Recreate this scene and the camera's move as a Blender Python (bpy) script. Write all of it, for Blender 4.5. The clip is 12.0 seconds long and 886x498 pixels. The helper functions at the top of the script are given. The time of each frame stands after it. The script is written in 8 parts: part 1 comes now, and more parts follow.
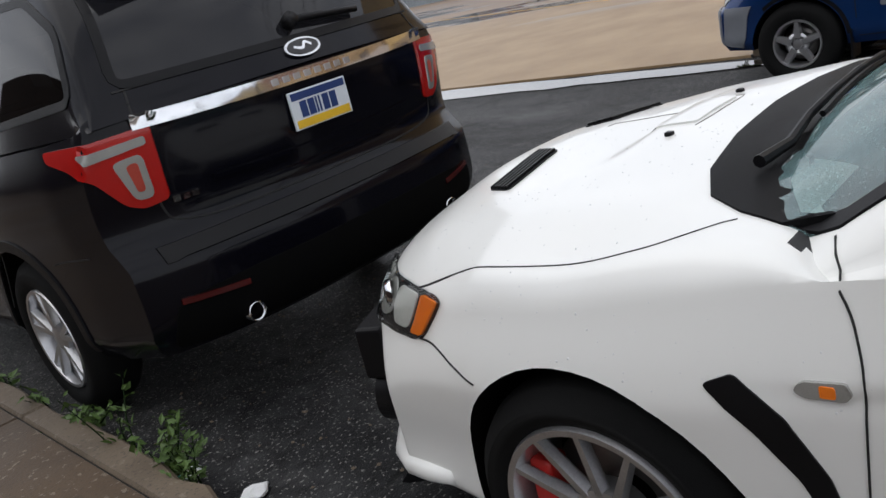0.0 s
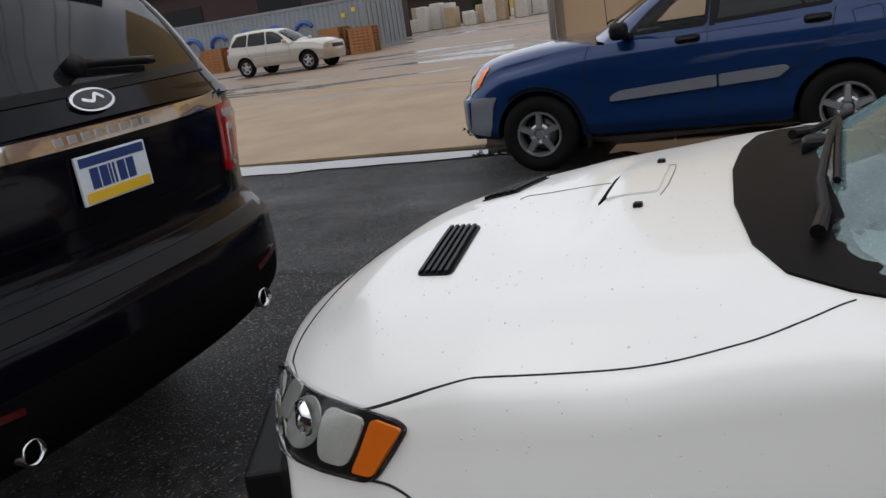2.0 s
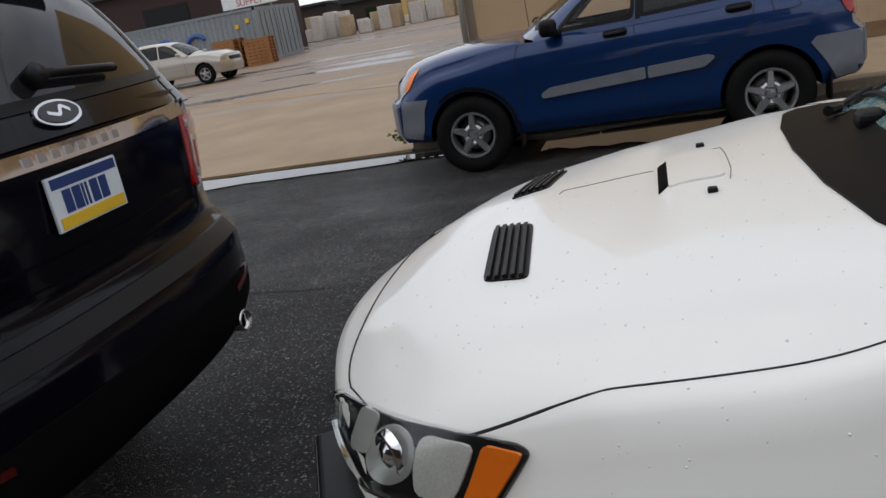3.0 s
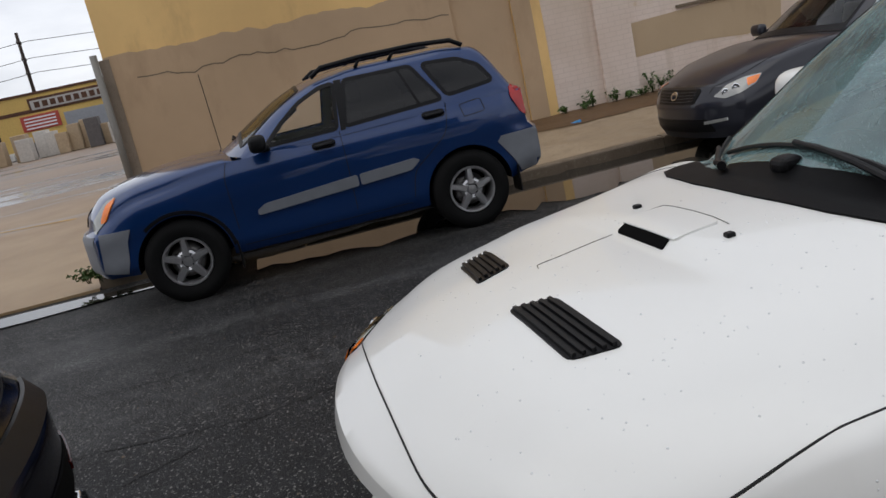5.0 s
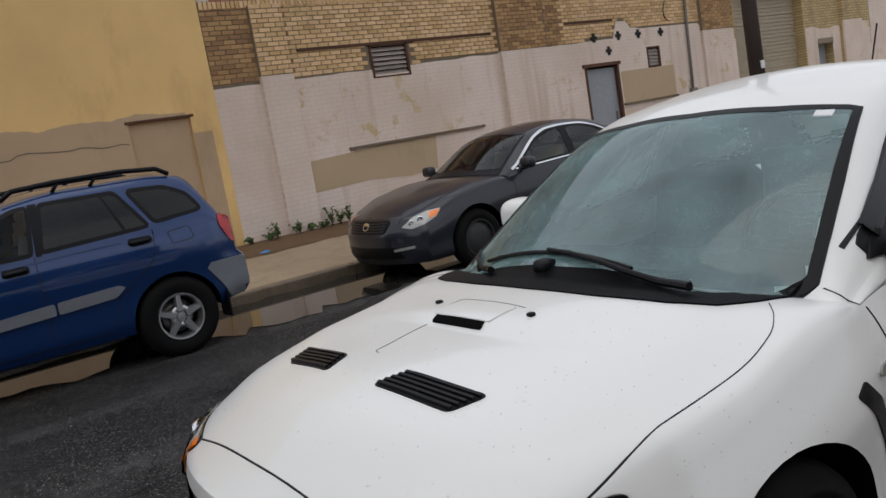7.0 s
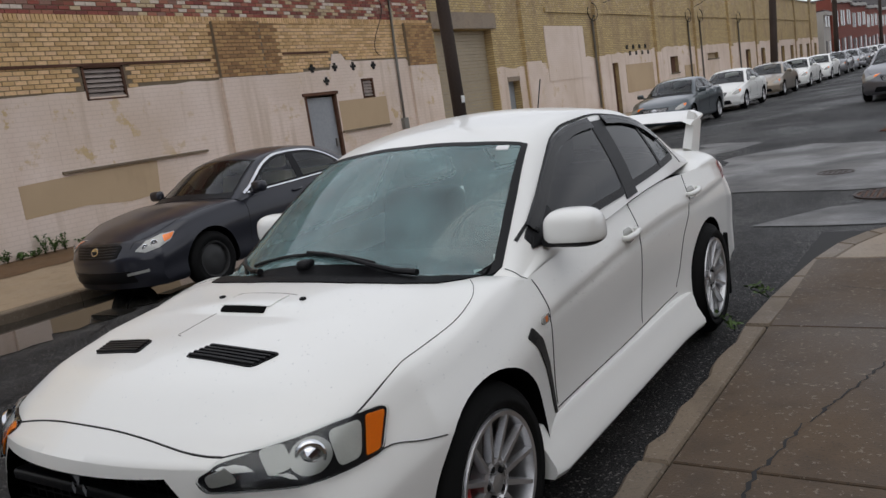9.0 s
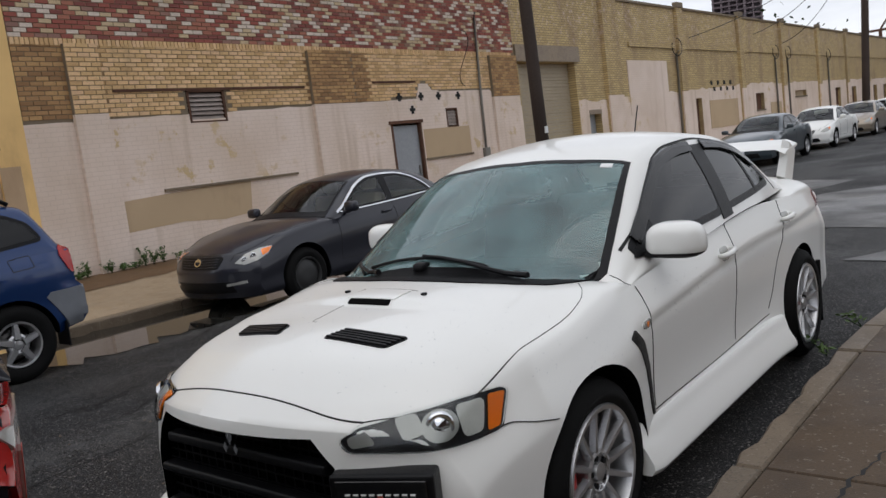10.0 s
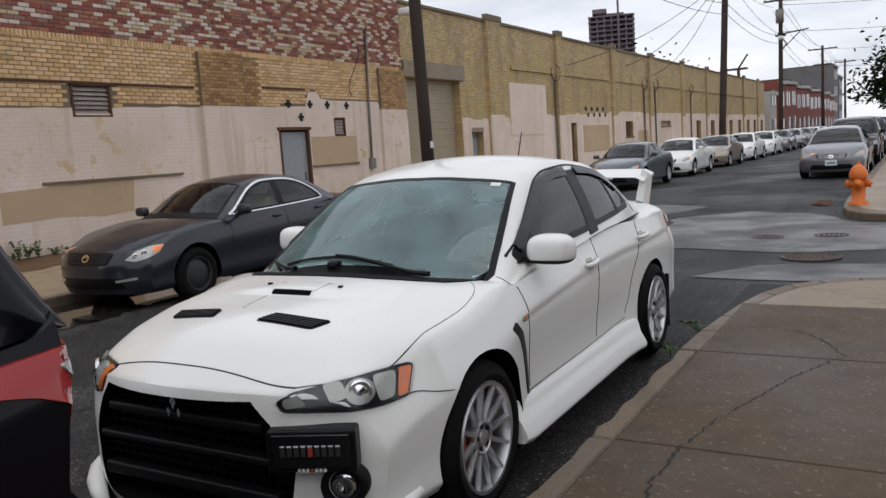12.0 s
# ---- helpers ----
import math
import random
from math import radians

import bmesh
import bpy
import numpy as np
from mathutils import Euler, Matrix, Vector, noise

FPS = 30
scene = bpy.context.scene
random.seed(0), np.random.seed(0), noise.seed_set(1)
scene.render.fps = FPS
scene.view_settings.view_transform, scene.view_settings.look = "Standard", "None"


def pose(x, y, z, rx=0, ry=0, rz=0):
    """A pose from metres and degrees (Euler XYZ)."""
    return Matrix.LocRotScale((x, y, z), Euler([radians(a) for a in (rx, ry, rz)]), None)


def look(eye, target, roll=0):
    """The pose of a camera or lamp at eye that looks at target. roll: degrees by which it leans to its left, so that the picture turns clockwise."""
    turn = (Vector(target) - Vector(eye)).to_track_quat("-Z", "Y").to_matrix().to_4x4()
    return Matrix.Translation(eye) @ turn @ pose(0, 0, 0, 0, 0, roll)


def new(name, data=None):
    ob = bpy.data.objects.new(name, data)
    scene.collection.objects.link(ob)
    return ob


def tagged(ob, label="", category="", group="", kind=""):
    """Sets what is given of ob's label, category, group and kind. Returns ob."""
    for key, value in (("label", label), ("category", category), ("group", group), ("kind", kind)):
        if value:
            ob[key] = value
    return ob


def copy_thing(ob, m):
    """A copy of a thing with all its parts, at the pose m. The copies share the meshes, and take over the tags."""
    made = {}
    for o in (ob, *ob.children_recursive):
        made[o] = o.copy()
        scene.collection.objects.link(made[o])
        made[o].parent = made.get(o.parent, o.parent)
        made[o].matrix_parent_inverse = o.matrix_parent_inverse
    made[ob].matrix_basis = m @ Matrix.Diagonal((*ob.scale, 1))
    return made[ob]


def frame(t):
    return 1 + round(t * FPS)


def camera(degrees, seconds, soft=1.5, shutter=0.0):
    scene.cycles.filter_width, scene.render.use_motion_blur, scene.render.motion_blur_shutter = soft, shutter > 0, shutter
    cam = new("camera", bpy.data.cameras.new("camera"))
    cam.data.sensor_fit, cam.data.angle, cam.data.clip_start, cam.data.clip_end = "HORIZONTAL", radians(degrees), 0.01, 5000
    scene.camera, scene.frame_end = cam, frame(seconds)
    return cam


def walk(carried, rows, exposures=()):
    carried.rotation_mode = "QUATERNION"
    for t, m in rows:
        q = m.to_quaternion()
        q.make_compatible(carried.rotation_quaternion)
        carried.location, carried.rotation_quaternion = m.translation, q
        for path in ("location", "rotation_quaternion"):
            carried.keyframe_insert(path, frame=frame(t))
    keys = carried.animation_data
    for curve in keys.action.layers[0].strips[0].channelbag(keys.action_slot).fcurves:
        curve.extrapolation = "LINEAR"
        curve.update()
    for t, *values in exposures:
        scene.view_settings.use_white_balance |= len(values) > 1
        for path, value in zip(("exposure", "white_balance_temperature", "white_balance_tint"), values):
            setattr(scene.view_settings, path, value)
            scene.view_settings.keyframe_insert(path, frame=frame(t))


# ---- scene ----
cam = camera(57.8, 12.0)
PATH = [
    (0, (1.901, 0.898, 1.407), (0.59, -0.482, 0.794), -13.3),
    (0.5, (1.873, 0.761, 1.376), (0.483, -0.53, 0.742), -10.0),
    (1, (1.792, 0.588, 1.386), (0.358, -0.641, 0.728), -11.4),
    (1.5, (1.76, 0.442, 1.381), (0.17, -0.642, 0.833), -10.0),
    (2, (1.821, 0.231, 1.377), (0.058, -0.542, 0.834), -8.6),
    (2.5, (1.82, 0.077, 1.368), (0.021, -0.594, 0.81), -8.7),
    (3, (1.784, -0.109, 1.381), (-0.053, -0.662, 0.817), -10.6),
    (3.2, (1.787, -0.201, 1.382), (-0.083, -0.636, 0.822), -11.1),
    (4.8, (1.659, -0.771, 1.417), (-0.277, -0.633, 0.936), -13.1),
    (5, (1.625, -0.85, 1.417), (-0.292, -0.504, 0.966), -12.6),
    (5.5, (1.63, -0.993, 1.457), (-0.233, -0.402, 1.032), -13.5),
    (6, (1.738, -1.093, 1.462), (-0.111, -0.394, 1.155), -9.1),
    (6.5, (1.771, -1.194, 1.481), (-0.012, -0.33, 1.207), -8.9),
    (7, (1.757, -1.379, 1.472), (0.153, -0.22, 1.182), -9.7),
    (7.5, (1.864, -1.465, 1.473), (0.414, -0.116, 1.193), -10.4),
    (7.7, (1.928, -1.518, 1.493), (0.578, -0.079, 1.164), -9.8),
    (9.3, (2.151, -2.067, 1.525), (1.054, -0.425, 1.21), -8.4),
    (9.5, (2.153, -2.127, 1.522), (1.017, -0.506, 1.24), -7.6),
    (10, (2.159, -2.275, 1.482), (0.911, -0.731, 1.243), -7.2),
    (10.5, (2.204, -2.383, 1.485), (0.978, -0.823, 1.237), -5.5),
    (11, (2.326, -2.483, 1.511), (1.196, -0.855, 1.245), -5.6),
    (11.5, (2.354, -2.635, 1.514), (1.265, -0.973, 1.284), -4.5),
    (12, (2.355, -2.791, 1.524), (1.359, -1.073, 1.281), -3.9),
]
walk(cam, [(t, look(eye, target, roll)) for t, eye, target, roll in PATH], [(0, 0.42), (1.0, 0.36), (2.0, 0.12), (7.0, 0.06), (9.5, 0.10), (10.5, 0.18), (12.0, 0.20)])

from mathutils.bvhtree import BVHTree
from mathutils.geometry import delaunay_2d_cdt

# overcast daylight
world = bpy.data.worlds.new("world")
scene.world = world
world.use_nodes = True
wn, wl = world.node_tree.nodes, world.node_tree.links
sky = wn.new("ShaderNodeTexSky")
sky.sky_type, sky.sun_disc = "NISHITA", False
sky.sun_elevation, sky.sun_rotation = radians(55), radians(200)
coord = wn.new("ShaderNodeTexCoord")
squash = wn.new("ShaderNodeMapping")
squash.inputs["Scale"].default_value = (1.5, 1.5, 6.0)
cloud = wn.new("ShaderNodeTexNoise")
cloud.inputs["Scale"].default_value, cloud.inputs["Detail"].default_value, cloud.inputs["Roughness"].default_value = 1.6, 7, 0.55
ramp = wn.new("ShaderNodeValToRGB")
ramp.color_ramp.elements[0].position, ramp.color_ramp.elements[0].color = 0.32, (4.7, 4.9, 5.5, 1)
ramp.color_ramp.elements[1].position, ramp.color_ramp.elements[1].color = 0.66, (8.0, 8.1, 8.5, 1)
veil = wn.new("ShaderNodeMixRGB")
veil.inputs[0].default_value = 0.9
wl.new(coord.outputs["Generated"], squash.inputs["Vector"])
wl.new(squash.outputs[0], cloud.inputs["Vector"])
wl.new(cloud.outputs["Fac"], ramp.inputs[0])
wl.new(sky.outputs[0], veil.inputs[1])
wl.new(ramp.outputs[0], veil.inputs[2])
wl.new(veil.outputs[0], wn["Background"].inputs["Color"])
wn["Background"].inputs["Strength"].default_value = 0.125
sun = new("sun", bpy.data.lights.new("sun", "SUN"))
sun.data.energy, sun.data.angle, sun.data.color = 0.6, radians(70), (1.0, 0.97, 0.92)
sun.matrix_world = look((0, 0, 30), (-6, 10, 0))


# ---- materials ----
def tree_of(name):
    m = bpy.data.materials.new(name)
    m.use_nodes = True
    t = m.node_tree
    return m, t.nodes, t.links, t.nodes["Principled BSDF"]


def plain(name, color, rough=0.5, metal=0.0, coat=0.0, spec=0.5, bump=0.0, size=200.0, vary=0.06, clear=0.0):
    """Colour with fine grain, large soft variation and an optional bump."""
    m, n, l, b = tree_of(name)
    tc = n.new("ShaderNodeTexCoord")
    big, fine = n.new("ShaderNodeTexNoise"), n.new("ShaderNodeTexNoise")
    big.inputs["Scale"].default_value, big.inputs["Detail"].default_value = size / 40, 4
    fine.inputs["Scale"].default_value, fine.inputs["Detail"].default_value = size, 5
    add = n.new("ShaderNodeMath")
    add.operation = "ADD"
    span = n.new("ShaderNodeMapRange")
    span.inputs["From Min"].default_value, span.inputs["From Max"].default_value = 0.6, 1.4
    span.inputs["To Min"].default_value, span.inputs["To Max"].default_value = 1 - vary * 2, 1 + vary * 2
    mul = n.new("ShaderNodeVectorMath")
    mul.operation = "SCALE"
    mul.inputs[0].default_value = color
    for a in (big, fine):
        l.new(tc.outputs["Object"], a.inputs["Vector"])
    l.new(big.outputs["Fac"], add.inputs[0])
    l.new(fine.outputs["Fac"], add.inputs[1])
    l.new(add.outputs[0], span.inputs["Value"])
    l.new(span.outputs[0], mul.inputs["Scale"])
    l.new(mul.outputs[0], b.inputs["Base Color"])
    b.inputs["Roughness"].default_value, b.inputs["Metallic"].default_value = rough, metal
    b.inputs["Specular IOR Level"].default_value, b.inputs["Coat Weight"].default_value = spec, coat
    b.inputs["Coat Roughness"].default_value = 0.04
    b.inputs["Transmission Weight"].default_value = clear
    if bump:
        bp = n.new("ShaderNodeBump")
        bp.inputs["Strength"].default_value, bp.inputs["Distance"].default_value = bump, 0.004
        l.new(fine.outputs["Fac"], bp.inputs["Height"])
        l.new(bp.outputs[0], b.inputs["Normal"])
    return m


WHITE = plain("white car paint", (0.80, 0.80, 0.77), 0.34, coat=0.55, vary=0.0)
BLACK = plain("black car paint", (0.0030, 0.0030, 0.0055), 0.16, coat=0.14, spec=0.14, vary=0.0)
BLUE = plain("blue car paint", (0.0020, 0.027, 0.115), 0.28, 0.3, coat=0.9, spec=0.3, vary=0.0)
GREY = plain("charcoal car paint", (0.020, 0.021, 0.029), 0.3, 0.1, coat=0.5, spec=0.3, vary=0.0)


class Nodes:
    """Short hand for node materials: each call adds a node and returns its output."""

    def __init__(self, name):
        self.m, self.n, self.l, self.b = tree_of(name)
        self.tc = self.n.new("ShaderNodeTexCoord").outputs["Object"]

    def put(self, socket, value):
        if hasattr(value, "is_linked"):
            self.l.new(value, socket)
        else:
            socket.default_value = value

    def noise(self, scale, detail=5, rough=0.55, vector=None, stretch=None, distortion=0.0):
        v = vector or self.tc
        if stretch:
            mp = self.n.new("ShaderNodeMapping")
            mp.inputs["Scale"].default_value = stretch
            self.l.new(v, mp.inputs["Vector"])
            v = mp.outputs[0]
        t = self.n.new("ShaderNodeTexNoise")
        t.inputs["Scale"].default_value, t.inputs["Detail"].default_value, t.inputs["Roughness"].default_value = scale, detail, rough
        t.inputs["Distortion"].default_value = distortion
        self.l.new(v, t.inputs["Vector"])
        return t.outputs["Fac"]

    def range(self, value, a, b, c=0.0, d=1.0):
        t = self.n.new("ShaderNodeMapRange")
        for k, v in (("From Min", a), ("From Max", b), ("To Min", c), ("To Max", d)):
            t.inputs[k].default_value = v
        self.l.new(value, t.inputs["Value"])
        return t.outputs[0]

    def mix(self, f, a, b, kind="MIX"):
        t = self.n.new("ShaderNodeMixRGB")
        t.blend_type = kind
        self.put(t.inputs[0], f)
        for s, v in ((t.inputs[1], a), (t.inputs[2], b)):
            self.put(s, (*v, 1) if isinstance(v, tuple) and len(v) == 3 else v)
        return t.outputs[0]

    def math(self, op, a, b=0.5):
        t = self.n.new("ShaderNodeMath")
        t.operation = op
        self.put(t.inputs[0], a)
        self.put(t.inputs[1], b)
        return t.outputs[0]

    def axis(self, k):
        t = self.n.new("ShaderNodeSeparateXYZ")
        self.l.new(self.tc, t.inputs[0])
        return t.outputs[k]

    def done(self, color, rough=0.6, height=None, strength=0.4, distance=0.01, metal=0.0):
        self.put(self.b.inputs["Base Color"], color)
        self.put(self.b.inputs["Roughness"], rough)
        self.b.inputs["Metallic"].default_value = metal
        if height is not None:
            bp = self.n.new("ShaderNodeBump")
            bp.inputs["Strength"].default_value, bp.inputs["Distance"].default_value = strength, distance
            self.l.new(height, bp.inputs["Height"])
            self.l.new(bp.outputs[0], self.b.inputs["Normal"])
        return self.m


def asphalt():
    k = Nodes("wet asphalt")
    patch, fine, grit = k.noise(0.35, 4), k.noise(9, 6), k.noise(140, 2)
    wear = k.noise(0.9, 5, stretch=(1.0, 0.12, 1.0))
    base = k.mix(k.range(patch, 0.35, 0.65), (0.008, 0.0083, 0.0092), (0.019, 0.0195, 0.021))
    base = k.mix(k.range(wear, 0.47, 0.64), base, (0.058, 0.058, 0.058))
    base = k.mix(k.range(fine, 0.35, 0.7), base, (0.005, 0.005, 0.0055))
    v = k.n.new("ShaderNodeTexVoronoi")
    v.inputs["Scale"].default_value = 45
    k.l.new(k.tc, v.inputs["Vector"])
    base = k.mix(k.range(v.outputs["Distance"], 0.12, 0.19, 0.85, 0.0), base, (0.16, 0.155, 0.15))
    flecks = k.range(k.noise(75, 2, 0.4), 0.635, 0.68, 0.0, 0.85)
    base = k.mix(flecks, base, (0.26, 0.25, 0.235))
    base = k.mix(k.range(k.noise(34, 3, 0.6), 0.60, 0.70, 0.0, 0.6), base, (0.085, 0.083, 0.08))
    # hairline cracks
    c = k.n.new("ShaderNodeTexVoronoi")
    c.feature = "DISTANCE_TO_EDGE"
    c.inputs["Scale"].default_value = 0.55
    warp = k.n.new("ShaderNodeMixRGB")
    warp.inputs[0].default_value = 0.25
    nz = k.n.new("ShaderNodeTexNoise")
    nz.inputs["Scale"].default_value = 2.5
    nz.inputs["Detail"].default_value = 6
    k.l.new(k.tc, nz.inputs["Vector"])
    k.l.new(k.tc, warp.inputs[1])
    k.l.new(nz.outputs["Color"], warp.inputs[2])
    k.l.new(warp.outputs[0], c.inputs["Vector"])
    line = k.range(c.outputs["Distance"], 0.003, 0.009, 1.0, 0.0)
    where = k.range(k.noise(0.6, 3), 0.52, 0.6)
    line = k.math("MULTIPLY", line, where)
    base = k.mix(line, base, (0.006, 0.006, 0.006))
    h = k.math("SUBTRACT", k.math("ADD", grit, k.math("MULTIPLY", fine, 0.6)), line)
    k.b.inputs["Specular IOR Level"].default_value = 0.20
    return k.done(base, k.range(patch, 0.35, 0.6, 0.42, 0.7), h, 1.0, 0.01)


def pale_asphalt():
    k = Nodes("worn pale asphalt")
    base = k.mix(k.range(k.noise(1.2, 6), 0.35, 0.65), (0.05, 0.05, 0.05), (0.14, 0.135, 0.13))
    grit = k.noise(120, 2)
    return k.done(k.mix(k.range(grit, 0.5, 0.7, 0, 0.4), base, (0.03, 0.03, 0.03)), k.range(k.noise(0.8), 0.4, 0.6, 0.35, 0.7), grit, 0.5, 0.006)


def concrete(name, a, b, dark, wet=0.5, random=True):
    k = Nodes(name)
    big, mid, fine = k.noise(0.7, 5), k.noise(5, 6), k.noise(90, 3)
    base = k.mix(k.range(big, 0.35, 0.65), a, b)
    base = k.mix(k.range(mid, 0.48, 0.75, 0, 0.6), base, dark)
    base = k.mix(k.range(fine, 0.55, 0.70, 0, 0.55), base, (0.03, 0.026, 0.022))
    base = k.mix(k.range(k.noise(38, 3), 0.62, 0.68, 0, 0.4), base, (0.30, 0.26, 0.21))
    if random:
        info = k.n.new("ShaderNodeObjectInfo")
        base = k.mix(1.0, base, k.mix(info.outputs["Random"], (0.85, 0.85, 0.85), (1.1, 1.08, 1.05)), "MULTIPLY")
    k.b.inputs["Specular IOR Level"].default_value = 0.25
    return k.done(base, k.range(big, 0.35, 0.65, wet - 0.12, wet + 0.2), k.math("ADD", fine, k.math("MULTIPLY", mid, 0.5)), 0.35, 0.004)


def lot_ground():
    k = Nodes("wet yard ground")
    x = k.axis(0)
    far = k.range(x, -13.0, -22.0)
    streak = k.noise(0.5, 5, stretch=(1.0, 0.18, 1.0))
    fine = k.noise(40, 4)
    tan = k.mix(k.range(k.noise(0.9, 6), 0.35, 0.65), (0.25, 0.165, 0.085), (0.33, 0.23, 0.125))
    red = k.mix(k.range(streak, 0.4, 0.62), (0.24, 0.165, 0.11), (0.15, 0.125, 0.105))
    base = k.mix(far, tan, red)
    pool = k.range(streak, 0.545, 0.58)
    pool = k.math("MULTIPLY", pool, k.range(x, -13.0, -16.0))
    base = k.mix(pool, base, (0.09, 0.085, 0.085))
    return k.done(base, k.mix(pool, (0.55, 0.55, 0.55), (0.12, 0.12, 0.12)), fine, 0.3, 0.006)


def brick(name, colours, island):
    """Each brick takes its own shade."""
    k = Nodes(name)
    src = k.n.new("ShaderNodeNewGeometry").outputs["Random Per Island"] if island else k.n.new("ShaderNodeObjectInfo").outputs["Random"]
    ramp = k.n.new("ShaderNodeValToRGB")
    ramp.color_ramp.interpolation = "CONSTANT"
    e = ramp.color_ramp.elements
    while len(e) < len(colours):
        e.new(0.5)
    for j, (at, col) in enumerate(colours):
        e[j].position, e[j].color = at, (*col, 1)
    k.l.new(src, ramp.inputs[0])
    grain, spot = k.noise(60, 4), k.noise(1.1, 6)
    base = k.mix(k.range(grain, 0.35, 0.7, 0, 0.35), ramp.outputs[0], (0.10, 0.08, 0.06))
    base = k.mix(k.range(spot, 0.55, 0.75, 0, 0.55), base, (0.16, 0.11, 0.05))
    return k.done(base, 0.85, grain, 0.4, 0.006)


def painted_brick():
    """Thin white paint over coursed brick, peeling and stained."""
    k = Nodes("white paint over brick")
    mp = k.n.new("ShaderNodeMapping")
    mp.inputs["Rotation"].default_value = (0, radians(90), radians(90))
    comb = k.n.new("ShaderNodeCombineXYZ")
    sep = k.n.new("ShaderNodeSeparateXYZ")
    k.l.new(k.tc, sep.inputs[0])
    k.l.new(sep.outputs[1], comb.inputs[0])
    k.l.new(sep.outputs[2], comb.inputs[1])
    t = k.n.new("ShaderNodeTexBrick")
    t.inputs["Scale"].default_value = 1.0
    t.inputs["Brick Width"].default_value, t.inputs["Row Height"].default_value, t.inputs["Mortar Size"].default_value = 0.215, 0.078, 0.008
    k.l.new(comb.outputs[0], t.inputs["Vector"])
    big, fine = k.noise(0.6, 6), k.noise(30, 5)
    base = k.mix(k.range(big, 0.35, 0.68), (0.759, 0.638, 0.560), (0.644, 0.521, 0.426))
    peel = k.math("MULTIPLY", k.range(k.noise(2.2, 8, 0.7), 0.56, 0.60), k.range(k.noise(0.5, 3), 0.5, 0.62))
    base = k.mix(peel, base, (0.575, 0.426, 0.235))
    drip = k.range(k.noise(3.0, 5, stretch=(1.0, 1.0, 0.08)), 0.56, 0.74, 0, 0.5)
    base = k.mix(drip, base, (0.414, 0.302, 0.190))
    base = k.mix(k.math("MULTIPLY", t.outputs["Fac"], 0.25), base, (0.483, 0.392, 0.314))
    return k.done(base, 0.8, k.math("SUBTRACT", k.math("MULTIPLY", fine, 0.3), t.outputs["Fac"]), 0.35, 0.006)


def far_brick():
    """Yellow brick as it looks from far off, darker where water runs."""
    k = Nodes("far yellow brick")
    comb, sep = k.n.new("ShaderNodeCombineXYZ"), k.n.new("ShaderNodeSeparateXYZ")
    k.l.new(k.tc, sep.inputs[0])
    k.l.new(sep.outputs[1], comb.inputs[0])
    k.l.new(sep.outputs[2], comb.inputs[1])
    t = k.n.new("ShaderNodeTexBrick")
    t.inputs["Scale"].default_value = 1.0
    t.inputs["Color1"].default_value, t.inputs["Color2"].default_value, t.inputs["Mortar"].default_value = (0.56, 0.42, 0.20, 1), (0.43, 0.31, 0.14, 1), (0.24, 0.185, 0.11, 1)
    t.inputs["Brick Width"].default_value, t.inputs["Row Height"].default_value, t.inputs["Mortar Size"].default_value = 0.215, 0.078, 0.010
    k.l.new(comb.outputs[0], t.inputs["Vector"])
    grime = k.range(k.noise(1.3, 7, stretch=(1.0, 1.0, 0.35)), 0.5, 0.72, 0, 0.7)
    base = k.mix(grime, t.outputs["Color"], (0.244, 0.165, 0.107))
    chalk = k.math("MULTIPLY", k.range(k.noise(7, 6, 0.7), 0.55, 0.62, 0, 0.6), k.range(sep.outputs[2], 3.6, 5.4))
    base = k.mix(chalk, base, (0.609, 0.483, 0.427))
    return k.done(base, 0.85, t.outputs["Fac"], -0.3, 0.006)


def stucco(name, a, b, stain):
    k = Nodes(name)
    big, fine = k.noise(0.5, 6, 0.6), k.noise(45, 5)
    base = k.mix(k.range(big, 0.35, 0.68), a, b)
    base = k.mix(k.range(k.noise(1.6, 7, 0.65, stretch=(1.0, 1.0, 0.4)), 0.54, 0.75, 0, 0.6), base, stain)
    return k.done(base, 0.9, k.math("ADD", fine, k.math("MULTIPLY", big, 2.0)), 0.35, 0.006)


ASPHALT, PALEASPHALT, LOT = asphalt(), pale_asphalt(), lot_ground()
SLAB = concrete("damp brown concrete", (0.068, 0.045, 0.027), (0.098, 0.066, 0.040), (0.034, 0.022, 0.013), 0.55)
KERB = concrete("kerb concrete", (0.14, 0.11, 0.08), (0.18, 0.14, 0.10), (0.085, 0.063, 0.042), 0.5)
PALESLAB = concrete("paler concrete", (0.25, 0.20, 0.15), (0.30, 0.24, 0.18), (0.17, 0.13, 0.10), 0.5)
WALK = concrete("tan pavement", (0.33, 0.25, 0.165), (0.40, 0.31, 0.21), (0.23, 0.17, 0.11), 0.55)
YELLOWSTUCCO = stucco("yellow stucco", (0.821, 0.550, 0.228), (0.684, 0.451, 0.188), (0.479, 0.308, 0.137))
TANSTUCCO = stucco("tan paint on stucco", (0.490, 0.347, 0.217), (0.427, 0.303, 0.188), (0.331, 0.226, 0.137))
TANPAINTWALL = stucco("tan wall paint", (0.50, 0.375, 0.24), (0.455, 0.34, 0.215), (0.36, 0.265, 0.17))
PAINTED, FARBRICK = painted_brick(), far_brick()
MORTAR = stucco("old mortar", (0.20, 0.16, 0.11), (0.16, 0.12, 0.08), (0.12, 0.09, 0.06))
YB = [(0.0, (0.790, 0.528, 0.273)), (0.25, (0.694, 0.459, 0.221)), (0.5, (0.838, 0.571, 0.314)), (0.72, (0.623, 0.399, 0.186)), (0.9, (0.754, 0.507, 0.291))]
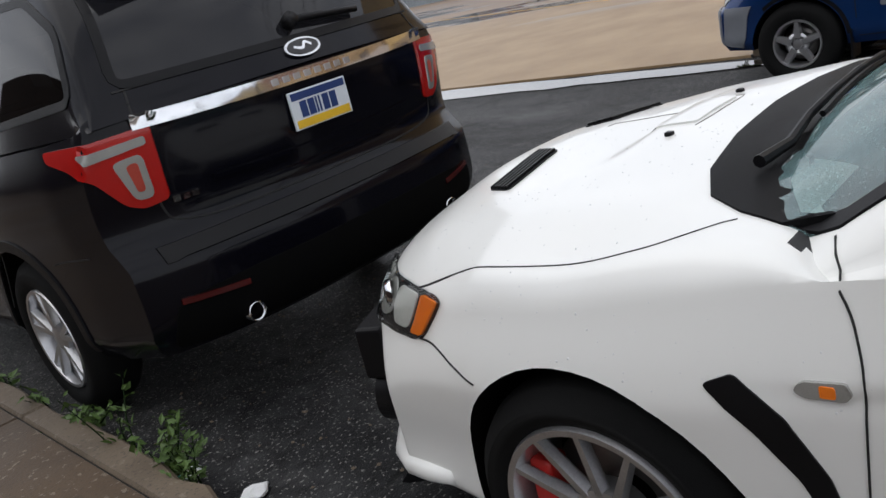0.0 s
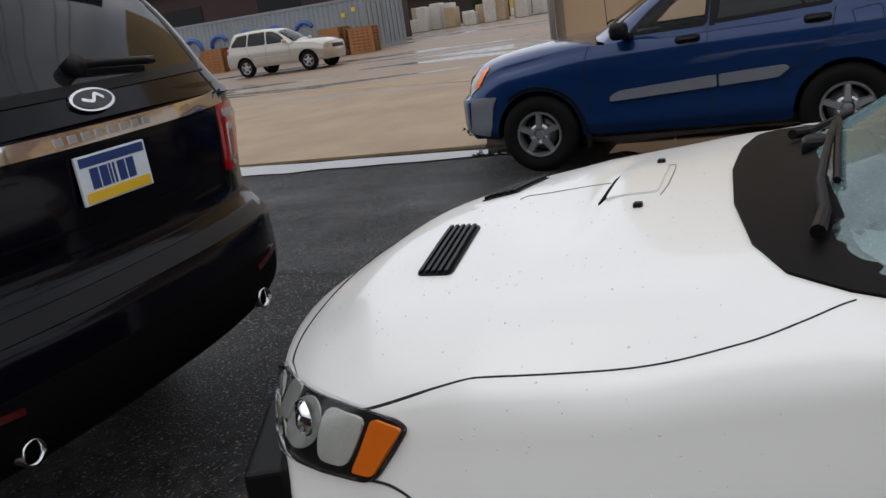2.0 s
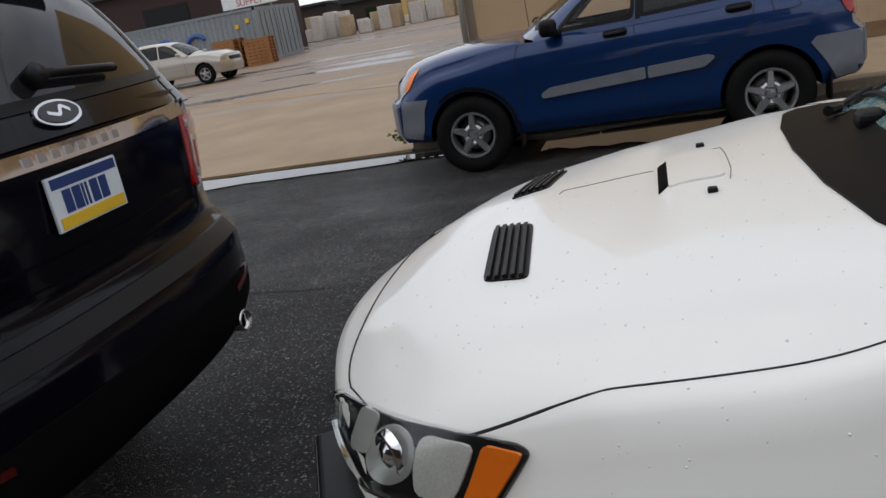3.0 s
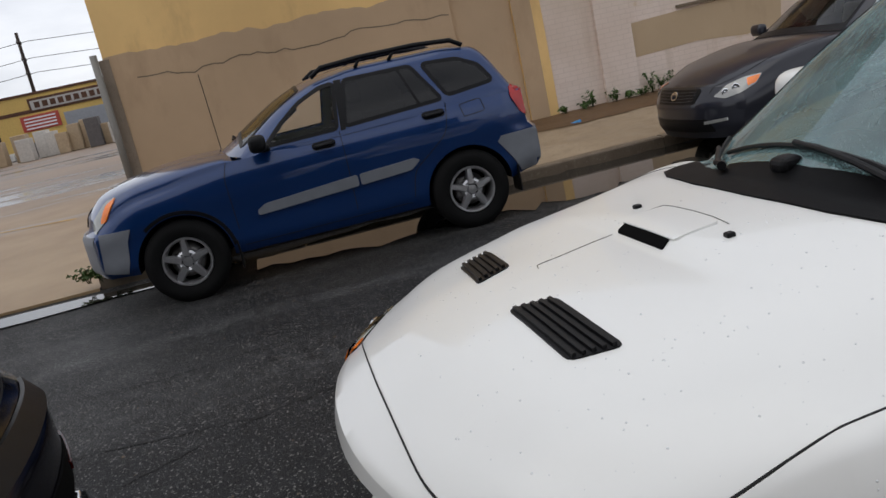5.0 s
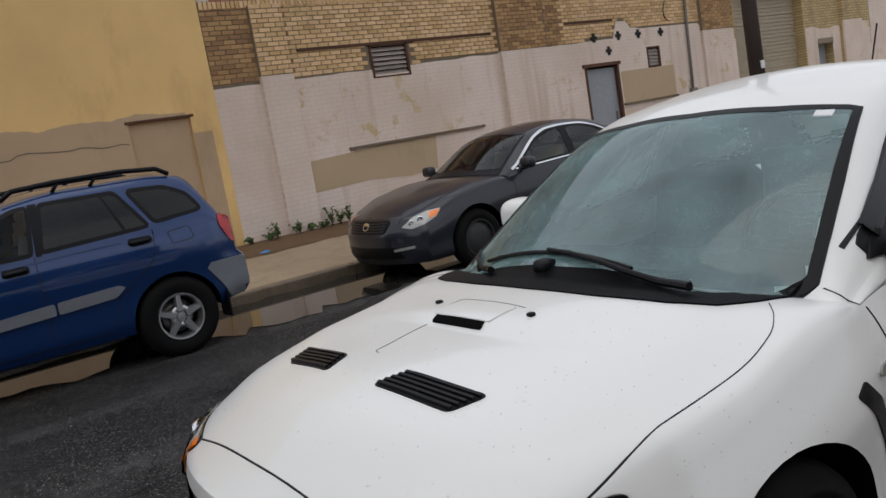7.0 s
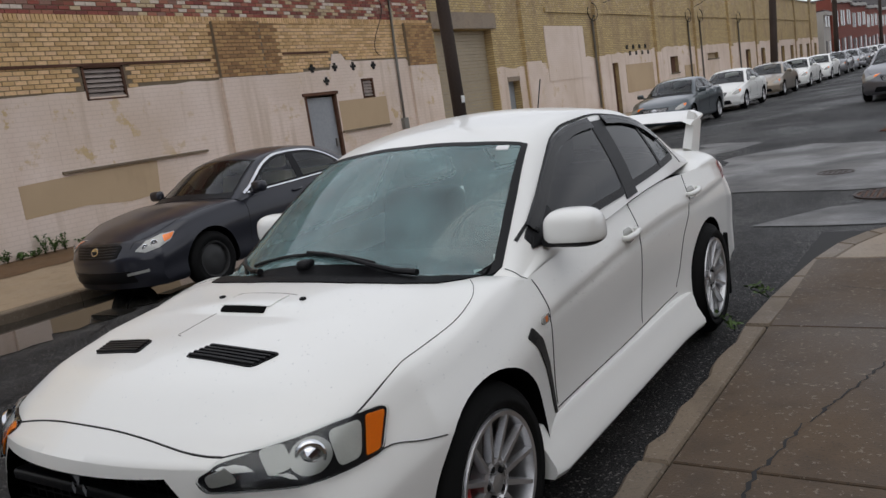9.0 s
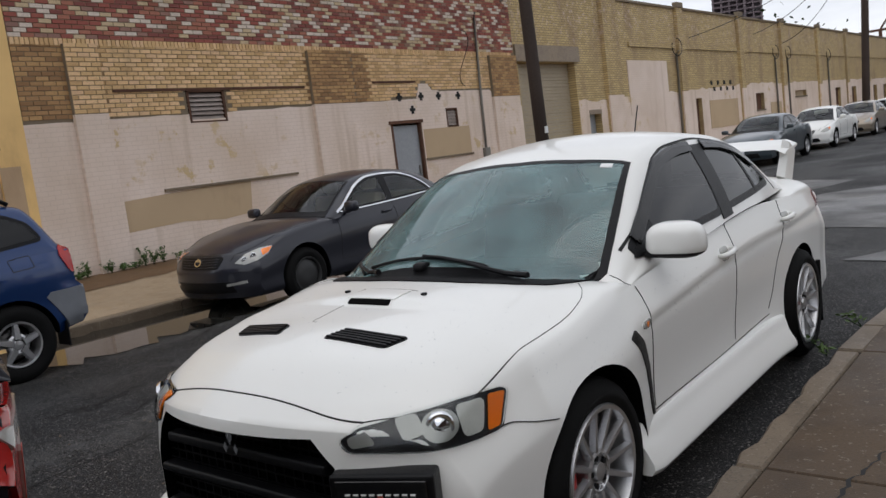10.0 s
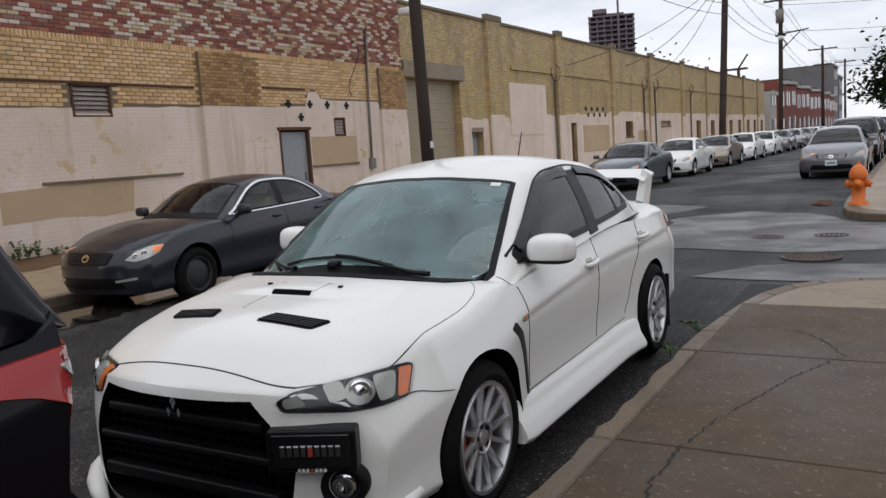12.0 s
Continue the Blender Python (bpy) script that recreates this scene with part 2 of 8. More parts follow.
RB = [(0.0, (0.324, 0.086, 0.063)), (0.24, (0.228, 0.063, 0.052)), (0.40, (0.396, 0.149, 0.098)), (0.56, (0.720, 0.621, 0.529)), (0.76, (0.600, 0.460, 0.287)), (0.9, (0.300, 0.161, 0.127))]
YELLOWBRICK, YELLOWBRICKS = brick("yellow brick", YB, False), brick("yellow bricks", YB, True)
REDBRICKS = brick("red and whitewashed bricks", RB, True)
STAINBRICKS = brick("water-stained bricks", [(0.0, (0.407, 0.232, 0.099)), (0.4, (0.503, 0.302, 0.128)), (0.7, (0.299, 0.162, 0.069))], True)
DOORGREY = plain("grey door paint", (0.28, 0.30, 0.32), 0.5, bump=0.1, size=20, vary=0.08)
ROLLDOOR = plain("beige roller door", (0.36, 0.30, 0.21), 0.6, size=20, vary=0.1)
RUST = plain("rusty steel", (0.10, 0.045, 0.025), 0.8, 0.2, bump=0.4, size=60, vary=0.2)
# near-black colour standing for the shade inside vents and openings
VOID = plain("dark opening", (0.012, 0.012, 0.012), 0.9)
SLATMETAL = plain("weathered louvre", (0.30, 0.25, 0.22), 0.6, 0.2, vary=0.12)
POLEWOOD = plain("tarred pole wood", (0.035, 0.022, 0.016), 0.8, bump=0.5, size=30, vary=0.2)
PIPEGREY = plain("grey conduit", (0.20, 0.19, 0.17), 0.6, 0.3)
WATER = plain("rain water", (0.02, 0.019, 0.017), 0.03, vary=0.0, spec=0.6)
ORANGE = plain("orange hydrant paint", (0.62, 0.14, 0.012), 0.45, bump=0.2, size=40, vary=0.1)
LEAF = plain("leaf green", (0.06, 0.11, 0.02), 0.6, vary=0.25)
LEAFDARK = plain("dark leaf green", (0.014, 0.028, 0.009), 0.8, spec=0.1, vary=0.25)
IRON = plain("cast iron", (0.06, 0.045, 0.04), 0.6, 0.5, bump=0.5, size=80, vary=0.2)
# for the added wall out of view; kept dark to dim reflections
DARKWALL = plain("dark unseen wall", (0.035, 0.022, 0.018), 0.8, spec=0.2, bump=0.3, size=30, vary=0.2)
SOIL = concrete("bare soil", (0.13, 0.075, 0.035), (0.17, 0.10, 0.05), (0.08, 0.05, 0.03), 0.7)


# ---- building blocks ----
def mesh_of(name, verts, faces, material=None, smooth=False):
    me = bpy.data.meshes.new(name)
    me.from_pydata([tuple(v) for v in verts], [], faces)
    if material:
        me.materials.append(material)
    if smooth:
        me.polygons.foreach_set("use_smooth", [True] * len(me.polygons))
    me.update()
    return me


def obj(name, verts, faces, material, parent=None, label="", smooth=False):
    ob = new(name, mesh_of(name, verts, faces, material, smooth))
    ob.parent = parent
    return tagged(ob, label)


def box_data(a, b):
    (x0, y0, z0), (x1, y1, z1) = a, b
    v = [(x, y, z) for z in (z0, z1) for y in (y0, y1) for x in (x0, x1)]
    return v, [(0, 2, 3, 1), (4, 5, 7, 6), (0, 1, 5, 4), (2, 6, 7, 3), (0, 4, 6, 2), (1, 3, 7, 5)]


def box(name, a, b, material, parent=None, label=""):
    v, f = box_data(a, b)
    return obj(name, v, f, material, parent, label)


# ---- shapes for vehicles ----
def curve_at(points, at):
    """Smooth value of a curve given by (place, value) pairs."""
    xs, vs = np.array([p[0] for p in points], float), np.array([p[1] for p in points], float)
    at = np.clip(np.asarray(at, float), xs[0], xs[-1])
    if len(xs) == 1:
        return np.full(at.shape, vs[0])
    slope = np.diff(vs) / np.diff(xs)
    tang = np.empty(len(xs))
    tang[0], tang[-1] = slope[0], slope[-1]
    for k in range(1, len(xs) - 1):
        a, b = slope[k - 1], slope[k]
        tang[k] = 0 if a * b <= 0 else 2 * a * b / (a + b)
    k = np.clip(np.searchsorted(xs, at, side="right") - 1, 0, len(xs) - 2)
    h = xs[k + 1] - xs[k]
    t = (at - xs[k]) / h
    return (vs[k] * (2 * t**3 - 3 * t**2 + 1) + tang[k] * h * (t**3 - 2 * t**2 + t)
            + vs[k + 1] * (3 * t**2 - 2 * t**3) + tang[k + 1] * h * (t**3 - t**2))


def lower_body(c):
    """Body below the windows as one closed skin: cross-sections along the length, then rounded in plan at both ends."""
    yf, yr = c["ends"]
    deck = c.get("deck")
    if deck:
        ys = np.unique(np.concatenate([np.linspace(yf, yf + 0.3, 16), np.linspace(yf + 0.3, 0.5, 46), np.linspace(0.5, yr - 0.3, 60), np.linspace(yr - 0.3, yr, 9)]))
        ns, nt = 46, 40
    else:
        ys = np.unique(np.concatenate([np.linspace(yf, yf + 0.3, 9), np.linspace(yf + 0.3, yr - 0.3, 56), np.linspace(yr - 0.3, yr, 9)]))
        ns, nt = 20, 18
    tt = np.linspace(0, 1, ns)
    th = np.linspace(0, np.pi / 2, nt + 1)[1:]
    rows = []
    for y in ys:
        w, zb, zs, zc = (float(curve_at(c[k], y)) for k in ("w", "zb", "zs", "zc"))
        p = float(curve_at(c["p"], y))
        ins = curve_at(c["inset"], tt)
        sz = list(zb + (zs - zb) * tt)
        if "crease" in c:
            line, deep, from_y = c["crease"]
            below = np.clip((float(curve_at(line, y)) - np.array(sz)) / 0.03, 0, 1)
            fade = min(1, max(0, (y - from_y) / 0.25))
            ins = ins + deep * fade * below * below * (3 - 2 * below) * np.clip((np.array(sz) - 0.25) / 0.3, 0, 1)
        sx = list(w - ins)
        xs = sx[-1]
        ax, az = xs * np.cos(th) ** (2 / p), zs + (zc - zs) * np.sin(th) ** (2 / p)
        if deck:
            # shaped deck ahead of the cabin, eased into the plain one behind it
            mix = min(1, max(0, (0.52 - y) / 0.22))
            along = np.linspace(0, 1, nt + 1)[1:]
            bx = xs * (1 - along)
            prof = [(0, 0.0)] + [(f, float(curve_at(k, y)) - zs) for f, k in deck]
            bz = zs + curve_at(prof, 1 - bx / xs)
            ax, az = ax + (bx - ax) * mix, az + (bz - az) * mix
        sx += list(ax)
        sz += list(az)
        sx[-1] = 0.0
        rows.append([(x, y, z) for x, z in zip(sx, sz)])
    half = len(rows[0])
    verts, ring = [], 2 * half - 1
    for r in rows:
        verts += r + [(-x, y, z) for x, y, z in r[-2::-1]]
    faces = []
    for i in range(len(rows) - 1):
        a, b = i * ring, (i + 1) * ring
        faces += [(a + k, a + k + 1, b + k + 1, b + k) for k in range(ring - 1)]
        faces.append((a + ring - 1, a, b, b + ring - 1))
    # ends: nets of quads across the width
    cols = 20
    for base, flip in ((0, False), ((len(rows) - 1) * ring, True)):
        lines = []
        for k in range(half - 1):
            a, b = Vector(verts[base + k]), Vector(verts[base + ring - 1 - k])
            line = [base + k]
            for j in range(1, cols):
                line.append(len(verts))
                verts.append(tuple(a.lerp(b, j / cols)))
            lines.append(line + [base + ring - 1 - k])
        new_faces = [(p[j], p[j + 1], q[j + 1], q[j]) for p, q in zip(lines, lines[1:]) for j in range(cols)]
        new_faces += [(lines[-1][j], lines[-1][j + 1], base + half - 1) for j in range(cols)]
        faces += [tuple(reversed(f)) for f in new_faces] if flip else new_faces
    return np.array(verts), faces, ys


def warp_ends(v, c):
    """Plan rounding and fore-and-aft profile of nose and tail."""
    yf, yr = c["ends"]
    v = v.copy()
    x, y, z = np.abs(v[:, 0]), v[:, 1].copy(), v[:, 2]
    wide = max(p[1] for p in c["w"])
    for end, sign, key in ((yf, 1, "nose"), (yr, -1, "tail")):
        bulge, power, reach, lean = c[key]
        d = np.clip(1 - np.abs(y - end) / reach, 0, 1)
        fall = d * d * (3 - 2 * d) if reach > 3 * bulge else d
        v[:, 1] += sign * fall * (bulge * (x / wide) ** power + curve_at(lean, z))
    return v


def greenhouse(c):
    """Pillars, roof and the skin that the windows are let into."""
    g = c["house"]
    y0, y1 = g["ends"]
    ys = np.linspace(y0, y1, 84)
    rows = []
    for y in ys:
        wb, zb, zc, cr = (float(curve_at(g[k], y)) for k in ("wb", "zb", "zc", "crown"))
        k, r = g["lean"], g["round"]
        za = max(zc - cr, zb + 0.004)
        xa = wb - k * (za - zb)
        rr = min(r, (za - zb) * 0.6 + 0.001)
        pts = []
        for t in np.linspace(0, 1, 18):
            z = zb + (za - rr - zb) * t
            pts.append((wb - k * (z - zb) + g["belly"] * math.sin(math.pi * t), z))
        x0, z0 = wb - k * (za - rr - zb), za - rr
        x1 = xa - rr
        z1 = zc - (zc - za) * (x1 / max(xa, 1e-3)) ** 2
        for t in (0.2, 0.4, 0.6, 0.8, 1.0):
            cx, cz = xa, za
            pts.append(((1 - t) ** 2 * x0 + 2 * t * (1 - t) * cx + t * t * x1, (1 - t) ** 2 * z0 + 2 * t * (1 - t) * cz + t * t * z1))
        for t in np.linspace(0, 1, 22)[1:]:
            x = x1 * (1 - t)
            pts.append((x, zc - (zc - za) * (x / max(xa, 1e-3)) ** 2))
        rows.append([(x, y, z) for x, z in pts])
    half = len(rows[0])
    ring = 2 * half - 1
    verts = []
    for r in rows:
        verts += r + [(-x, y, z) for x, y, z in r[-2::-1]]
    v = np.array(verts)
    x = np.abs(v[:, 0])
    fr, rr_ = g["bow"]
    y = v[:, 1].copy()
    mid = (y0 + y1) / 2
    v[:, 1] += np.where(y < mid, fr * (x / 0.75) ** 2 * np.clip((mid - y) / (mid - y0), 0, 1) ** 0.7, -rr_ * (x / 0.75) ** 2 * np.clip((y - mid) / (y1 - mid), 0, 1) ** 0.7)
    faces = [(i * ring + k, i * ring + k + 1, (i + 1) * ring + k + 1, (i + 1) * ring + k) for i in range(len(rows) - 1) for k in range(ring - 1)]
    return v, faces


def inside(pt, poly):
    x, y = pt
    hit = False
    for (ax, ay), (bx, by) in zip(poly, poly[1:] + poly[:1]):
        if (ay > y) != (by > y) and x < (bx - ax) * (y - ay) / (by - ay) + ax:
            hit = not hit
    return hit


def dense(poly, step, closed=True):
    out = []
    ends = poly[1:] + poly[:1] if closed else poly[1:]
    for (ax, ay), (bx, by) in zip(poly, ends):
        n = max(1, int(math.hypot(bx - ax, by - ay) / step))
        out += [(ax + (bx - ax) * k / n, ay + (by - ay) * k / n) for k in range(n)]
    return out if closed else out + [poly[-1]]


def rounded(poly, r, n=4):
    """The polygon with its corners rounded."""
    out = []
    for k, b in enumerate(poly):
        a, c = Vector(poly[k - 1]), Vector(poly[(k + 1) % len(poly)])
        b = Vector(b)
        d = min(r, (a - b).length * 0.45, (c - b).length * 0.45)
        p, q = b + (a - b).normalized() * d, b + (c - b).normalized() * d
        out += [tuple(p * (1 - t) ** 2 + b * (2 * t * (1 - t)) + q * t * t) for t in np.linspace(0, 1, n)]
    return out


def flat_net(poly, holes=(), step=0.05):
    """Triangles of a polygon with holes, with a net of inner points."""
    loops = [dense(list(poly), step * 0.7)] + [dense(list(h), step * 0.7) for h in holes]
    pts, edges = [], []
    for loop in loops:
        base = len(pts)
        pts += [Vector(p) for p in loop]
        edges += [(base + k, base + (k + 1) % len(loop)) for k in range(len(loop))]
    lo = [min(p[k] for p in poly) for k in (0, 1)]
    hi = [max(p[k] for p in poly) for k in (0, 1)]
    for a in np.arange(lo[0] + step / 2, hi[0], step):
        for b in np.arange(lo[1] + step / 2, hi[1], step):
            if inside((a, b), loops[0]) and not any(inside((a, b), h) for h in loops[1:]):
                pts.append(Vector((a, b)))
    vs, _, fs, _, _, _ = delaunay_2d_cdt(pts, edges, [], 0, 1e-6)
    keep = []
    for f in fs:
        m = (vs[f[0]] + vs[f[1]] + vs[f[2]]) / 3
        if inside(m, loops[0]) and not any(inside(m, h) for h in loops[1:]):
            keep.append(tuple(f))
    return vs, keep


def stroke(path, width, closed=False):
    """A line as a narrow polygon."""
    if closed:
        path = path + path[:1]
    left, right = [], []
    for k, p in enumerate(path):
        a, b = Vector(path[max(k - 1, 0)]), Vector(path[min(k + 1, len(path) - 1)])
        d = (b - a).normalized()
        n = Vector((-d.y, d.x)) * width / 2
        left.append(tuple(Vector(p) + n))
        right.append(tuple(Vector(p) - n))
    return left + right[::-1]


def smooth_line(path, n=6):
    """A rounded line through the given points."""
    t = np.linspace(0, len(path) - 1, (len(path) - 1) * n + 1)
    return [(float(a), float(b)) for a, b in zip(curve_at(list(enumerate(p[0] for p in path)), t), curve_at(list(enumerate(p[1] for p in path)), t))]


class Skin:
    """Lays flat outlines onto a vehicle's skin."""

    # the way of the rays, and the two axes in which outlines are given
    VIEWS = {k: (Vector(w), Vector(a), Vector(b)) for k, w, a, b in (
        ("left", (-1, 0, 0), (0, 1, 0), (0, 0, 1)), ("right", (1, 0, 0), (0, 1, 0), (0, 0, 1)),
        ("top", (0, 0, -1), (1, 0, 0), (0, 1, 0)), ("front", (0, 1, 0), (1, 0, 0), (0, 0, 1)),
        ("rear", (0, -1, 0), (1, 0, 0), (0, 0, 1)),
        ("corner_left", (-0.70711, 0.70711, 0), (0.70711, 0.70711, 0), (0, 0, 1)),
        ("corner_right", (0.70711, 0.70711, 0), (-0.70711, 0.70711, 0), (0, 0, 1)),
        ("tail_left", (-0.70711, -0.70711, 0), (-0.70711, 0.70711, 0), (0, 0, 1)),
        ("tail_right", (0.70711, -0.70711, 0), (0.70711, 0.70711, 0), (0, 0, 1)))}

    def __init__(self, meshes):
        verts, faces = [], []
        for v, f in meshes:
            base = len(verts)
            verts += [Vector(p) for p in v]
            faces += [tuple(base + k for k in q) for q in f]
        self.bvh = BVHTree.FromPolygons(verts, faces)

    def lay(self, pt, view, off):
        way, u, w = self.VIEWS[view]
        hit, normal, _, _ = self.bvh.ray_cast(u * pt[0] + w * pt[1] - way * 12, way)
        if hit is None:
            return None
        if normal.dot(way) > 0:
            normal = -normal
        return hit + normal * off

    def patch(self, name, poly, view, material, parent, off=0.004, holes=(), step=0.05, label="", skirt=0.012, smooth=True):
        vs, fs = flat_net(poly, holes, step)
        out = [self.lay(p, view, off) for p in vs]
        have = [k for k, p in enumerate(out) if p is not None]
        if not have:
            return None
        for k, p in enumerate(out):
            if p is None:
                near = min(have, key=lambda j: (vs[j] - vs[k]).length)
                out[k] = out[near].copy()
                d = vs[k] - vs[near]
                out[k] += self.VIEWS[view][1] * d.x + self.VIEWS[view][2] * d.y
        count = {}
        for f in fs:
            for e in zip(f, f[1:] + f[:1]):
                count[e] = 1
        rim = [e for e in count if (e[1], e[0]) not in count]
        way = self.VIEWS[view][0]
        verts, faces = list(out), [tuple(f) for f in fs]
        low = {}
        for a, b in rim:
            for k in (a, b):
                if k not in low:
                    low[k] = len(verts)
                    verts.append(out[k] + way * skirt)
            faces.append((b, a, low[a], low[b]))
        me = mesh_of(name, verts, faces, material, smooth)
        bm = bmesh.new()
        bm.from_mesh(me)
        bmesh.ops.recalc_face_normals(bm, faces=bm.faces)
        # the skirt's corner stays sharp
        for e in bm.edges:
            if len(e.link_faces) == 2 and e.calc_face_angle() > 0.6:
                e.smooth = False
        bm.to_mesh(me)
        bm.free()
        ob = new(name, me)
        ob.parent = parent
        return tagged(ob, label)


def lathe(profile, n=40, axis="x"):
    """Turns (along, radius) pairs about the x axis."""
    verts, faces = [], []
    for k in range(n):
        a = 2 * math.pi * k / n
        verts += [(h, r * math.cos(a), r * math.sin(a)) for h, r in profile]
    m = len(profile)
    for k in range(n):
        b = (k + 1) % n
        faces += [(k * m + j, k * m + j + 1, b * m + j + 1, b * m + j) for j in range(m - 1)]
    return verts, faces


def joined(*parts):
    verts, faces = [], []
    for v, f in parts:
        base = len(verts)
        verts += [tuple(p) for p in v]
        faces += [tuple(base + k for k in q) for q in f]
    return verts, faces


def bar(a, b, wa, wb, ta, tb, side):
    """A tapered bar from a to b; side: the way of its width."""
    a, b = Vector(a), Vector(b)
    d = (b - a).normalized()
    s = Vector(side)
    s = (s - d * s.dot(d)).normalized()
    t = d.cross(s)
    verts = []
    for p, w, h in ((a, wa, ta), (b, wb, tb)):
        verts += [p + s * (w / 2 * i) + t * (h / 2 * j) for i, j in ((-1, -0.5), (-0.6, 1), (0.6, 1), (1, -0.5), (0.6, -1), (-0.6, -1))]
    faces = [(k, (k + 1) % 6, 6 + (k + 1) % 6, 6 + k) for k in range(6)] + [(5, 4, 3, 2, 1, 0), (6, 7, 8, 9, 10, 11)]
    return verts, faces


def tube(path, radius, n=8, cap=True):
    """A round tube along a path."""
    path = [Vector(p) for p in path]
    verts, faces = [], []
    up = Vector((0.01, 0.02, 1))
    for k, p in enumerate(path):
        d = (path[min(k + 1, len(path) - 1)] - path[max(k - 1, 0)]).normalized()
        s = d.cross(up)
        if s.length < 0.05:
            s = d.cross(Vector((1, 0, 0)))
        s.normalize()
        t = s.cross(d)
        r = radius[k] if isinstance(radius, (list, tuple)) else radius
        verts += [p + s * (r * math.cos(2 * math.pi * j / n)) + t * (r * math.sin(2 * math.pi * j / n)) for j in range(n)]
    for k in range(len(path) - 1):
        faces += [(k * n + j, k * n + (j + 1) % n, (k + 1) * n + (j + 1) % n, (k + 1) * n + j) for j in range(n)]
    if cap:
        faces += [tuple(reversed(range(n))), tuple(range((len(path) - 1) * n, len(path) * n))]
    return verts, faces


def place(data, m):
    return [m @ Vector(p) for p in data[0]], data[1]


def soft_box(a, b, r, turn=None):
    """A box with bevelled edges."""
    bm = bmesh.new()
    bmesh.ops.create_cube(bm, size=1)
    size, mid = Vector(b) - Vector(a), (Vector(a) + Vector(b)) / 2
    for v in bm.verts:
        v.co = Vector([v.co[k] * size[k] for k in range(3)])
    bmesh.ops.bevel(bm, geom=bm.edges[:], offset=r, segments=3, affect="EDGES", profile=0.5)
    for v in bm.verts:
        v.co = (turn @ v.co if turn else v.co) + mid
    bm.verts.index_update()
    out = [v.co.copy() for v in bm.verts], [tuple(v.index for v in f.verts) for f in bm.faces]
    bm.free()
    return out


def add(name, data, material, parent=None, label="", smooth=False):
    return obj(name, data[0], data[1], material, parent, label, smooth)


def sharp_edges(me, angle=0.6):
    bm = bmesh.new()
    bm.from_mesh(me)
    bmesh.ops.recalc_face_normals(bm, faces=bm.faces)
    for e in bm.edges:
        if len(e.link_faces) == 2 and e.calc_face_angle() > angle:
            e.smooth = False
    bm.to_mesh(me)
    bm.free()


def cut(me, cutter):
    """The mesh less the cutter's space."""
    a, b = new("cut_a", me), new("cut_b", cutter)
    mod = a.modifiers.new("cut", "BOOLEAN")
    mod.operation, mod.object, mod.solver = "DIFFERENCE", b, "EXACT"
    bpy.context.view_layer.update()
    out = bpy.data.meshes.new_from_object(a.evaluated_get(bpy.context.evaluated_depsgraph_get()))
    bpy.data.objects.remove(a)
    bpy.data.objects.remove(b)
    return out


def glass_material(name, tint, rough=0.02, wet=0.0, ior=1.9):
    """Thin sheet glass: tinted see-through with a reflection; wet: a teal film of small drops that also paints in
    reflected sky.
    """
    m, n, l, b = tree_of(name)
    n.remove(b)
    clear, gloss, mix, fr = (n.new("ShaderNode" + k) for k in ("BsdfTransparent", "BsdfGlossy", "MixShader", "Fresnel"))
    clear.inputs["Color"].default_value = (*tint, 1)
    gloss.inputs["Roughness"].default_value = rough
    fr.inputs["IOR"].default_value = ior
    l.new(fr.outputs[0], mix.inputs[0])
    l.new(clear.outputs[0], mix.inputs[1])
    l.new(gloss.outputs[0], mix.inputs[2])
    last = mix
    if wet:
        tc, drops, sheet, film, blend = (n.new("ShaderNode" + k) for k in ("TexCoord", "TexVoronoi", "TexNoise", "BsdfDiffuse", "MixShader"))
        drops.inputs["Scale"].default_value = 130
        sheet.inputs["Scale"].default_value, sheet.inputs["Detail"].default_value = 5, 4
        # teal diffuse colour stands for reflected sky as well as wet drops
        film.inputs["Color"].default_value = (0.36, 0.57, 0.58, 1)
        spots, span, total = n.new("ShaderNodeMapRange"), n.new("ShaderNodeMapRange"), n.new("ShaderNodeMath")
        spots.inputs["From Min"].default_value, spots.inputs["From Max"].default_value = 0.12, 0.28
        spots.inputs["To Min"].default_value, spots.inputs["To Max"].default_value = wet * 0.8, 0.0
        span.inputs["To Min"].default_value, span.inputs["To Max"].default_value = 0.0, wet * 1.5
        total.operation = "ADD"
        l.new(tc.outputs["Object"], drops.inputs["Vector"])
        l.new(tc.outputs["Object"], sheet.inputs["Vector"])
        l.new(drops.outputs["Distance"], spots.inputs["Value"])
        l.new(sheet.outputs["Fac"], span.inputs["Value"])
        l.new(spots.outputs[0], total.inputs[0])
        l.new(span.outputs[0], total.inputs[1])
        l.new(total.outputs[0], blend.inputs[0])
        l.new(mix.outputs[0], blend.inputs[1])
        l.new(film.outputs[0], blend.inputs[2])
        last = blend
    l.new(last.outputs[0], n["Material Output"].inputs["Surface"])
    return m


WETGLASS = glass_material("rain-wet windscreen with painted sky sheen", (0.50, 0.66, 0.66), wet=0.30, ior=1.9)
GLASS = glass_material("windscreen glass", (0.72, 0.80, 0.78), ior=1.6)
TINTED = glass_material("tinted glass", (0.07, 0.078, 0.085), ior=1.5)
LENS = glass_material("clear lens", (0.93, 0.95, 0.95), ior=1.33)
RUBBER = plain("tyre rubber", (0.007, 0.007, 0.007), 0.8, spec=0.12, bump=0.3, size=300)
TRIM = plain("black plastic", (0.006, 0.006, 0.007), 0.42, spec=0.18, bump=0.15, size=500)
SEAM = plain("panel gap", (0.01, 0.01, 0.01), 0.8)
LINER = plain("wheel arch liner", (0.004, 0.004, 0.004), 0.95, spec=0.05)
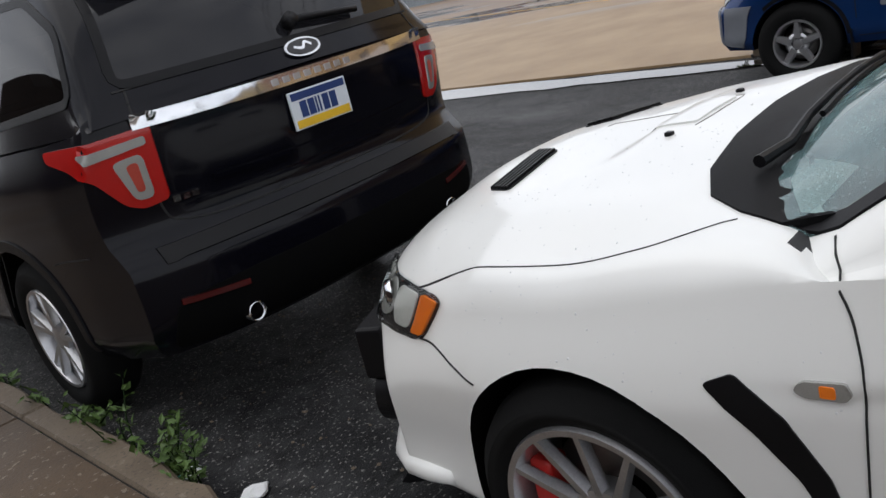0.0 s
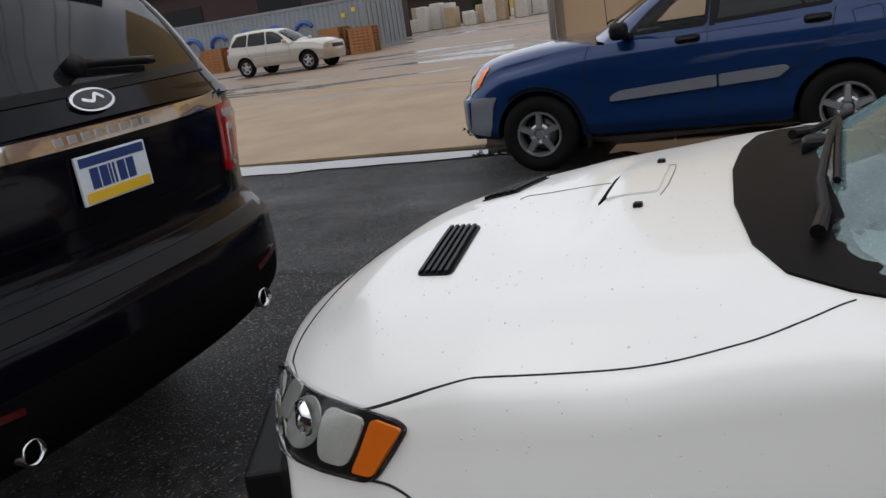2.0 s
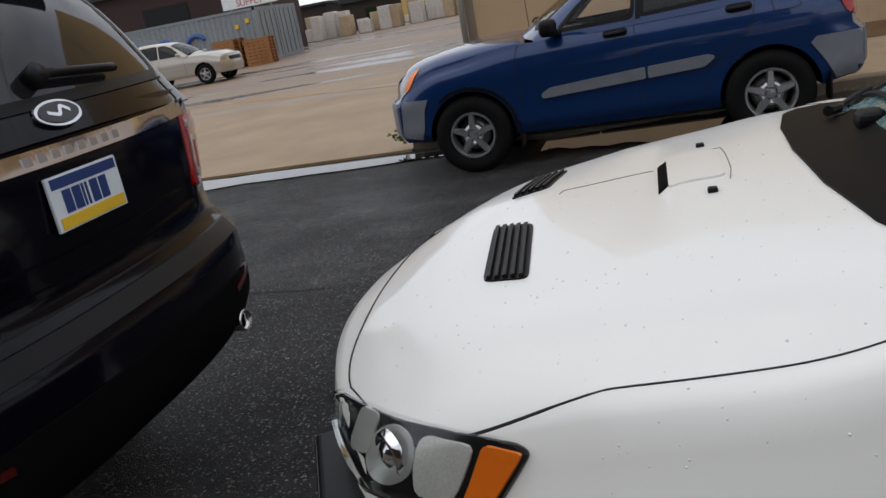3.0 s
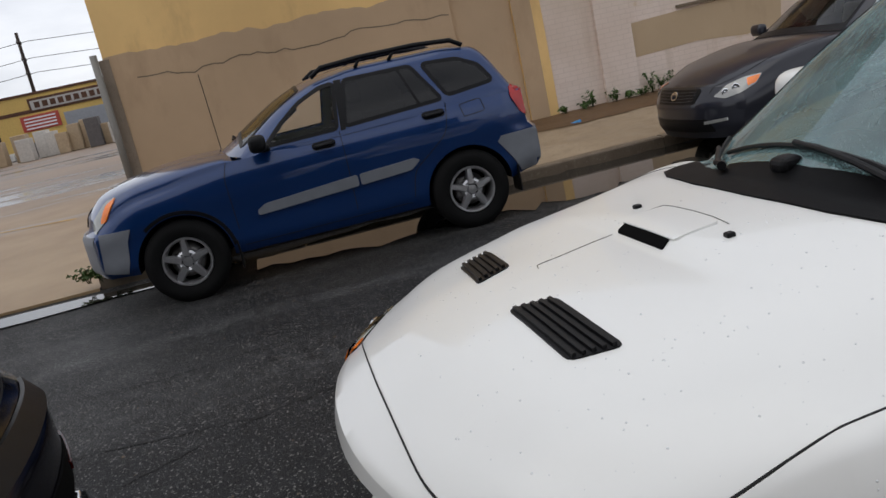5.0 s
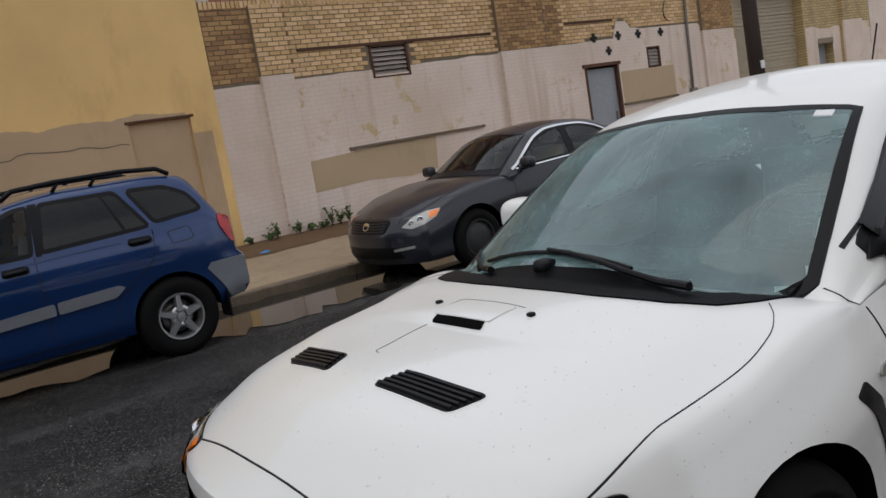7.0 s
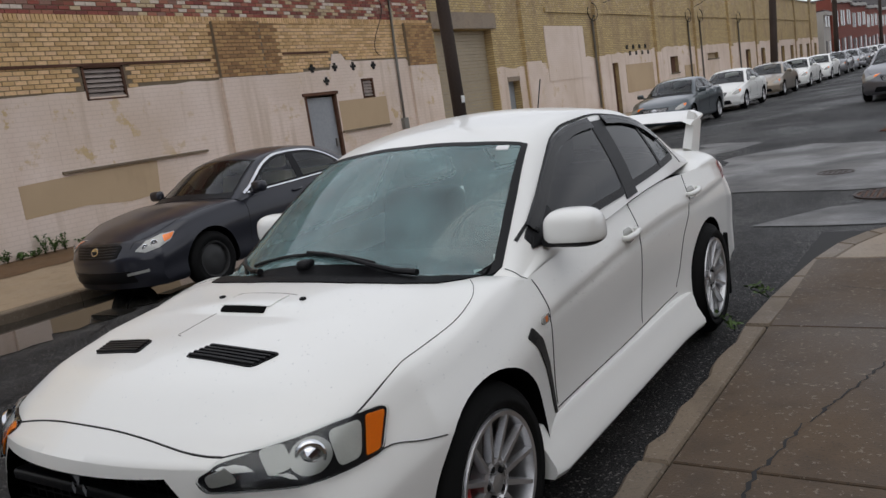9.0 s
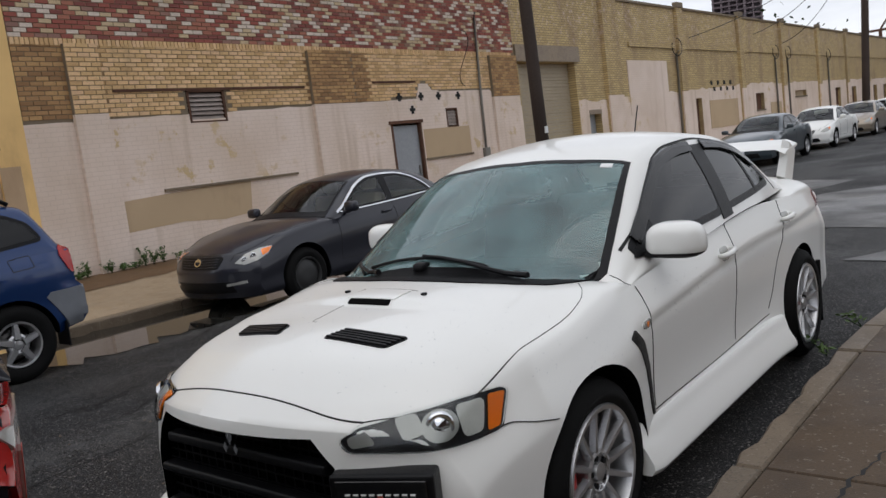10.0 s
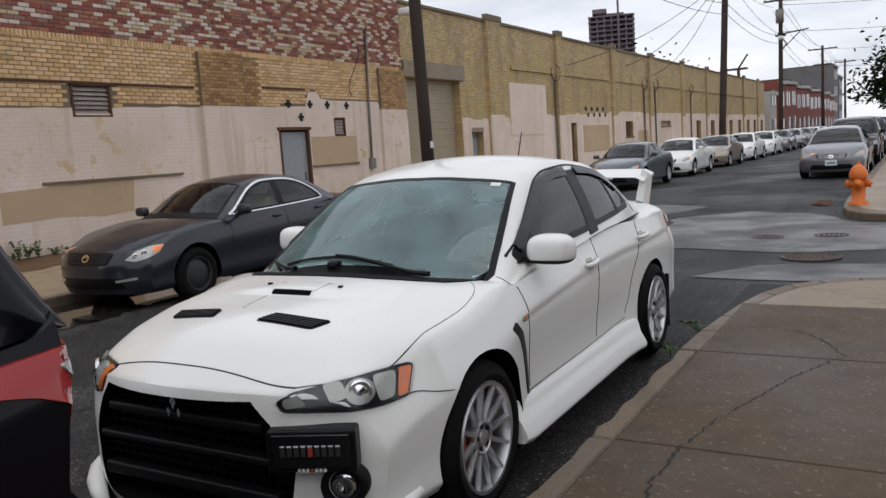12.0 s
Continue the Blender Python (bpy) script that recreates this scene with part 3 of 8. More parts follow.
CABIN = plain("dark cabin trim", (0.025, 0.025, 0.026), 0.8, bump=0.2, size=400)
SEATCLOTH = plain("grey seat cloth", (0.10, 0.10, 0.10), 0.9, bump=0.2, size=500)
ALLOY = plain("silver alloy", (0.50, 0.50, 0.51), 0.32, 0.85, vary=0.08)
STEEL = plain("brake disc steel", (0.25, 0.24, 0.23), 0.4, 0.9)
CHROME = plain("chrome", (0.75, 0.76, 0.78), 0.08, 1.0, vary=0.0)
CALIPER = plain("red caliper paint", (0.42, 0.015, 0.012), 0.4)
AMBER = plain("amber lens", (0.95, 0.22, 0.015), 0.12, coat=1.0, vary=0.02)
REDLENS = plain("red lamp lens", (0.40, 0.010, 0.008), 0.12, coat=0.3, vary=0.03)
PALELENS = plain("clear ribbed lens", (0.36, 0.36, 0.34), 0.2, 0.3, coat=0.4, size=400)
LAMPBLACK = plain("lamp housing", (0.008, 0.008, 0.009), 0.25, coat=0.2)
DARKRED = plain("dark red reflector", (0.05, 0.003, 0.003), 0.2, vary=0.02)
LAMPWHITE = plain("bright ribbed reflector", (0.62, 0.62, 0.58), 0.25, 0.2, size=300, vary=0.15)
RAINBEAD = plain("rain bead", (0.74, 0.75, 0.75), 0.05, coat=1.0, vary=0.0)
PLATEWHITE = plain("plate enamel", (0.66, 0.70, 0.74), 0.35)
PLATEBLUE = plain("plate blue", (0.02, 0.045, 0.16), 0.35)
PLATEYELLOW = plain("plate yellow", (0.75, 0.47, 0.03), 0.35)
WHITEMARK = plain("white mark", (0.75, 0.75, 0.75), 0.4)
REDMARK = plain("red mark", (0.4, 0.05, 0.03), 0.4)


def wheel(root, at, side, radius, rim, width, spokes, style, label, tyre_material=None, rim_material=None, brake=True):
    """A wheel whose outer face looks along side (+1 or -1 in x)."""
    rim_material = rim_material or ALLOY
    h = width / 2
    prof = [(-h + 0.02, rim * 0.98), (-h, rim + 0.02), (-h, radius - 0.045), (-h + 0.03, radius - 0.012), (-h + 0.06, radius),
            (h - 0.06, radius), (h - 0.03, radius - 0.012), (h - 0.004, radius - 0.05), (h, (radius + rim) / 2), (h - 0.006, rim + 0.022), (h - 0.02, rim)]
    hub = new("wheel")
    hub.parent = root
    hub.matrix_basis = Matrix.Translation(at) @ (Matrix.Rotation(math.pi, 4, "Z") if side < 0 else Matrix.Identity(4))
    tyre = add("tyre", lathe(prof, 56), tyre_material or RUBBER, hub, "", True)
    barrel = lathe([(h - 0.022, rim + 0.002), (h - 0.008, rim - 0.004), (h - 0.010, rim - 0.018), (h - 0.03, rim - 0.024), (h - 0.10, rim - 0.035), (-h + 0.02, rim - 0.02)], 56)
    parts = [barrel]
    face = h - 0.035
    if style == "many":
        for k in range(spokes):
            a = 2 * math.pi * k / spokes + 0.1
            d = Vector((0, math.cos(a), math.sin(a)))
            parts.append(bar(d * 0.06 + Vector((face - 0.015, 0, 0)), d * (rim - 0.012) + Vector((face + 0.010, 0, 0)), 0.030, 0.021, 0.032, 0.026, (0, -d.z, d.y)))
        parts.append(lathe([(face - 0.05, 0.085), (face + 0.0, 0.08), (face + 0.004, 0.066), (face - 0.008, 0.058), (face - 0.010, 0.036), (face + 0.006, 0.032), (face + 0.008, 0.0)], 24))
    elif style == "five":
        for k in range(spokes):
            a = 2 * math.pi * k / spokes + 0.3
            d = Vector((0, math.cos(a), math.sin(a)))
            parts.append(bar(d * 0.05 + Vector((face - 0.004, 0, 0)), d * (rim - 0.012) + Vector((face - 0.004, 0, 0)), 0.085, 0.055, 0.05, 0.036, (0, -d.z, d.y)))
        parts.append(lathe([(face - 0.05, 0.10), (face, 0.095), (face + 0.010, 0.075), (face - 0.004, 0.05), (face + 0.014, 0.036), (face + 0.017, 0.0)], 24))
    elif style == "twin":
        for k in range(spokes):
            for off in (-0.16, 0.16):
                a = 2 * math.pi * k / spokes + 0.3
                d = Vector((0, math.cos(a), math.sin(a)))
                e = Vector((0, math.cos(a + off), math.sin(a + off)))
                parts.append(bar(d * 0.05 + Vector((face - 0.01, 0, 0)), e * (rim - 0.012) + Vector((face + 0.004, 0, 0)), 0.045, 0.04, 0.045, 0.034, (0, -d.z, d.y)))
        parts.append(lathe([(face - 0.05, 0.08), (face, 0.075), (face + 0.010, 0.055), (face + 0.014, 0.036), (face + 0.017, 0.0)], 24))
    else:
        parts.append(lathe([(face - 0.01, rim - 0.03), (face + 0.01, rim * 0.6), (face + 0.02, rim * 0.3), (face + 0.015, 0.0)], 32))
    r = add("rim", joined(*parts), rim_material, hub, label, True)
    sharp_edges(r.data, 0.7)
    for k in range(5):
        add("lug_nut", place(lathe([(face - 0.02, 0.013), (face + 0.002, 0.011), (face + 0.004, 0.0)], 8), Matrix.Translation((0, 0.05 * math.cos(k * 1.2566 + 0.5), 0.05 * math.sin(k * 1.2566 + 0.5)))), TRIM, hub)
    if brake:
        add("brake_disc", lathe([(face - 0.09, 0.07), (face - 0.09, rim - 0.06), (face - 0.115, rim - 0.06), (face - 0.115, 0.05)], 40), STEEL, hub, "", True)
    add("wheel_back", lathe([(-h + 0.03, rim - 0.022), (-h + 0.03, 0.0)], 32), LINER, hub)
    return hub


def seat(root, x, y, z, material=None):
    s = add("seat", joined(soft_box((x - 0.25, y - 0.25, z), (x + 0.25, y + 0.25, z + 0.16), 0.05),
                           soft_box((x - 0.24, y + 0.22, z + 0.10), (x + 0.24, y + 0.36, z + 0.62), 0.05, Matrix.Rotation(-0.25, 3, "X")),
                           soft_box((x - 0.13, y + 0.34, z + 0.66), (x + 0.13, y + 0.44, z + 0.84), 0.04)), material or SEATCLOTH, root, "", True)
    return s


def car_shell(name, c, paint, material_windows=True):
    """Painted body with wheel arches and cabin, and the skin to lay further parts on."""
    root = new(name)
    v, f, _ = lower_body(c)
    v = warp_ends(v, c)
    me = mesh_of("body", v, f, paint, True)
    me.materials.append(LINER)
    me.materials.append(CABIN)
    bm = bmesh.new()
    bm.from_mesh(me)
    bmesh.ops.recalc_face_normals(bm, faces=bm.faces)
    c0, c1, cx = c["tub"]
    for face in bm.faces:
        m = face.calc_center_median()
        if c0 < m.y < c1 and abs(m.x) < cx and face.normal.z > 0.2:
            face.material_index = 2
    bm.to_mesh(me)
    bm.free()
    cutters = []
    for y, r, z in c["arches"]:
        for s in (1, -1):
            n = 48
            ring = [(y + r * math.cos(2 * math.pi * k / n), z + r * math.sin(2 * math.pi * k / n)) for k in range(n)]
            xa, xb = (0.42, 1.6) if s > 0 else (-1.6, -0.42)
            vs = [(xa, a, b) for a, b in ring] + [(xb, a, b) for a, b in ring]
            cutters.append((vs, [(k, (k + 1) % n, n + (k + 1) % n, n + k) for k in range(n)] + [tuple(reversed(range(n))), tuple(range(n, 2 * n))]))
    for poly, ya, yb in c.get("recess", ()):
        n = len(poly)
        vs = [(a, ya, b) for a, b in poly] + [(a, yb, b) for a, b in poly]
        cutters.append((vs, [(k, (k + 1) % n, n + (k + 1) % n, n + k) for k in range(n)] + [tuple(reversed(range(n))), tuple(range(n, 2 * n))]))
    cm = mesh_of("cutter", *joined(*cutters), LINER)
    cb = bmesh.new()
    cb.from_mesh(cm)
    bmesh.ops.recalc_face_normals(cb, faces=cb.faces)
    cb.to_mesh(cm)
    cb.free()
    me = cut(me, cm)
    me.name = "body"
    sharp_edges(me, 0.75)
    body = new("body", me)
    body.parent = root
    hv, hf = greenhouse(c)
    skin = Skin([(v, f), (hv, hf)])
    # openings for the windows
    holes = c["windows"]
    keep = []
    for q in hf:
        m = sum((hv[k] for k in q), np.zeros(3)) / 4
        gone = False
        for view, poly, *_ in holes:
            if view == "rear":
                continue
            if view in ("left", "right"):
                gone = gone or (inside((m[1], m[2]), poly) and (m[0] > 0.25 if view == "left" else m[0] < -0.25) and abs(hv[q[0]][0]) > 0.3)
            else:
                gone = gone or inside((m[0], m[1]), poly) and m[2] > c["glass_over"]
        if not gone:
            keep.append(q)
    roof = mesh_of("roof", hv, keep, paint, True)
    roof.materials.append(CABIN)
    sharp_edges(roof, 0.8)
    ro = new("roof", roof)
    ro.parent = root
    lining = np.array(hv) * 1.0
    mid = np.array([0, float(np.mean(lining[:, 1])), 0.6])
    lining = mid + (lining - mid) * 0.982
    add("roof_lining", (lining, keep), CABIN, root, "", True)
    for view, poly, tint, kind in holes:
        grown = grow(poly, 0.02)
        pane = skin.patch(kind, grown, view, tint, root, off=0.003, step=0.06, skirt=0.004)
        pane.visible_shadow = False
        skin.patch("window_seal", grown, view, TRIM, root, off=0.0045, holes=[grow(poly, -0.012)], step=0.05, skirt=0.01)
    return root, skin


def grow(poly, d):
    """The outline moved outward by d."""
    area = sum(a[0] * b[1] - b[0] * a[1] for a, b in zip(poly, poly[1:] + poly[:1]))
    out = []
    for k, p in enumerate(poly):
        a, b = Vector(poly[k - 1]), Vector(poly[(k + 1) % len(poly)])
        e, f = (Vector(p) - a).normalized(), (b - Vector(p)).normalized()
        n = Vector((e.y + f.y, -e.x - f.x))
        n = n.normalized() if n.length > 1e-6 else Vector((0, 0))
        out.append(tuple(Vector(p) + n * (d if area > 0 else -d)))
    return out


def mirror_x(poly):
    return [(-a, b) for a, b in poly]


def lines(skin, root, view, paths, width=0.007, material=None, name="panel_gap", off=0.0025):
    for p in paths:
        skin.patch(name, stroke(smooth_line(p), width), view, material or SEAM, root, off=off, step=0.03, skirt=0.004)


# ---- the white saloon at the kerb ----
def white_saloon():
    c = dict(
        ends=(-0.90, 3.64),
        w=[(-0.9, 0.775), (-0.6, 0.80), (-0.35, 0.825), (-0.15, 0.848), (0.07, 0.864), (0.32, 0.860), (0.55, 0.836), (1.2, 0.824), (2.1, 0.812), (2.45, 0.842), (2.7, 0.85), (3.1, 0.84), (3.58, 0.80)],
        zb=[(-0.9, 0.20), (-0.4, 0.22), (0.5, 0.23), (2.2, 0.23), (3.58, 0.28)],
        zs=[(-0.9, 0.60), (-0.8, 0.645), (-0.6, 0.69), (-0.3, 0.735), (0, 0.785), (0.2, 0.83), (0.4, 0.875), (0.6, 0.90), (1.2, 0.935), (2.2, 0.985), (2.9, 0.965), (3.58, 0.86)],
        zc=[(-0.9, 0.735), (-0.8, 0.80), (-0.6, 0.885), (-0.3, 0.928), (-0.03, 0.960), (0.12, 0.966), (0.26, 0.962), (0.40, 0.94), (0.55, 0.80), (0.7, 0.70), (2.4, 0.70), (2.62, 0.95), (2.85, 1.045), (3.3, 1.06), (3.58, 1.0)],
        p=[(-0.9, 3.0), (-0.5, 3.3), (0.0, 3.7), (0.3, 3.8), (0.6, 3.0), (2.4, 3.0), (3.58, 2.8)],
        inset=[(0, 0.045), (0.1, 0.012), (0.3, 0.014), (0.55, 0.004), (0.70, 0.0), (0.76, 0.006), (1, 0.055)],
        nose=(0.41, 2.25, 0.68, [(0.2, 0.03), (0.3, 0.0), (0.5, 0.0), (0.62, 0.015), (0.71, 0.035), (0.8, 0.07)]),
        tail=(0.24, 2.4, 0.5, [(0.2, 0.05), (0.5, 0.0), (0.8, 0.02), (1.05, 0.08)]),
        deck=[(0.03, [(-0.9, 0.645), (-0.8, 0.70), (-0.6, 0.752), (-0.3, 0.802), (0, 0.842), (0.2, 0.888), (0.45, 0.925)]),
              (0.105, [(-0.9, 0.680), (-0.8, 0.745), (-0.6, 0.80), (-0.3, 0.838), (0, 0.866), (0.2, 0.908), (0.45, 0.945)]),
              (0.28, [(-0.9, 0.712), (-0.8, 0.78), (-0.6, 0.845), (-0.3, 0.884), (0, 0.917), (0.2, 0.938), (0.45, 0.93)]),
              (0.56, [(-0.9, 0.728), (-0.8, 0.792), (-0.6, 0.866), (-0.3, 0.907), (0, 0.944), (0.2, 0.957), (0.45, 0.92)]),
              (0.87, [(-0.9, 0.735), (-0.8, 0.80), (-0.6, 0.884), (-0.38, 0.916), (-0.3, 0.920), (-0.16, 0.928), (-0.125, 0.929), (-0.105, 0.954), (0, 0.960), (0.2, 0.966), (0.45, 0.92)]),
              (1.0, [(-0.9, 0.735), (-0.8, 0.80), (-0.6, 0.885), (-0.38, 0.918), (-0.3, 0.921), (-0.16, 0.928), (-0.125, 0.929), (-0.105, 0.956), (0, 0.962), (0.2, 0.967), (0.45, 0.92)])],
        crease=([(0.3, 0.735), (0.53, 0.752), (0.91, 0.776), (1.37, 0.808), (1.64, 0.818), (2.26, 0.832), (2.8, 0.85), (3.6, 0.86)], 0.012, 0.35),
        arches=[(0.065, 0.356, 0.340), (2.68, 0.356, 0.328)],
        recess=[([(-0.37, 0.70), (0.37, 0.70), (0.44, 0.62), (0.52, 0.47), (0.50, 0.34), (0.43, 0.25), (-0.43, 0.25), (-0.50, 0.34), (-0.52, 0.47), (-0.44, 0.62)], -1.2, -0.66)],
        tub=(0.43, 2.62, 0.715), glass_over=0.93,
        house=dict(ends=(0.12, 3.0), wb=[(0.12, 0.755), (0.6, 0.772), (1.3, 0.778), (2.2, 0.77), (3.0, 0.71)],
                   zb=[(0.12, 0.86), (0.5, 0.905), (1.2, 0.95), (2.2, 0.995), (3.0, 1.0)],
                   zc=[(0.12, 0.88), (0.30, 0.985), (1.0, 1.362), (1.22, 1.425), (1.65, 1.468), (2.15, 1.435), (2.45, 1.36), (3.0, 1.055)],
                   crown=[(0.12, 0.03), (1.0, 0.045), (1.6, 0.06), (3.0, 0.04)], lean=0.50, round=0.075, belly=0.012, bow=(0.30, 0.22)),
    )
    front = rounded([(0.66, 0.985), (0.78, 1.045), (1.02, 1.18), (1.27, 1.295), (1.50, 1.334), (1.68, 1.34), (1.60, 1.03)], 0.04)
    rear = rounded([(1.71, 1.04), (1.80, 1.34), (2.0, 1.325), (2.22, 1.275), (2.38, 1.19), (2.48, 1.085)], 0.04)
    screen = [(-0.668, 0.50), (-0.64, 0.41), (-0.48, 0.335), (-0.25, 0.312), (0, 0.297), (0.25, 0.312), (0.48, 0.335), (0.64, 0.41), (0.668, 0.50), (0.60, 0.80), (0.535, 1.075), (0.3, 1.02), (0, 0.995), (-0.3, 1.02), (-0.535, 1.075), (-0.60, 0.80)]
    back = [(-0.50, 2.42), (0, 2.45), (0.50, 2.42), (0.58, 2.85), (0, 2.92), (-0.58, 2.85)]
    c["windows"] = [("top", screen, WETGLASS, "windscreen"), ("top", back, TINTED, "rear_window")]
    for side in ("left", "right"):
        c["windows"] += [(side, front, TINTED, "door_window"), (side, rear, TINTED, "door_window")]
    root, skin = car_shell("white_saloon", c, WHITE)
    tagged(root, "white sports saloon with bonnet vents, rear wing and silver wheels", "car")
    P = skin.patch
    # cowl below the windscreen
    cowl = [(-0.66, 0.40), (-0.63, 0.32), (-0.57, 0.24), (-0.46, 0.190), (-0.25, 0.155), (0, 0.143), (0.25, 0.155), (0.46, 0.190), (0.57, 0.24), (0.63, 0.32), (0.66, 0.40), (0.656, 0.485), (0.645, 0.475), (0.61, 0.41), (0.48, 0.345), (0.25, 0.324), (0, 0.309), (-0.25, 0.324), (-0.48, 0.345), (-0.61, 0.41), (-0.645, 0.475), (-0.656, 0.485)]
    P("cowl_panel", cowl, "top", plain("cowl plastic", (0.004, 0.004, 0.0045), 0.5, spec=0.07, bump=0.2, size=300), root, off=0.005, label="black plastic cowl wet with rain")
    for s, view, corner in ((1, "left", "corner_left"), (-1, "right", "corner_right")):
        flip = (lambda q: q) if s > 0 else mirror_x
        # bonnet shut lines
        lines(skin, root, "top", [flip([(0.50, -0.715), (0.60, -0.635), (0.695, -0.525), (0.715, -0.42), (0.730, -0.25), (0.742, -0.05), (0.748, 0.08), (0.738, 0.18), (0.705, 0.26), (0.655, 0.325)])], 0.002, off=0.0015)
        # side panel gaps
        lines(skin, root, view, [[(0.495, 0.926), (0.545, 0.83), (0.560, 0.74), (0.556, 0.58), (0.55, 0.40)], [(1.60, 0.97), (1.625, 0.83), (1.60, 0.58), (1.55, 0.40)],
                                 [(2.40, 0.98), (2.38, 0.82), (2.27, 0.66), (2.20, 0.50), (2.12, 0.42)], [(0.55, 0.385), (1.3, 0.38), (2.12, 0.39)], [(-0.45, 0.645), (-0.38, 0.65), (-0.28, 0.625), (-0.20, 0.61)]], 0.003)
        P("fender_vent", rounded([(0.325, 0.725), (0.375, 0.748), (0.447, 0.685), (0.505, 0.58), (0.530, 0.48), (0.535, 0.375), (0.512, 0.375), (0.50, 0.48), (0.462, 0.570), (0.40, 0.655)], 0.01), view, TRIM, root, off=0.004, label="black plastic fender vent")
        mk = P("side_marker", rounded([(0.462, 0.735), (0.475, 0.749), (0.538, 0.753), (0.544, 0.735), (0.535, 0.722), (0.478, 0.722)], 0.008), view, PALELENS, root, off=0.006)
        P("marker_bulb", rounded([(0.50, 0.726), (0.522, 0.726), (0.522, 0.746), (0.50, 0.746)], 0.004), view, AMBER, root, off=0.0075, step=0.02)
        P("door_pillar_trim", [(1.585, 0.985), (1.665, 1.355), (1.815, 1.352), (1.725, 0.995)], view, TRIM, root, off=0.006)
        P("mirror_sail", [(0.66, 0.962), (0.76, 0.962), (0.90, 0.985), (0.89, 1.085), (0.77, 1.035), (0.70, 1.0)], view, TRIM, root, off=0.008)
        P("rain_guard", stroke(smooth_line([(0.72, 1.02), (1.02, 1.19), (1.27, 1.305), (1.50, 1.34), (1.66, 1.345)]), 0.045), view, TINTED, root, off=0.016)
        P("rain_guard", stroke(smooth_line([(1.82, 1.345), (2.01, 1.33), (2.22, 1.28), (2.38, 1.195)]), 0.04), view, TINTED, root, off=0.016)
        lines(skin, root, view, [[(0.62, 1.0), (0.80, 1.085), (1.02, 1.215), (1.27, 1.335), (1.46, 1.372), (1.75, 1.385), (1.98, 1.365), (2.24, 1.31), (2.47, 1.18), (2.58, 1.03)]], 0.008)
        lines(skin, root, view, [[(2.19, 1.055), (2.18, 1.285)]], 0.03, TRIM, "window_divider", 0.006)
        # head lamp
        h = 1 if s > 0 else -1
        lamp = rounded([(h * a, b) for a, b in ((-0.228, 0.695), (-0.17, 0.722), (-0.02, 0.742), (0.123, 0.753), (0.265, 0.755), (0.290, 0.744), (0.252, 0.645), (0.16, 0.640), (0.0, 0.648), (-0.205, 0.660))], 0.02)
        lampob = P("headlamp", lamp, corner, LAMPBLACK, root, off=0.003, step=0.035)
        P("turn_lens", rounded([(h * a, b) for a, b in ((0.222, 0.746), (0.279, 0.741), (0.246, 0.654), (0.205, 0.652))], 0.008), corner, AMBER, root, off=0.007, step=0.03, label="amber turn lens")
        P("reflector", rounded([(h * a, b) for a, b in ((0.115, 0.742), (0.210, 0.742), (0.193, 0.656), (0.13, 0.656))], 0.02), corner, LAMPWHITE, root, off=0.006, step=0.03, label="clear ribbed reflector")
        P("reflector", rounded([(h * a, b) for a, b in ((-0.065, 0.735), (0.005, 0.742), (0.020, 0.690), (-0.045, 0.682))], 0.015), corner, PALELENS, root, off=0.006, step=0.03, label="clear ribbed reflector")
        P("reflector", rounded([(h * a, b) for a, b in ((-0.205, 0.700), (-0.145, 0.715), (-0.120, 0.680), (-0.195, 0.670))], 0.015), corner, PALELENS, root, off=0.006, step=0.03, label="small clear inner reflector")
        P("bulb_ring", [(h * (0.065 + 0.056 * math.cos(t)), 0.702 + 0.040 * math.sin(t)) for t in np.linspace(0, 2 * math.pi, 25)[:-1]], corner, PALELENS, root, off=0.005, step=0.03)
        q = skin.lay((h * 0.065, 0.702), corner, 0.0)
        turn = Matrix.Translation(q) @ Matrix.Rotation(-0.785 * s - (0 if s > 0 else math.pi), 4, "Z")
        add("projector", place(lathe([(-0.010, 0.044), (0.004, 0.041), (0.006, 0.034), (-0.001, 0.030), (0.001, 0.028), (0.010, 0.018), (0.014, 0.0)], 28), turn), CHROME, root, "", True)
        cover = P("headlamp_glass", lamp, corner, LENS, root, off=0.014, step=0.035, skirt=0.012)
        cover.visible_shadow = False
        # door mirror
        arm = add("mirror_foot", soft_box((s * 0.75 if s > 0 else -0.80, 0.70, 0.955), (0.82 if s > 0 else -0.74, 0.82, 0.99), 0.015), TRIM, root)
        bm = bmesh.new()
        bmesh.ops.create_uvsphere(bm, u_segments=28, v_segments=18, radius=1)
        for v in bm.verts:
            x, y, z = v.co
            f = lambda t, e: math.copysign(abs(t) ** e, t)
            v.co = Vector((0.115 * f(x, 0.62) * (1 - 0.1 * z), 0.075 * f(y, 0.7) if y < 0 else 0.05 * f(y, 0.4), 0.073 * f(z, 0.62)))
            v.co = Vector((s * ((0.868 if s > 0 else 0.825) + v.co.x), (0.755 if s > 0 else 0.92) + v.co.y + 0.05 * (v.co.x + 0.1), (1.022 if s > 0 else 1.04) + v.co.z))
        me = bpy.data.meshes.new("door_mirror")
        for fc in bm.faces:
            fc.smooth = True
            fc.material_index = 1 if fc.calc_center_median().z < 0.972 else 0
        bmesh.ops.recalc_face_normals(bm, faces=bm.faces)
        bm.to_mesh(me)
        bm.free()
        me.materials.append(WHITE)
        me.materials.append(TRIM)
        mo = new("door_mirror", me)
        mo.parent = root
        # sill, handles, flaps
        prof = [(0.78, 0.375), (0.822, 0.368), (0.834, 0.34), (0.846, 0.29), (0.884, 0.225), (0.886, 0.200), (0.870, 0.178), (0.78, 0.178)]
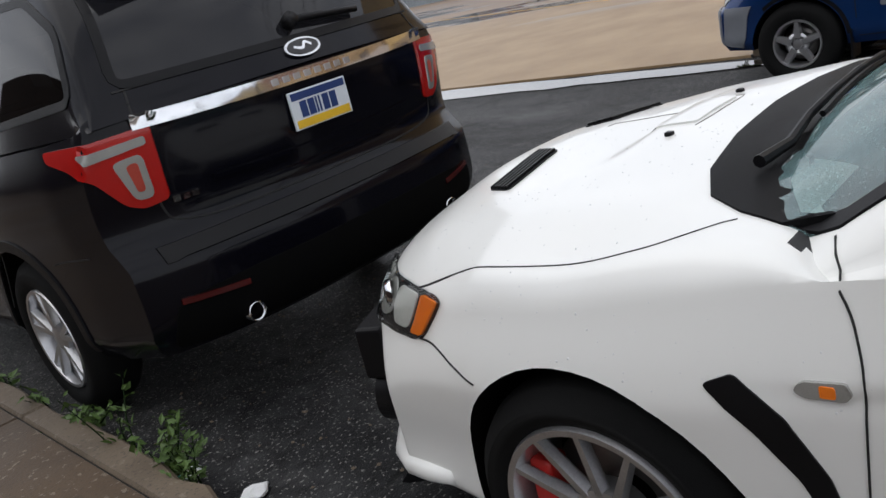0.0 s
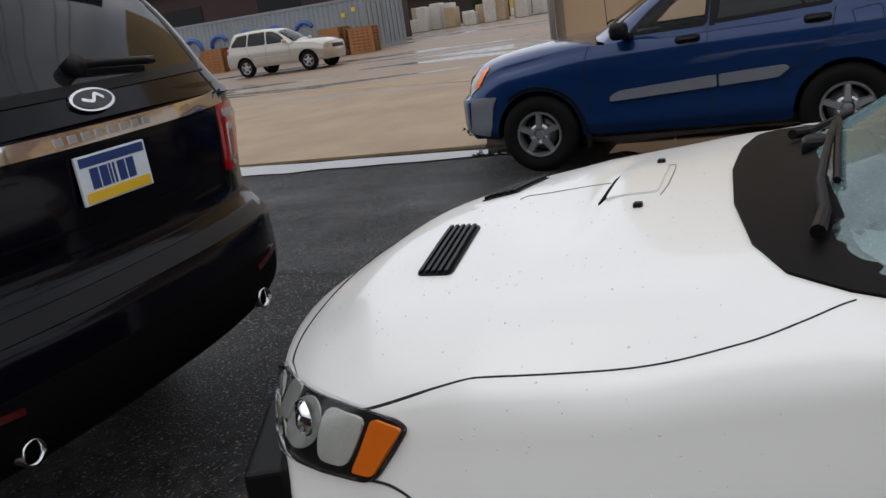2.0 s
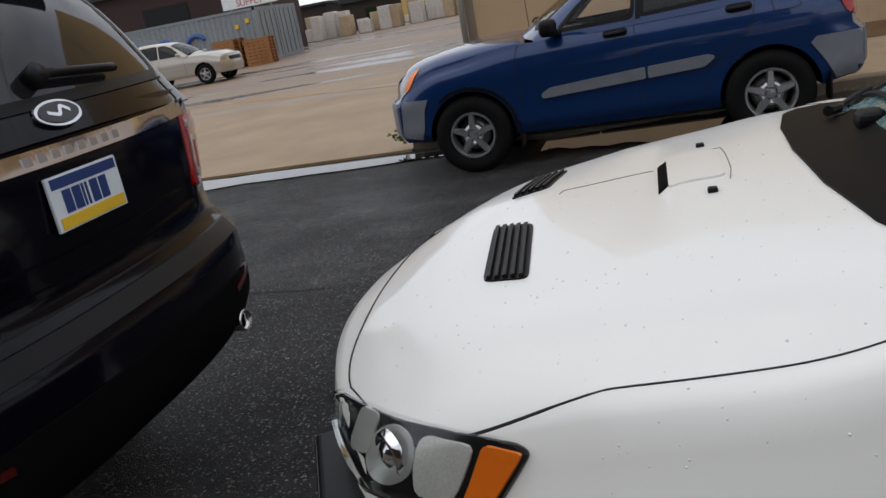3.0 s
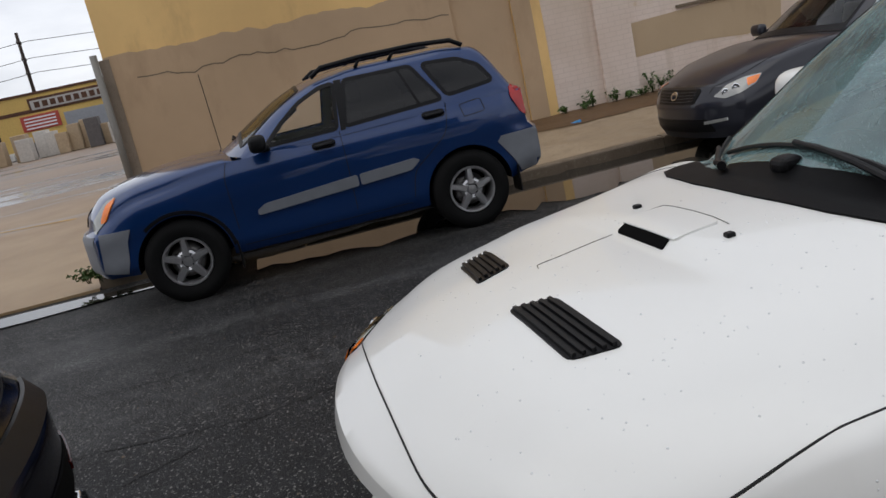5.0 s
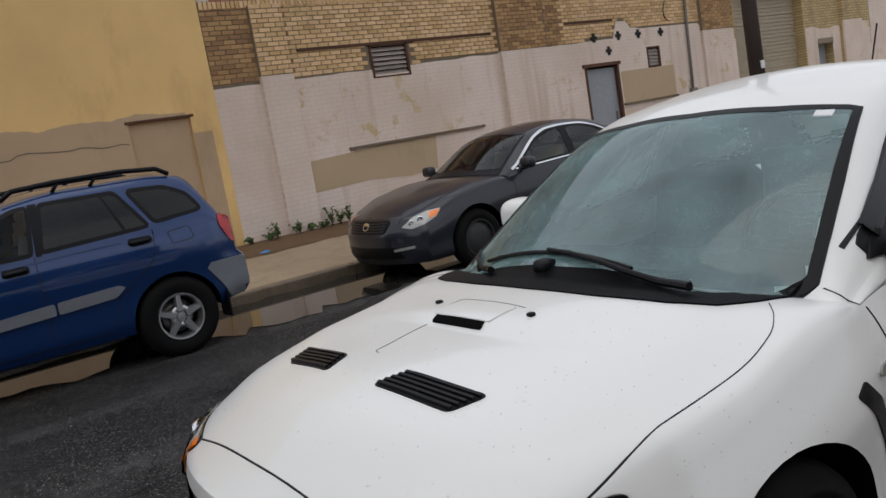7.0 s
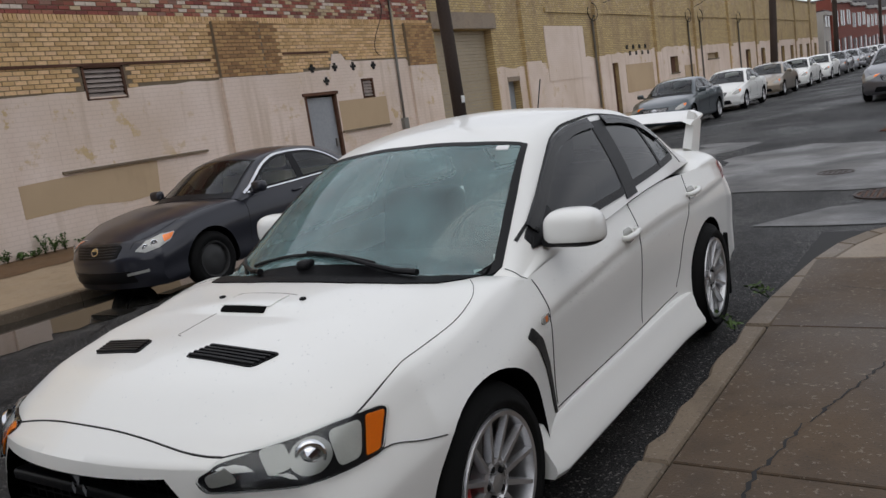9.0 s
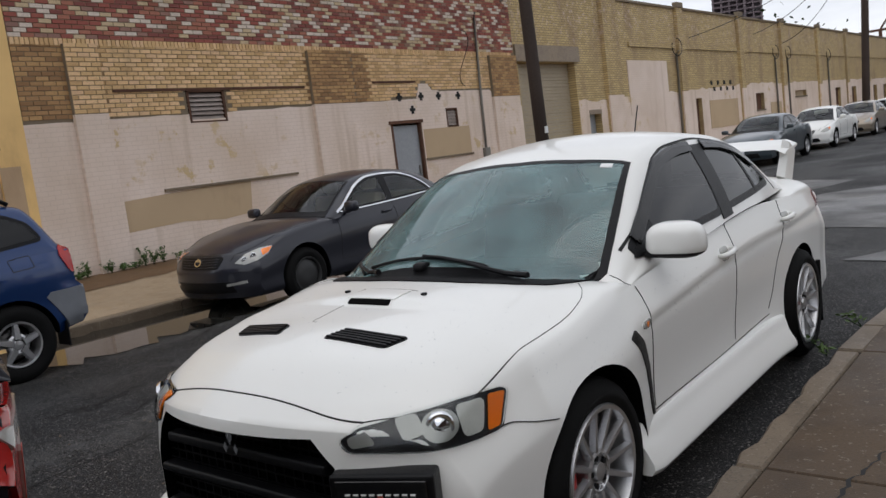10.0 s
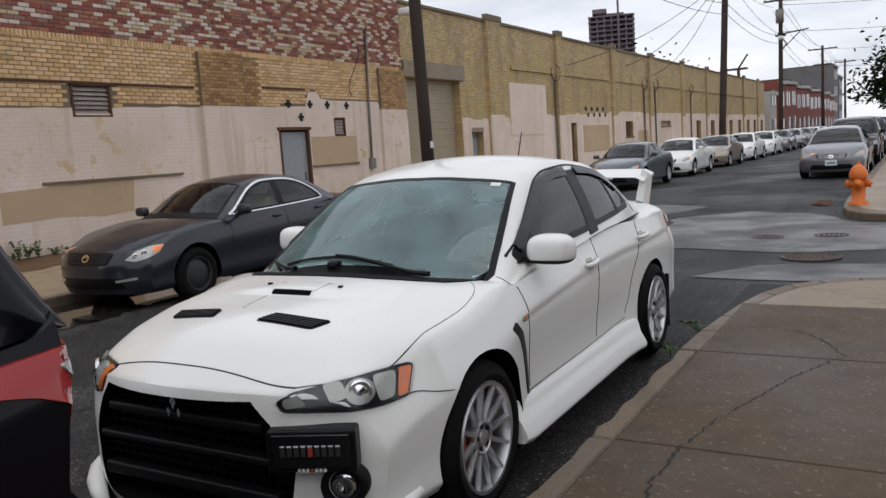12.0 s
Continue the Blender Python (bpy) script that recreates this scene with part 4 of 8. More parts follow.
        ys = [0.37, 0.45, 0.6, 1.2, 1.9, 2.15, 2.27]
        vs, fs = [], []
        for k, y in enumerate(ys):
            grow_out = {0: -0.008, 6: 0.004}.get(k, 0)
            vs += [(s * (x + grow_out), y, z + {0: 0.01, 5: -0.012, 6: -0.02}.get(k, 0)) for x, z in prof]
        n = len(prof)
        for k in range(len(ys) - 1):
            fs += [(k * n + j, k * n + (j + 1) % n, (k + 1) * n + (j + 1) % n, (k + 1) * n + j) for j in range(n)]
        fs += [tuple(range(n)), tuple(range((len(ys) - 1) * n, len(ys) * n))]
        sill = add("side_skirt", (vs, fs), WHITE, root, "", True)
        sharp_edges(sill.data, 0.5)
        for y, z in ((1.49, 0.838), (2.45, 0.876)):
            q = skin.lay((y, z), view, 0)
            add("door_handle", tube([(q.x - s * 0.004, y - 0.085, z - 0.004), (q.x + s * 0.026, y - 0.07, z - 0.002), (q.x + s * 0.034, y, z + 0.002), (q.x + s * 0.026, y + 0.07, z + 0.005), (q.x - s * 0.004, y + 0.085, z + 0.006)], [0.012, 0.014, 0.015, 0.014, 0.012], 10), WHITE, root, "", True)
            # flat grey patch paints the shade of the hollow behind the handle
            P("handle_cup", rounded([(y - 0.06, z - 0.035), (y + 0.05, z - 0.035), (y + 0.05, z + 0.03), (y - 0.06, z + 0.03)], 0.03), view, PALELENS, root, off=0.002)
        add("mud_flap", soft_box((min(s * 0.66, s * 0.835), 0.375, 0.16), (max(s * 0.66, s * 0.835), 0.39, 0.30), 0.006), TRIM, root)
        add("mud_flap", soft_box((min(s * 0.62, s * 0.845), 3.03, 0.13), (max(s * 0.62, s * 0.845), 3.05, 0.52), 0.006), TRIM, root)
        for y in (0.06, 2.68):
            hub = wheel(root, (s * (0.742 if y < 1 else 0.752), y, 0.326), s, 0.325, 0.236, 0.22, 12, "many", "silver twelve-spoke alloy rim")
            add("caliper", soft_box((0.0, -0.19, -0.07), (0.065, -0.13, 0.10), 0.012), CALIPER, hub, "red brake caliper")
        # bonnet vents, washer jets
        P("bonnet_vent", rounded(flip([(0.112, -0.480), (0.378, -0.460), (0.410, -0.367), (0.146, -0.388)]), 0.02), "top", TRIM, root, off=0.003, step=0.03, label="black slatted bonnet vent")
        for k in range(5):
            t = 0.12 + 0.19 * k
            P("vent_slat", stroke(flip([(0.122 + 0.032 * t, -0.478 + 0.086 * t), (0.372 + 0.032 * t, -0.458 + 0.088 * t)]), 0.008), "top", TRIM, root, off=0.010, step=0.03)
        q = skin.lay((s * 0.20, -0.03), "top", 0)
        add("washer_jet", soft_box((q.x - 0.010, q.y - 0.009, q.z - 0.004), (q.x + 0.010, q.y + 0.010, q.z + 0.009), 0.004), TRIM, root)
    # shut line of the nose, scoop, grille
    lines(skin, root, "top", [[(-0.50, -0.715), (-0.45, -0.735), (-0.36, -0.752), (0, -0.762), (0.36, -0.752), (0.45, -0.735), (0.50, -0.715)]], 0.003)
    # black patch on the closed step paints the shade inside the scoop mouth
    P("scoop_mouth", rounded([(-0.108, -0.128), (0.108, -0.128), (0.103, -0.100), (-0.103, -0.100)], 0.006), "top", LINER, root, off=0.004, step=0.02)
    P("scoop_lid", rounded([(-0.125, -0.108), (0.125, -0.108), (0.118, 0.0), (-0.118, 0.0)], 0.014), "top", WHITE, root, off=0.005, step=0.03)
    # grey strokes: painted shading along the ramp's side, and the lid's rear joint
    lines(skin, root, "top", [[(-0.05, -0.352), (-0.075, -0.345), (-0.09, -0.28), (-0.118, -0.14)], [(-0.128, -0.10), (-0.14, 0.008), (-0.05, 0.016), (0.05, 0.016), (0.14, 0.008)]], 0.0018, PIPEGREY, "scoop_joint", 0.0015)
    for z, d, h in ((0.60, -0.80, 0.035), (0.48, -0.80, 0.03), (0.34, -0.80, 0.05)):
        w = {0.60: 0.40, 0.48: 0.465, 0.34: 0.455}[z]
        add("grille_bar", soft_box((-w, d, z - h / 2), (w, d + 0.05, z + h / 2), 0.01), TRIM, root)
    mesh = []
    for k in range(-10, 11):
        mesh.append(box_data((k * 0.045 - 0.003, -0.735, 0.26), (k * 0.045 + 0.003, -0.729, 0.69)))
    for k in range(12):
        mesh.append(box_data((-0.5, -0.737, 0.28 + 0.034 * k), (0.5, -0.731, 0.285 + 0.034 * k)))
    add("grille_mesh", joined(*mesh), TRIM, root, "black grille mesh")
    tri = lambda cx, cz, r: ([(cx, -0.825, cz + r), (cx - r * 0.55, -0.825, cz), (cx, -0.825, cz - r), (cx + r * 0.55, -0.825, cz), (cx, -0.815, cz)], [(0, 1, 2, 3), (0, 4, 1), (1, 4, 2), (2, 4, 3), (3, 4, 0)])
    add("grille_badge", joined(tri(0, 0.665, 0.03), tri(-0.026, 0.625, 0.02), tri(0.026, 0.625, 0.02)), CHROME, root, "plain chrome badge")
    # dark plate beside the grille
    turn = Matrix.Translation((0.588, -0.755, 0.540)) @ Matrix.Rotation(0.42, 4, "Z")
    plate = add("front_plate", place(soft_box((-0.155, -0.022, -0.075), (0.155, 0.06, 0.075), 0.012), turn), TRIM, root, "black plate holder with barred lettering")
    add("plate_face", place(soft_box((-0.135, -0.027, -0.056), (0.135, -0.02, 0.06), 0.004), turn), LAMPBLACK, root)
    for k in range(9):
        add("plate_mark", place(box_data((-0.105 + k * 0.024, -0.030, -0.015), (-0.09 + k * 0.024, -0.026, 0.022)), turn), REDMARK if k == 4 else CABIN, root)
        add("plate_mark", place(box_data((-0.105 + k * 0.024, -0.031, 0.019), (-0.09 + k * 0.024, -0.027, 0.023)), turn), WHITEMARK, root)
    for k in range(7):
        add("plate_mark", place(box_data((-0.05 + k * 0.015, -0.0255, -0.072), (-0.041 + k * 0.015, -0.0215, -0.061)), turn), REDMARK if k in (3,) else WHITEMARK, root)
    for s in (1,):
        turn = Matrix.Translation((s * 0.665, -0.695, 0.40)) @ Matrix.Rotation(-1.2 if s > 0 else -1.94, 4, "Z")
        add("fog_bezel", place(lathe([(-0.05, 0.085), (0.02, 0.08), (0.022, 0.06), (0.0, 0.056)], 28), turn), TRIM, root, "", True)
        add("fog_lamp", place(lathe([(0.0, 0.052), (0.012, 0.046), (0.016, 0.03), (0.004, 0.0)], 24), turn), CHROME, root, "", True)
    for s in (1, -1):
        lip = [(s * 0.42, -0.850, 0.215), (s * 0.52, -0.800, 0.22), (s * 0.62, -0.735, 0.225), (s * 0.70, -0.660, 0.235), (s * 0.745, -0.585, 0.245), (s * 0.768, -0.50, 0.26), (s * 0.785, -0.40, 0.28)]
        add("bumper_lip", tube(lip, [0.02, 0.035, 0.04, 0.04, 0.036, 0.03, 0.02], 12), WHITE, root, "", True)
    add("splitter", joined(*[bar(a, b, 0.10, 0.10, 0.03, 0.03, (0, 1, 0.01)) for a, b in zip([(-0.74, -0.60, 0.19), (-0.45, -0.84, 0.18), (0, -0.90, 0.18), (0.45, -0.84, 0.18)], [(-0.45, -0.84, 0.18), (0, -0.90, 0.18), (0.45, -0.84, 0.18), (0.74, -0.60, 0.19)])]), TRIM, root)
    # wipers
    def blade(a, b, arm):
        pts = [skin.lay((a[0] + (b[0] - a[0]) * t, a[1] + (b[1] - a[1]) * t), "top", 0.012) for t in np.linspace(0, 1, 9)]
        add("wiper_blade", tube(pts, 0.007, 6), TRIM, root)
        pts = [skin.lay((arm[0] + (p - arm[0]) * t, arm[1] + (q - arm[1]) * t), "top", 0.024) for t in np.linspace(0, 1, 6) for p, q in [((a[0] + b[0]) / 2, (a[1] + b[1]) / 2)]]
        add("wiper_arm", tube(pts, [0.013, 0.011, 0.009, 0.008, 0.008, 0.007], 8), TRIM, root)
    blade((-0.44, 0.385), (0.24, 0.335), (0.46, 0.285))
    blade((-0.63, 0.51), (-0.46, 0.345), (-0.30, 0.265))
    add("wiper_hub", soft_box((-0.12, 0.28, 0.97), (-0.05, 0.34, 1.015), 0.018), TRIM, root)
    # rear wing
    blade_prof = [(3.17, 1.225), (3.22, 1.245), (3.36, 1.262), (3.46, 1.275), (3.47, 1.262), (3.36, 1.24), (3.22, 1.222)]
    n = len(blade_prof)
    vs, fs = [], []
    for x, dz in ((-0.64, -0.035), (-0.58, -0.004), (-0.3, 0.004), (0, 0.006), (0.3, 0.004), (0.58, -0.004), (0.64, -0.035)):
        vs += [(x, y, z + dz) for y, z in blade_prof]
    for k in range(6):
        fs += [(k * n + j, k * n + (j + 1) % n, (k + 1) * n + (j + 1) % n, (k + 1) * n + j) for j in range(n)]
    fs += [tuple(range(n)), tuple(range(6 * n, 7 * n))]
    wing = add("rear_wing", (vs, fs), WHITE, root, "white raised rear wing", True)
    sharp_edges(wing.data, 0.6)
    for s in (1, -1):
        foot = bar((s * 0.615, 3.36, 1.23), (s * 0.60, 3.26, 1.0), 0.25, 0.30, 0.045, 0.05, (0, 1, 0))
        add("wing_support", foot, WHITE, root)
        P("tail_lamp", rounded([(s * 0.42, 0.80), (s * 0.78, 0.82), (s * 0.78, 0.95), (s * 0.42, 0.92)], 0.02), "rear", REDLENS, root)
    add("aerial", tube([(0, 2.33, 1.40), (0, 2.42, 1.60)], 0.004, 6), TRIM, root, "short roof aerial")
    # rain beads on the paint
    rng = random.Random(77)
    beads = []
    for k in range(620):
        if k < 420:
            q, up = skin.lay((rng.uniform(-0.72, 0.76), rng.uniform(-0.68, 0.16)), "top", 0.0), Vector((0, 0, 1))
        else:
            q, up = skin.lay((rng.uniform(-0.25, 2.3), rng.uniform(0.69, 0.86)), "left", 0.0), Vector((1, 0, 0.4))
        if q is None:
            continue
        r = rng.choice((0.001, 0.0014, 0.0018, 0.0024)) * rng.uniform(0.8, 1.2)
        turn = up.to_track_quat("Z", "Y").to_matrix()
        rim = [(math.cos(a) * r, math.sin(a) * r, -r * 0.2) for a in np.linspace(0, 2 * math.pi, 7)[:-1]]
        mid = [(x * 0.7, y * 0.7, r * 0.45) for x, y, z in rim]
        pts = [q + turn @ Vector(v) for v in rim + mid]
        beads.append(([tuple(v) for v in pts], [(j, (j + 1) % 6, 6 + (j + 1) % 6, 6 + j) for j in range(6)] + [tuple(range(6, 12))]))
    tagged(add("rain_beads", joined(*beads), RAINBEAD, root, "small rain beads", True), kind="stuff")
    # cabin
    for x in (0.37, -0.37):
        seat(root, x, 1.25, 0.50)
    add("rear_bench", joined(soft_box((-0.65, 2.0, 0.5), (0.65, 2.5, 0.68), 0.05), soft_box((-0.65, 2.42, 0.6), (0.65, 2.56, 1.08), 0.05)), SEATCLOTH, root, "", True)
    add("plenum_cover", soft_box((-0.36, 0.33, 0.90), (0.36, 0.44, 0.968), 0.012), LINER, root)
    add("dashboard", soft_box((-0.58, 0.52, 0.70), (0.58, 0.90, 0.935), 0.06), CABIN, root, "", True)
    ring = [(0.37 + 0.175 * math.cos(a), 0.96 + 0.07 * math.sin(a), 0.93 + 0.16 * math.sin(a)) for a in np.linspace(0, 2 * math.pi, 25)]
    add("steering_wheel", joined(tube(ring, 0.015, 8, False), bar((0.21, 0.95, 0.93), (0.53, 0.95, 0.93), 0.05, 0.05, 0.02, 0.02, (0, 0, 1))), TRIM, root, "", True)
    P("sticker", [(0.44, 1.00), (0.49, 1.015), (0.485, 1.045), (0.435, 1.03)], "top", WHITEMARK, root, off=0.006, step=0.02)
    return root


white_saloon().matrix_basis = pose(0.015, 0, 0.011, 0, 0.6, 0)


# ---- the black sport utility at the kerb ahead ----
def plate_bars(root, m, width=0.30, height=0.15, colours=True):
    """A number plate whose characters are plain bars."""
    add("number_plate", place(soft_box((-width / 2, -0.006, -height / 2), (width / 2, 0.006, height / 2), 0.004), m), PLATEWHITE, root, "number plate with plain bars")
    if colours:
        add("plate_band", place(box_data((-width / 2 + 0.012, -0.0085, height * 0.27), (width / 2 - 0.012, -0.0055, height * 0.46)), m), PLATEBLUE, root)
        add("plate_band", place(box_data((-width / 2 + 0.012, -0.0085, -height * 0.46), (width / 2 - 0.012, -0.0055, -height * 0.25)), m), PLATEYELLOW, root)
        for a, b in ((-0.085, -0.052), (-0.045, -0.012), (-0.006, 0.002), (0.01, 0.018), (0.03, 0.062), (0.07, 0.102)):
            add("plate_mark", place(box_data((a - 0.02, -0.0085, -height * 0.2), (b - 0.02, -0.0055, height * 0.22)), m), PLATEBLUE, root)
    else:
        for k in range(5):
            add("plate_mark", place(box_data((-0.10 + k * 0.042, -0.0085, -height * 0.22), (-0.072 + k * 0.042, -0.0055, height * 0.2)), m), PLATEBLUE, root)


def black_suv():
    c = dict(
        ends=(-0.95, 4.04),
        w=[(-0.95, 0.88), (-0.3, 0.97), (0, 0.985), (0.6, 0.955), (2.2, 0.955), (2.86, 0.985), (3.3, 0.97), (4.04, 0.93)],
        zb=[(-0.95, 0.30), (0.5, 0.30), (2.4, 0.30), (4.04, 0.40)],
        zs=[(-0.95, 0.90), (0, 1.05), (0.6, 1.10), (2, 1.16), (3.4, 1.24), (4.04, 1.27)],
        zc=[(-0.95, 1.05), (0, 1.18), (0.4, 1.2), (0.6, 1.0), (3.6, 1.0), (3.8, 1.2), (4.04, 1.34)],
        p=[(-0.95, 3.0), (4.04, 3.6)],
        inset=[(0, 0.06), (0.12, 0.01), (0.4, 0.012), (0.7, 0.0), (0.85, 0.008), (1, 0.05)],
        nose=(0.30, 2.6, 0.7, [(0.3, 0.05), (0.6, 0.0), (1.1, 0.1)]),
        tail=(0.23, 2.8, 0.55, [(0.40, 0.10), (0.47, 0.03), (0.58, 0.0), (0.76, 0.005), (0.80, 0.03), (0.84, 0.085), (0.92, 0.10), (1.05, 0.085), (1.22, 0.075), (1.36, 0.10)]),
        arches=[(0.0, 0.43, 0.39), (2.86, 0.43, 0.39)],
        tub=(0.5, 3.7, 0.82), glass_over=1.1,
        house=dict(ends=(0.42, 3.985), wb=[(0.42, 0.88), (1.2, 0.905), (3.0, 0.90), (3.985, 0.86)], zb=[(0.42, 1.10), (2, 1.17), (3.985, 1.27)],
                   zc=[(0.42, 1.14), (1.45, 1.74), (1.9, 1.84), (2.6, 1.89), (3.3, 1.88), (3.58, 1.83), (3.76, 1.68), (3.985, 1.30)],
                   crown=[(0.42, 0.04), (3.985, 0.035)], lean=0.30, round=0.07, belly=0.012, bow=(0.3, 0.12)),
    )
    side = rounded([(2.98, 1.33), (3.02, 1.76), (3.36, 1.75), (3.60, 1.62), (3.70, 1.38)], 0.05)
    mid = rounded([(1.95, 1.28), (2.02, 1.76), (2.88, 1.77), (2.88, 1.31)], 0.04)
    first = rounded([(0.85, 1.24), (1.35, 1.52), (1.6, 1.64), (1.92, 1.67), (1.85, 1.27)], 0.04)
    c["windows"] = [(v, q, TINTED, "side_window") for v in ("left", "right") for q in (side, mid, first)]
    c["windows"] += [("top", rounded([(-0.66, 0.66), (0.66, 0.66), (0.58, 1.4), (-0.58, 1.4)], 0.05), GLASS, "windscreen")]
    c["windows"] += [("rear", rounded([(-0.72, 1.395), (0.72, 1.395), (0.62, 1.80), (-0.62, 1.80)], 0.05), DARKGLASS, "tailgate_window")]
    root, skin = car_shell("black_sport_utility", c, BLACK)
    tagged(root, "glossy black sport utility parked at the kerb, seen from behind", "car")
    P = skin.patch
    bar_line = smooth_line([(-0.735, 1.262), (-0.4, 1.258), (0, 1.256), (0.4, 1.258), (0.735, 1.262)])
    P("chrome_bar", stroke(bar_line, 0.048), "rear", CHROME, root, off=0.014, step=0.03, skirt=0.02, label="chrome tailgate bar")
    for k in range(8):
        P("bar_mark", stroke([(-0.205 + k * 0.053, 1.256), (-0.175 + k * 0.053, 1.256)], 0.024), "rear", ALLOY, root, off=0.017, step=0.03)
    oval = [(0.088 * math.cos(a), 1.352 + 0.036 * math.sin(a)) for a in np.linspace(0, 2 * math.pi, 28)[:-1]]
    P("badge", oval, "rear", CHROME, root, off=0.012, step=0.03, label="plain oval chrome badge")
    P("badge_field", [(a * 0.86, 1.352 + (b - 1.352) * 0.8) for a, b in oval], "rear", LAMPBLACK, root, off=0.015, step=0.03)
    P("badge_mark", stroke(smooth_line([(-0.04, 1.35), (-0.015, 1.365), (0.01, 1.345), (0.045, 1.355)]), 0.01), "rear", CHROME, root, off=0.0165, step=0.02)
    for k in range(3):
        P("trim_mark", stroke([(0.585 + k * 0.034, 0.965), (0.61 + k * 0.034, 0.965)], 0.022), "rear", CHROME, root, off=0.006, step=0.02)
    q = skin.lay((0, 1.13), "rear", 0.012)
    plate_bars(root, Matrix.Translation((0, q.y, 1.128)) @ Matrix.Rotation(math.pi, 4, "Z"))
    lines(skin, root, "rear", [[(0.70, 1.37), (0.735, 1.20), (0.725, 1.0), (0.70, 0.90), (0.5, 0.865), (0, 0.86), (-0.5, 0.865), (-0.70, 0.90), (-0.725, 1.0), (-0.735, 1.20), (-0.70, 1.37)], [(-0.74, 1.375), (0, 1.385), (0.74, 1.375)]], 0.007)
    for z, w, h in ((0.985, 0.52, 0.018), (0.92, 0.60, 0.014)):
        P("tailgate_crease", stroke(smooth_line([(-w, z + 0.012), (0, z), (w, z + 0.012)]), h), "rear", BLACK, root, off=0.012, step=0.03)
    P("bumper_step", stroke(smooth_line([(-0.80, 0.79), (-0.4, 0.80), (0, 0.80), (0.4, 0.80), (0.80, 0.79)]), 0.05), "rear", TRIM, root, off=0.012, step=0.04)
    P("lower_bumper", rounded([(-0.86, 0.43), (0.86, 0.43), (0.82, 0.62), (0.5, 0.65), (-0.5, 0.65), (-0.82, 0.62)], 0.06), "rear", LINER, root, off=0.006, step=0.05, label="matt black lower bumper")
    add("rear_wiper", joined(tube([skin.lay((-0.02 - t * 0.34, 1.45 - 0.02 * t), "rear", 0.03) for t in np.linspace(0, 1, 8)], 0.014, 8), tube([skin.lay((0.0, 1.45), "rear", 0.0), skin.lay((0.0, 1.45), "rear", 0.05)], 0.03, 12)), TRIM, root, "", True)
    add("roof_spoiler", joined(*[bar((-0.62, 3.66, 1.835), (0.62, 3.66, 1.835), 0.20, 0.20, 0.035, 0.035, (0, 1, -0.12))]), BLACK, root)
    for s, view, tv in ((1, "left", "tail_left"), (-1, "right", "tail_right")):
        P("tail_lamp", rounded([(2.262, 1.245), (1.83, 1.222), (1.84, 1.185), (1.95, 1.155), (2.04, 1.10), (2.11, 0.99), (2.16, 0.965), (2.245, 0.975)], 0.02), tv, REDLENS, root, off=0.010, step=0.03, label="red wraparound tail lamp")
        P("reverse_lens", rounded([(2.02, 1.20), (2.235, 1.215), (2.235, 1.185), (2.03, 1.165)], 0.01), tv, PALELENS, root, off=0.014, step=0.03, label="clear reversing lens")
        P("brake_lens", rounded([(2.11, 1.15), (2.21, 1.16), (2.205, 1.0), (2.145, 1.0)], 0.025), tv, PALELENS, root, off=0.014, step=0.03, label="clear lens")
        P("brake_bulb", rounded([(2.15, 1.13), (2.19, 1.135), (2.185, 1.03), (2.16, 1.03)], 0.015), tv, REDMARK, root, off=0.0155, step=0.03)
        P("bumper_reflector", stroke([(s * 0.56, 0.60), (s * 0.80, 0.615)], 0.022), "rear", DARKRED, root, off=0.012, step=0.03, label="red bumper reflector")
        add("exhaust_tip", place(lathe([(-0.12, 0.038), (0.02, 0.040), (0.03, 0.036), (0.0, 0.032), (-0.12, 0.030)], 24), Matrix.Translation((s * 0.57, 3.97, 0.475)) @ Matrix.Rotation(math.pi / 2, 4, "Z")), CHROME, root, "chrome exhaust tip", True)
        lines(skin, root, view, [[(3.60, 0.82), (3.40, 0.80), (3.28, 0.78)], [(1.05, 1.15), (1.05, 0.45)], [(2.0, 1.2), (2.02, 0.45)], [(2.98, 1.25), (2.75, 0.85), (2.5, 0.5)]], 0.005)
        P("arch_moulding", stroke([(2.86 + 0.455 * math.cos(a), 0.39 + 0.455 * math.sin(a)) for a in np.linspace(0.0, math.pi, 24)], 0.05), view, TRIM, root, off=0.008, step=0.04)
        for y in (0, 2.86):
            wheel(root, (s * 0.845, y, 0.375), s, 0.378, 0.245, 0.235, 5, "twin", "silver twin-spoke alloy rim")
    for x in (0.42, -0.42):
        seat(root, x, 1.55, 0.72)
        seat(root, x, 2.5, 0.74)
    add("dashboard", soft_box((-0.8, 0.75, 0.95), (0.8, 1.1, 1.2), 0.06), CABIN, root)
    return root


DARKGLASS = plain("near-black privacy glass", (0.012, 0.012, 0.014), 0.05, coat=0.12, vary=0.0, spec=0.3)
SILVERTRIM = plain("grey plastic cladding", (0.17, 0.18, 0.20), 0.5, bump=0.2, size=400)
black_suv().matrix_basis = pose(-0.035, -5.395, 0.008, 0, 0.9, 0) @ Matrix.Scale(0.955, 4)


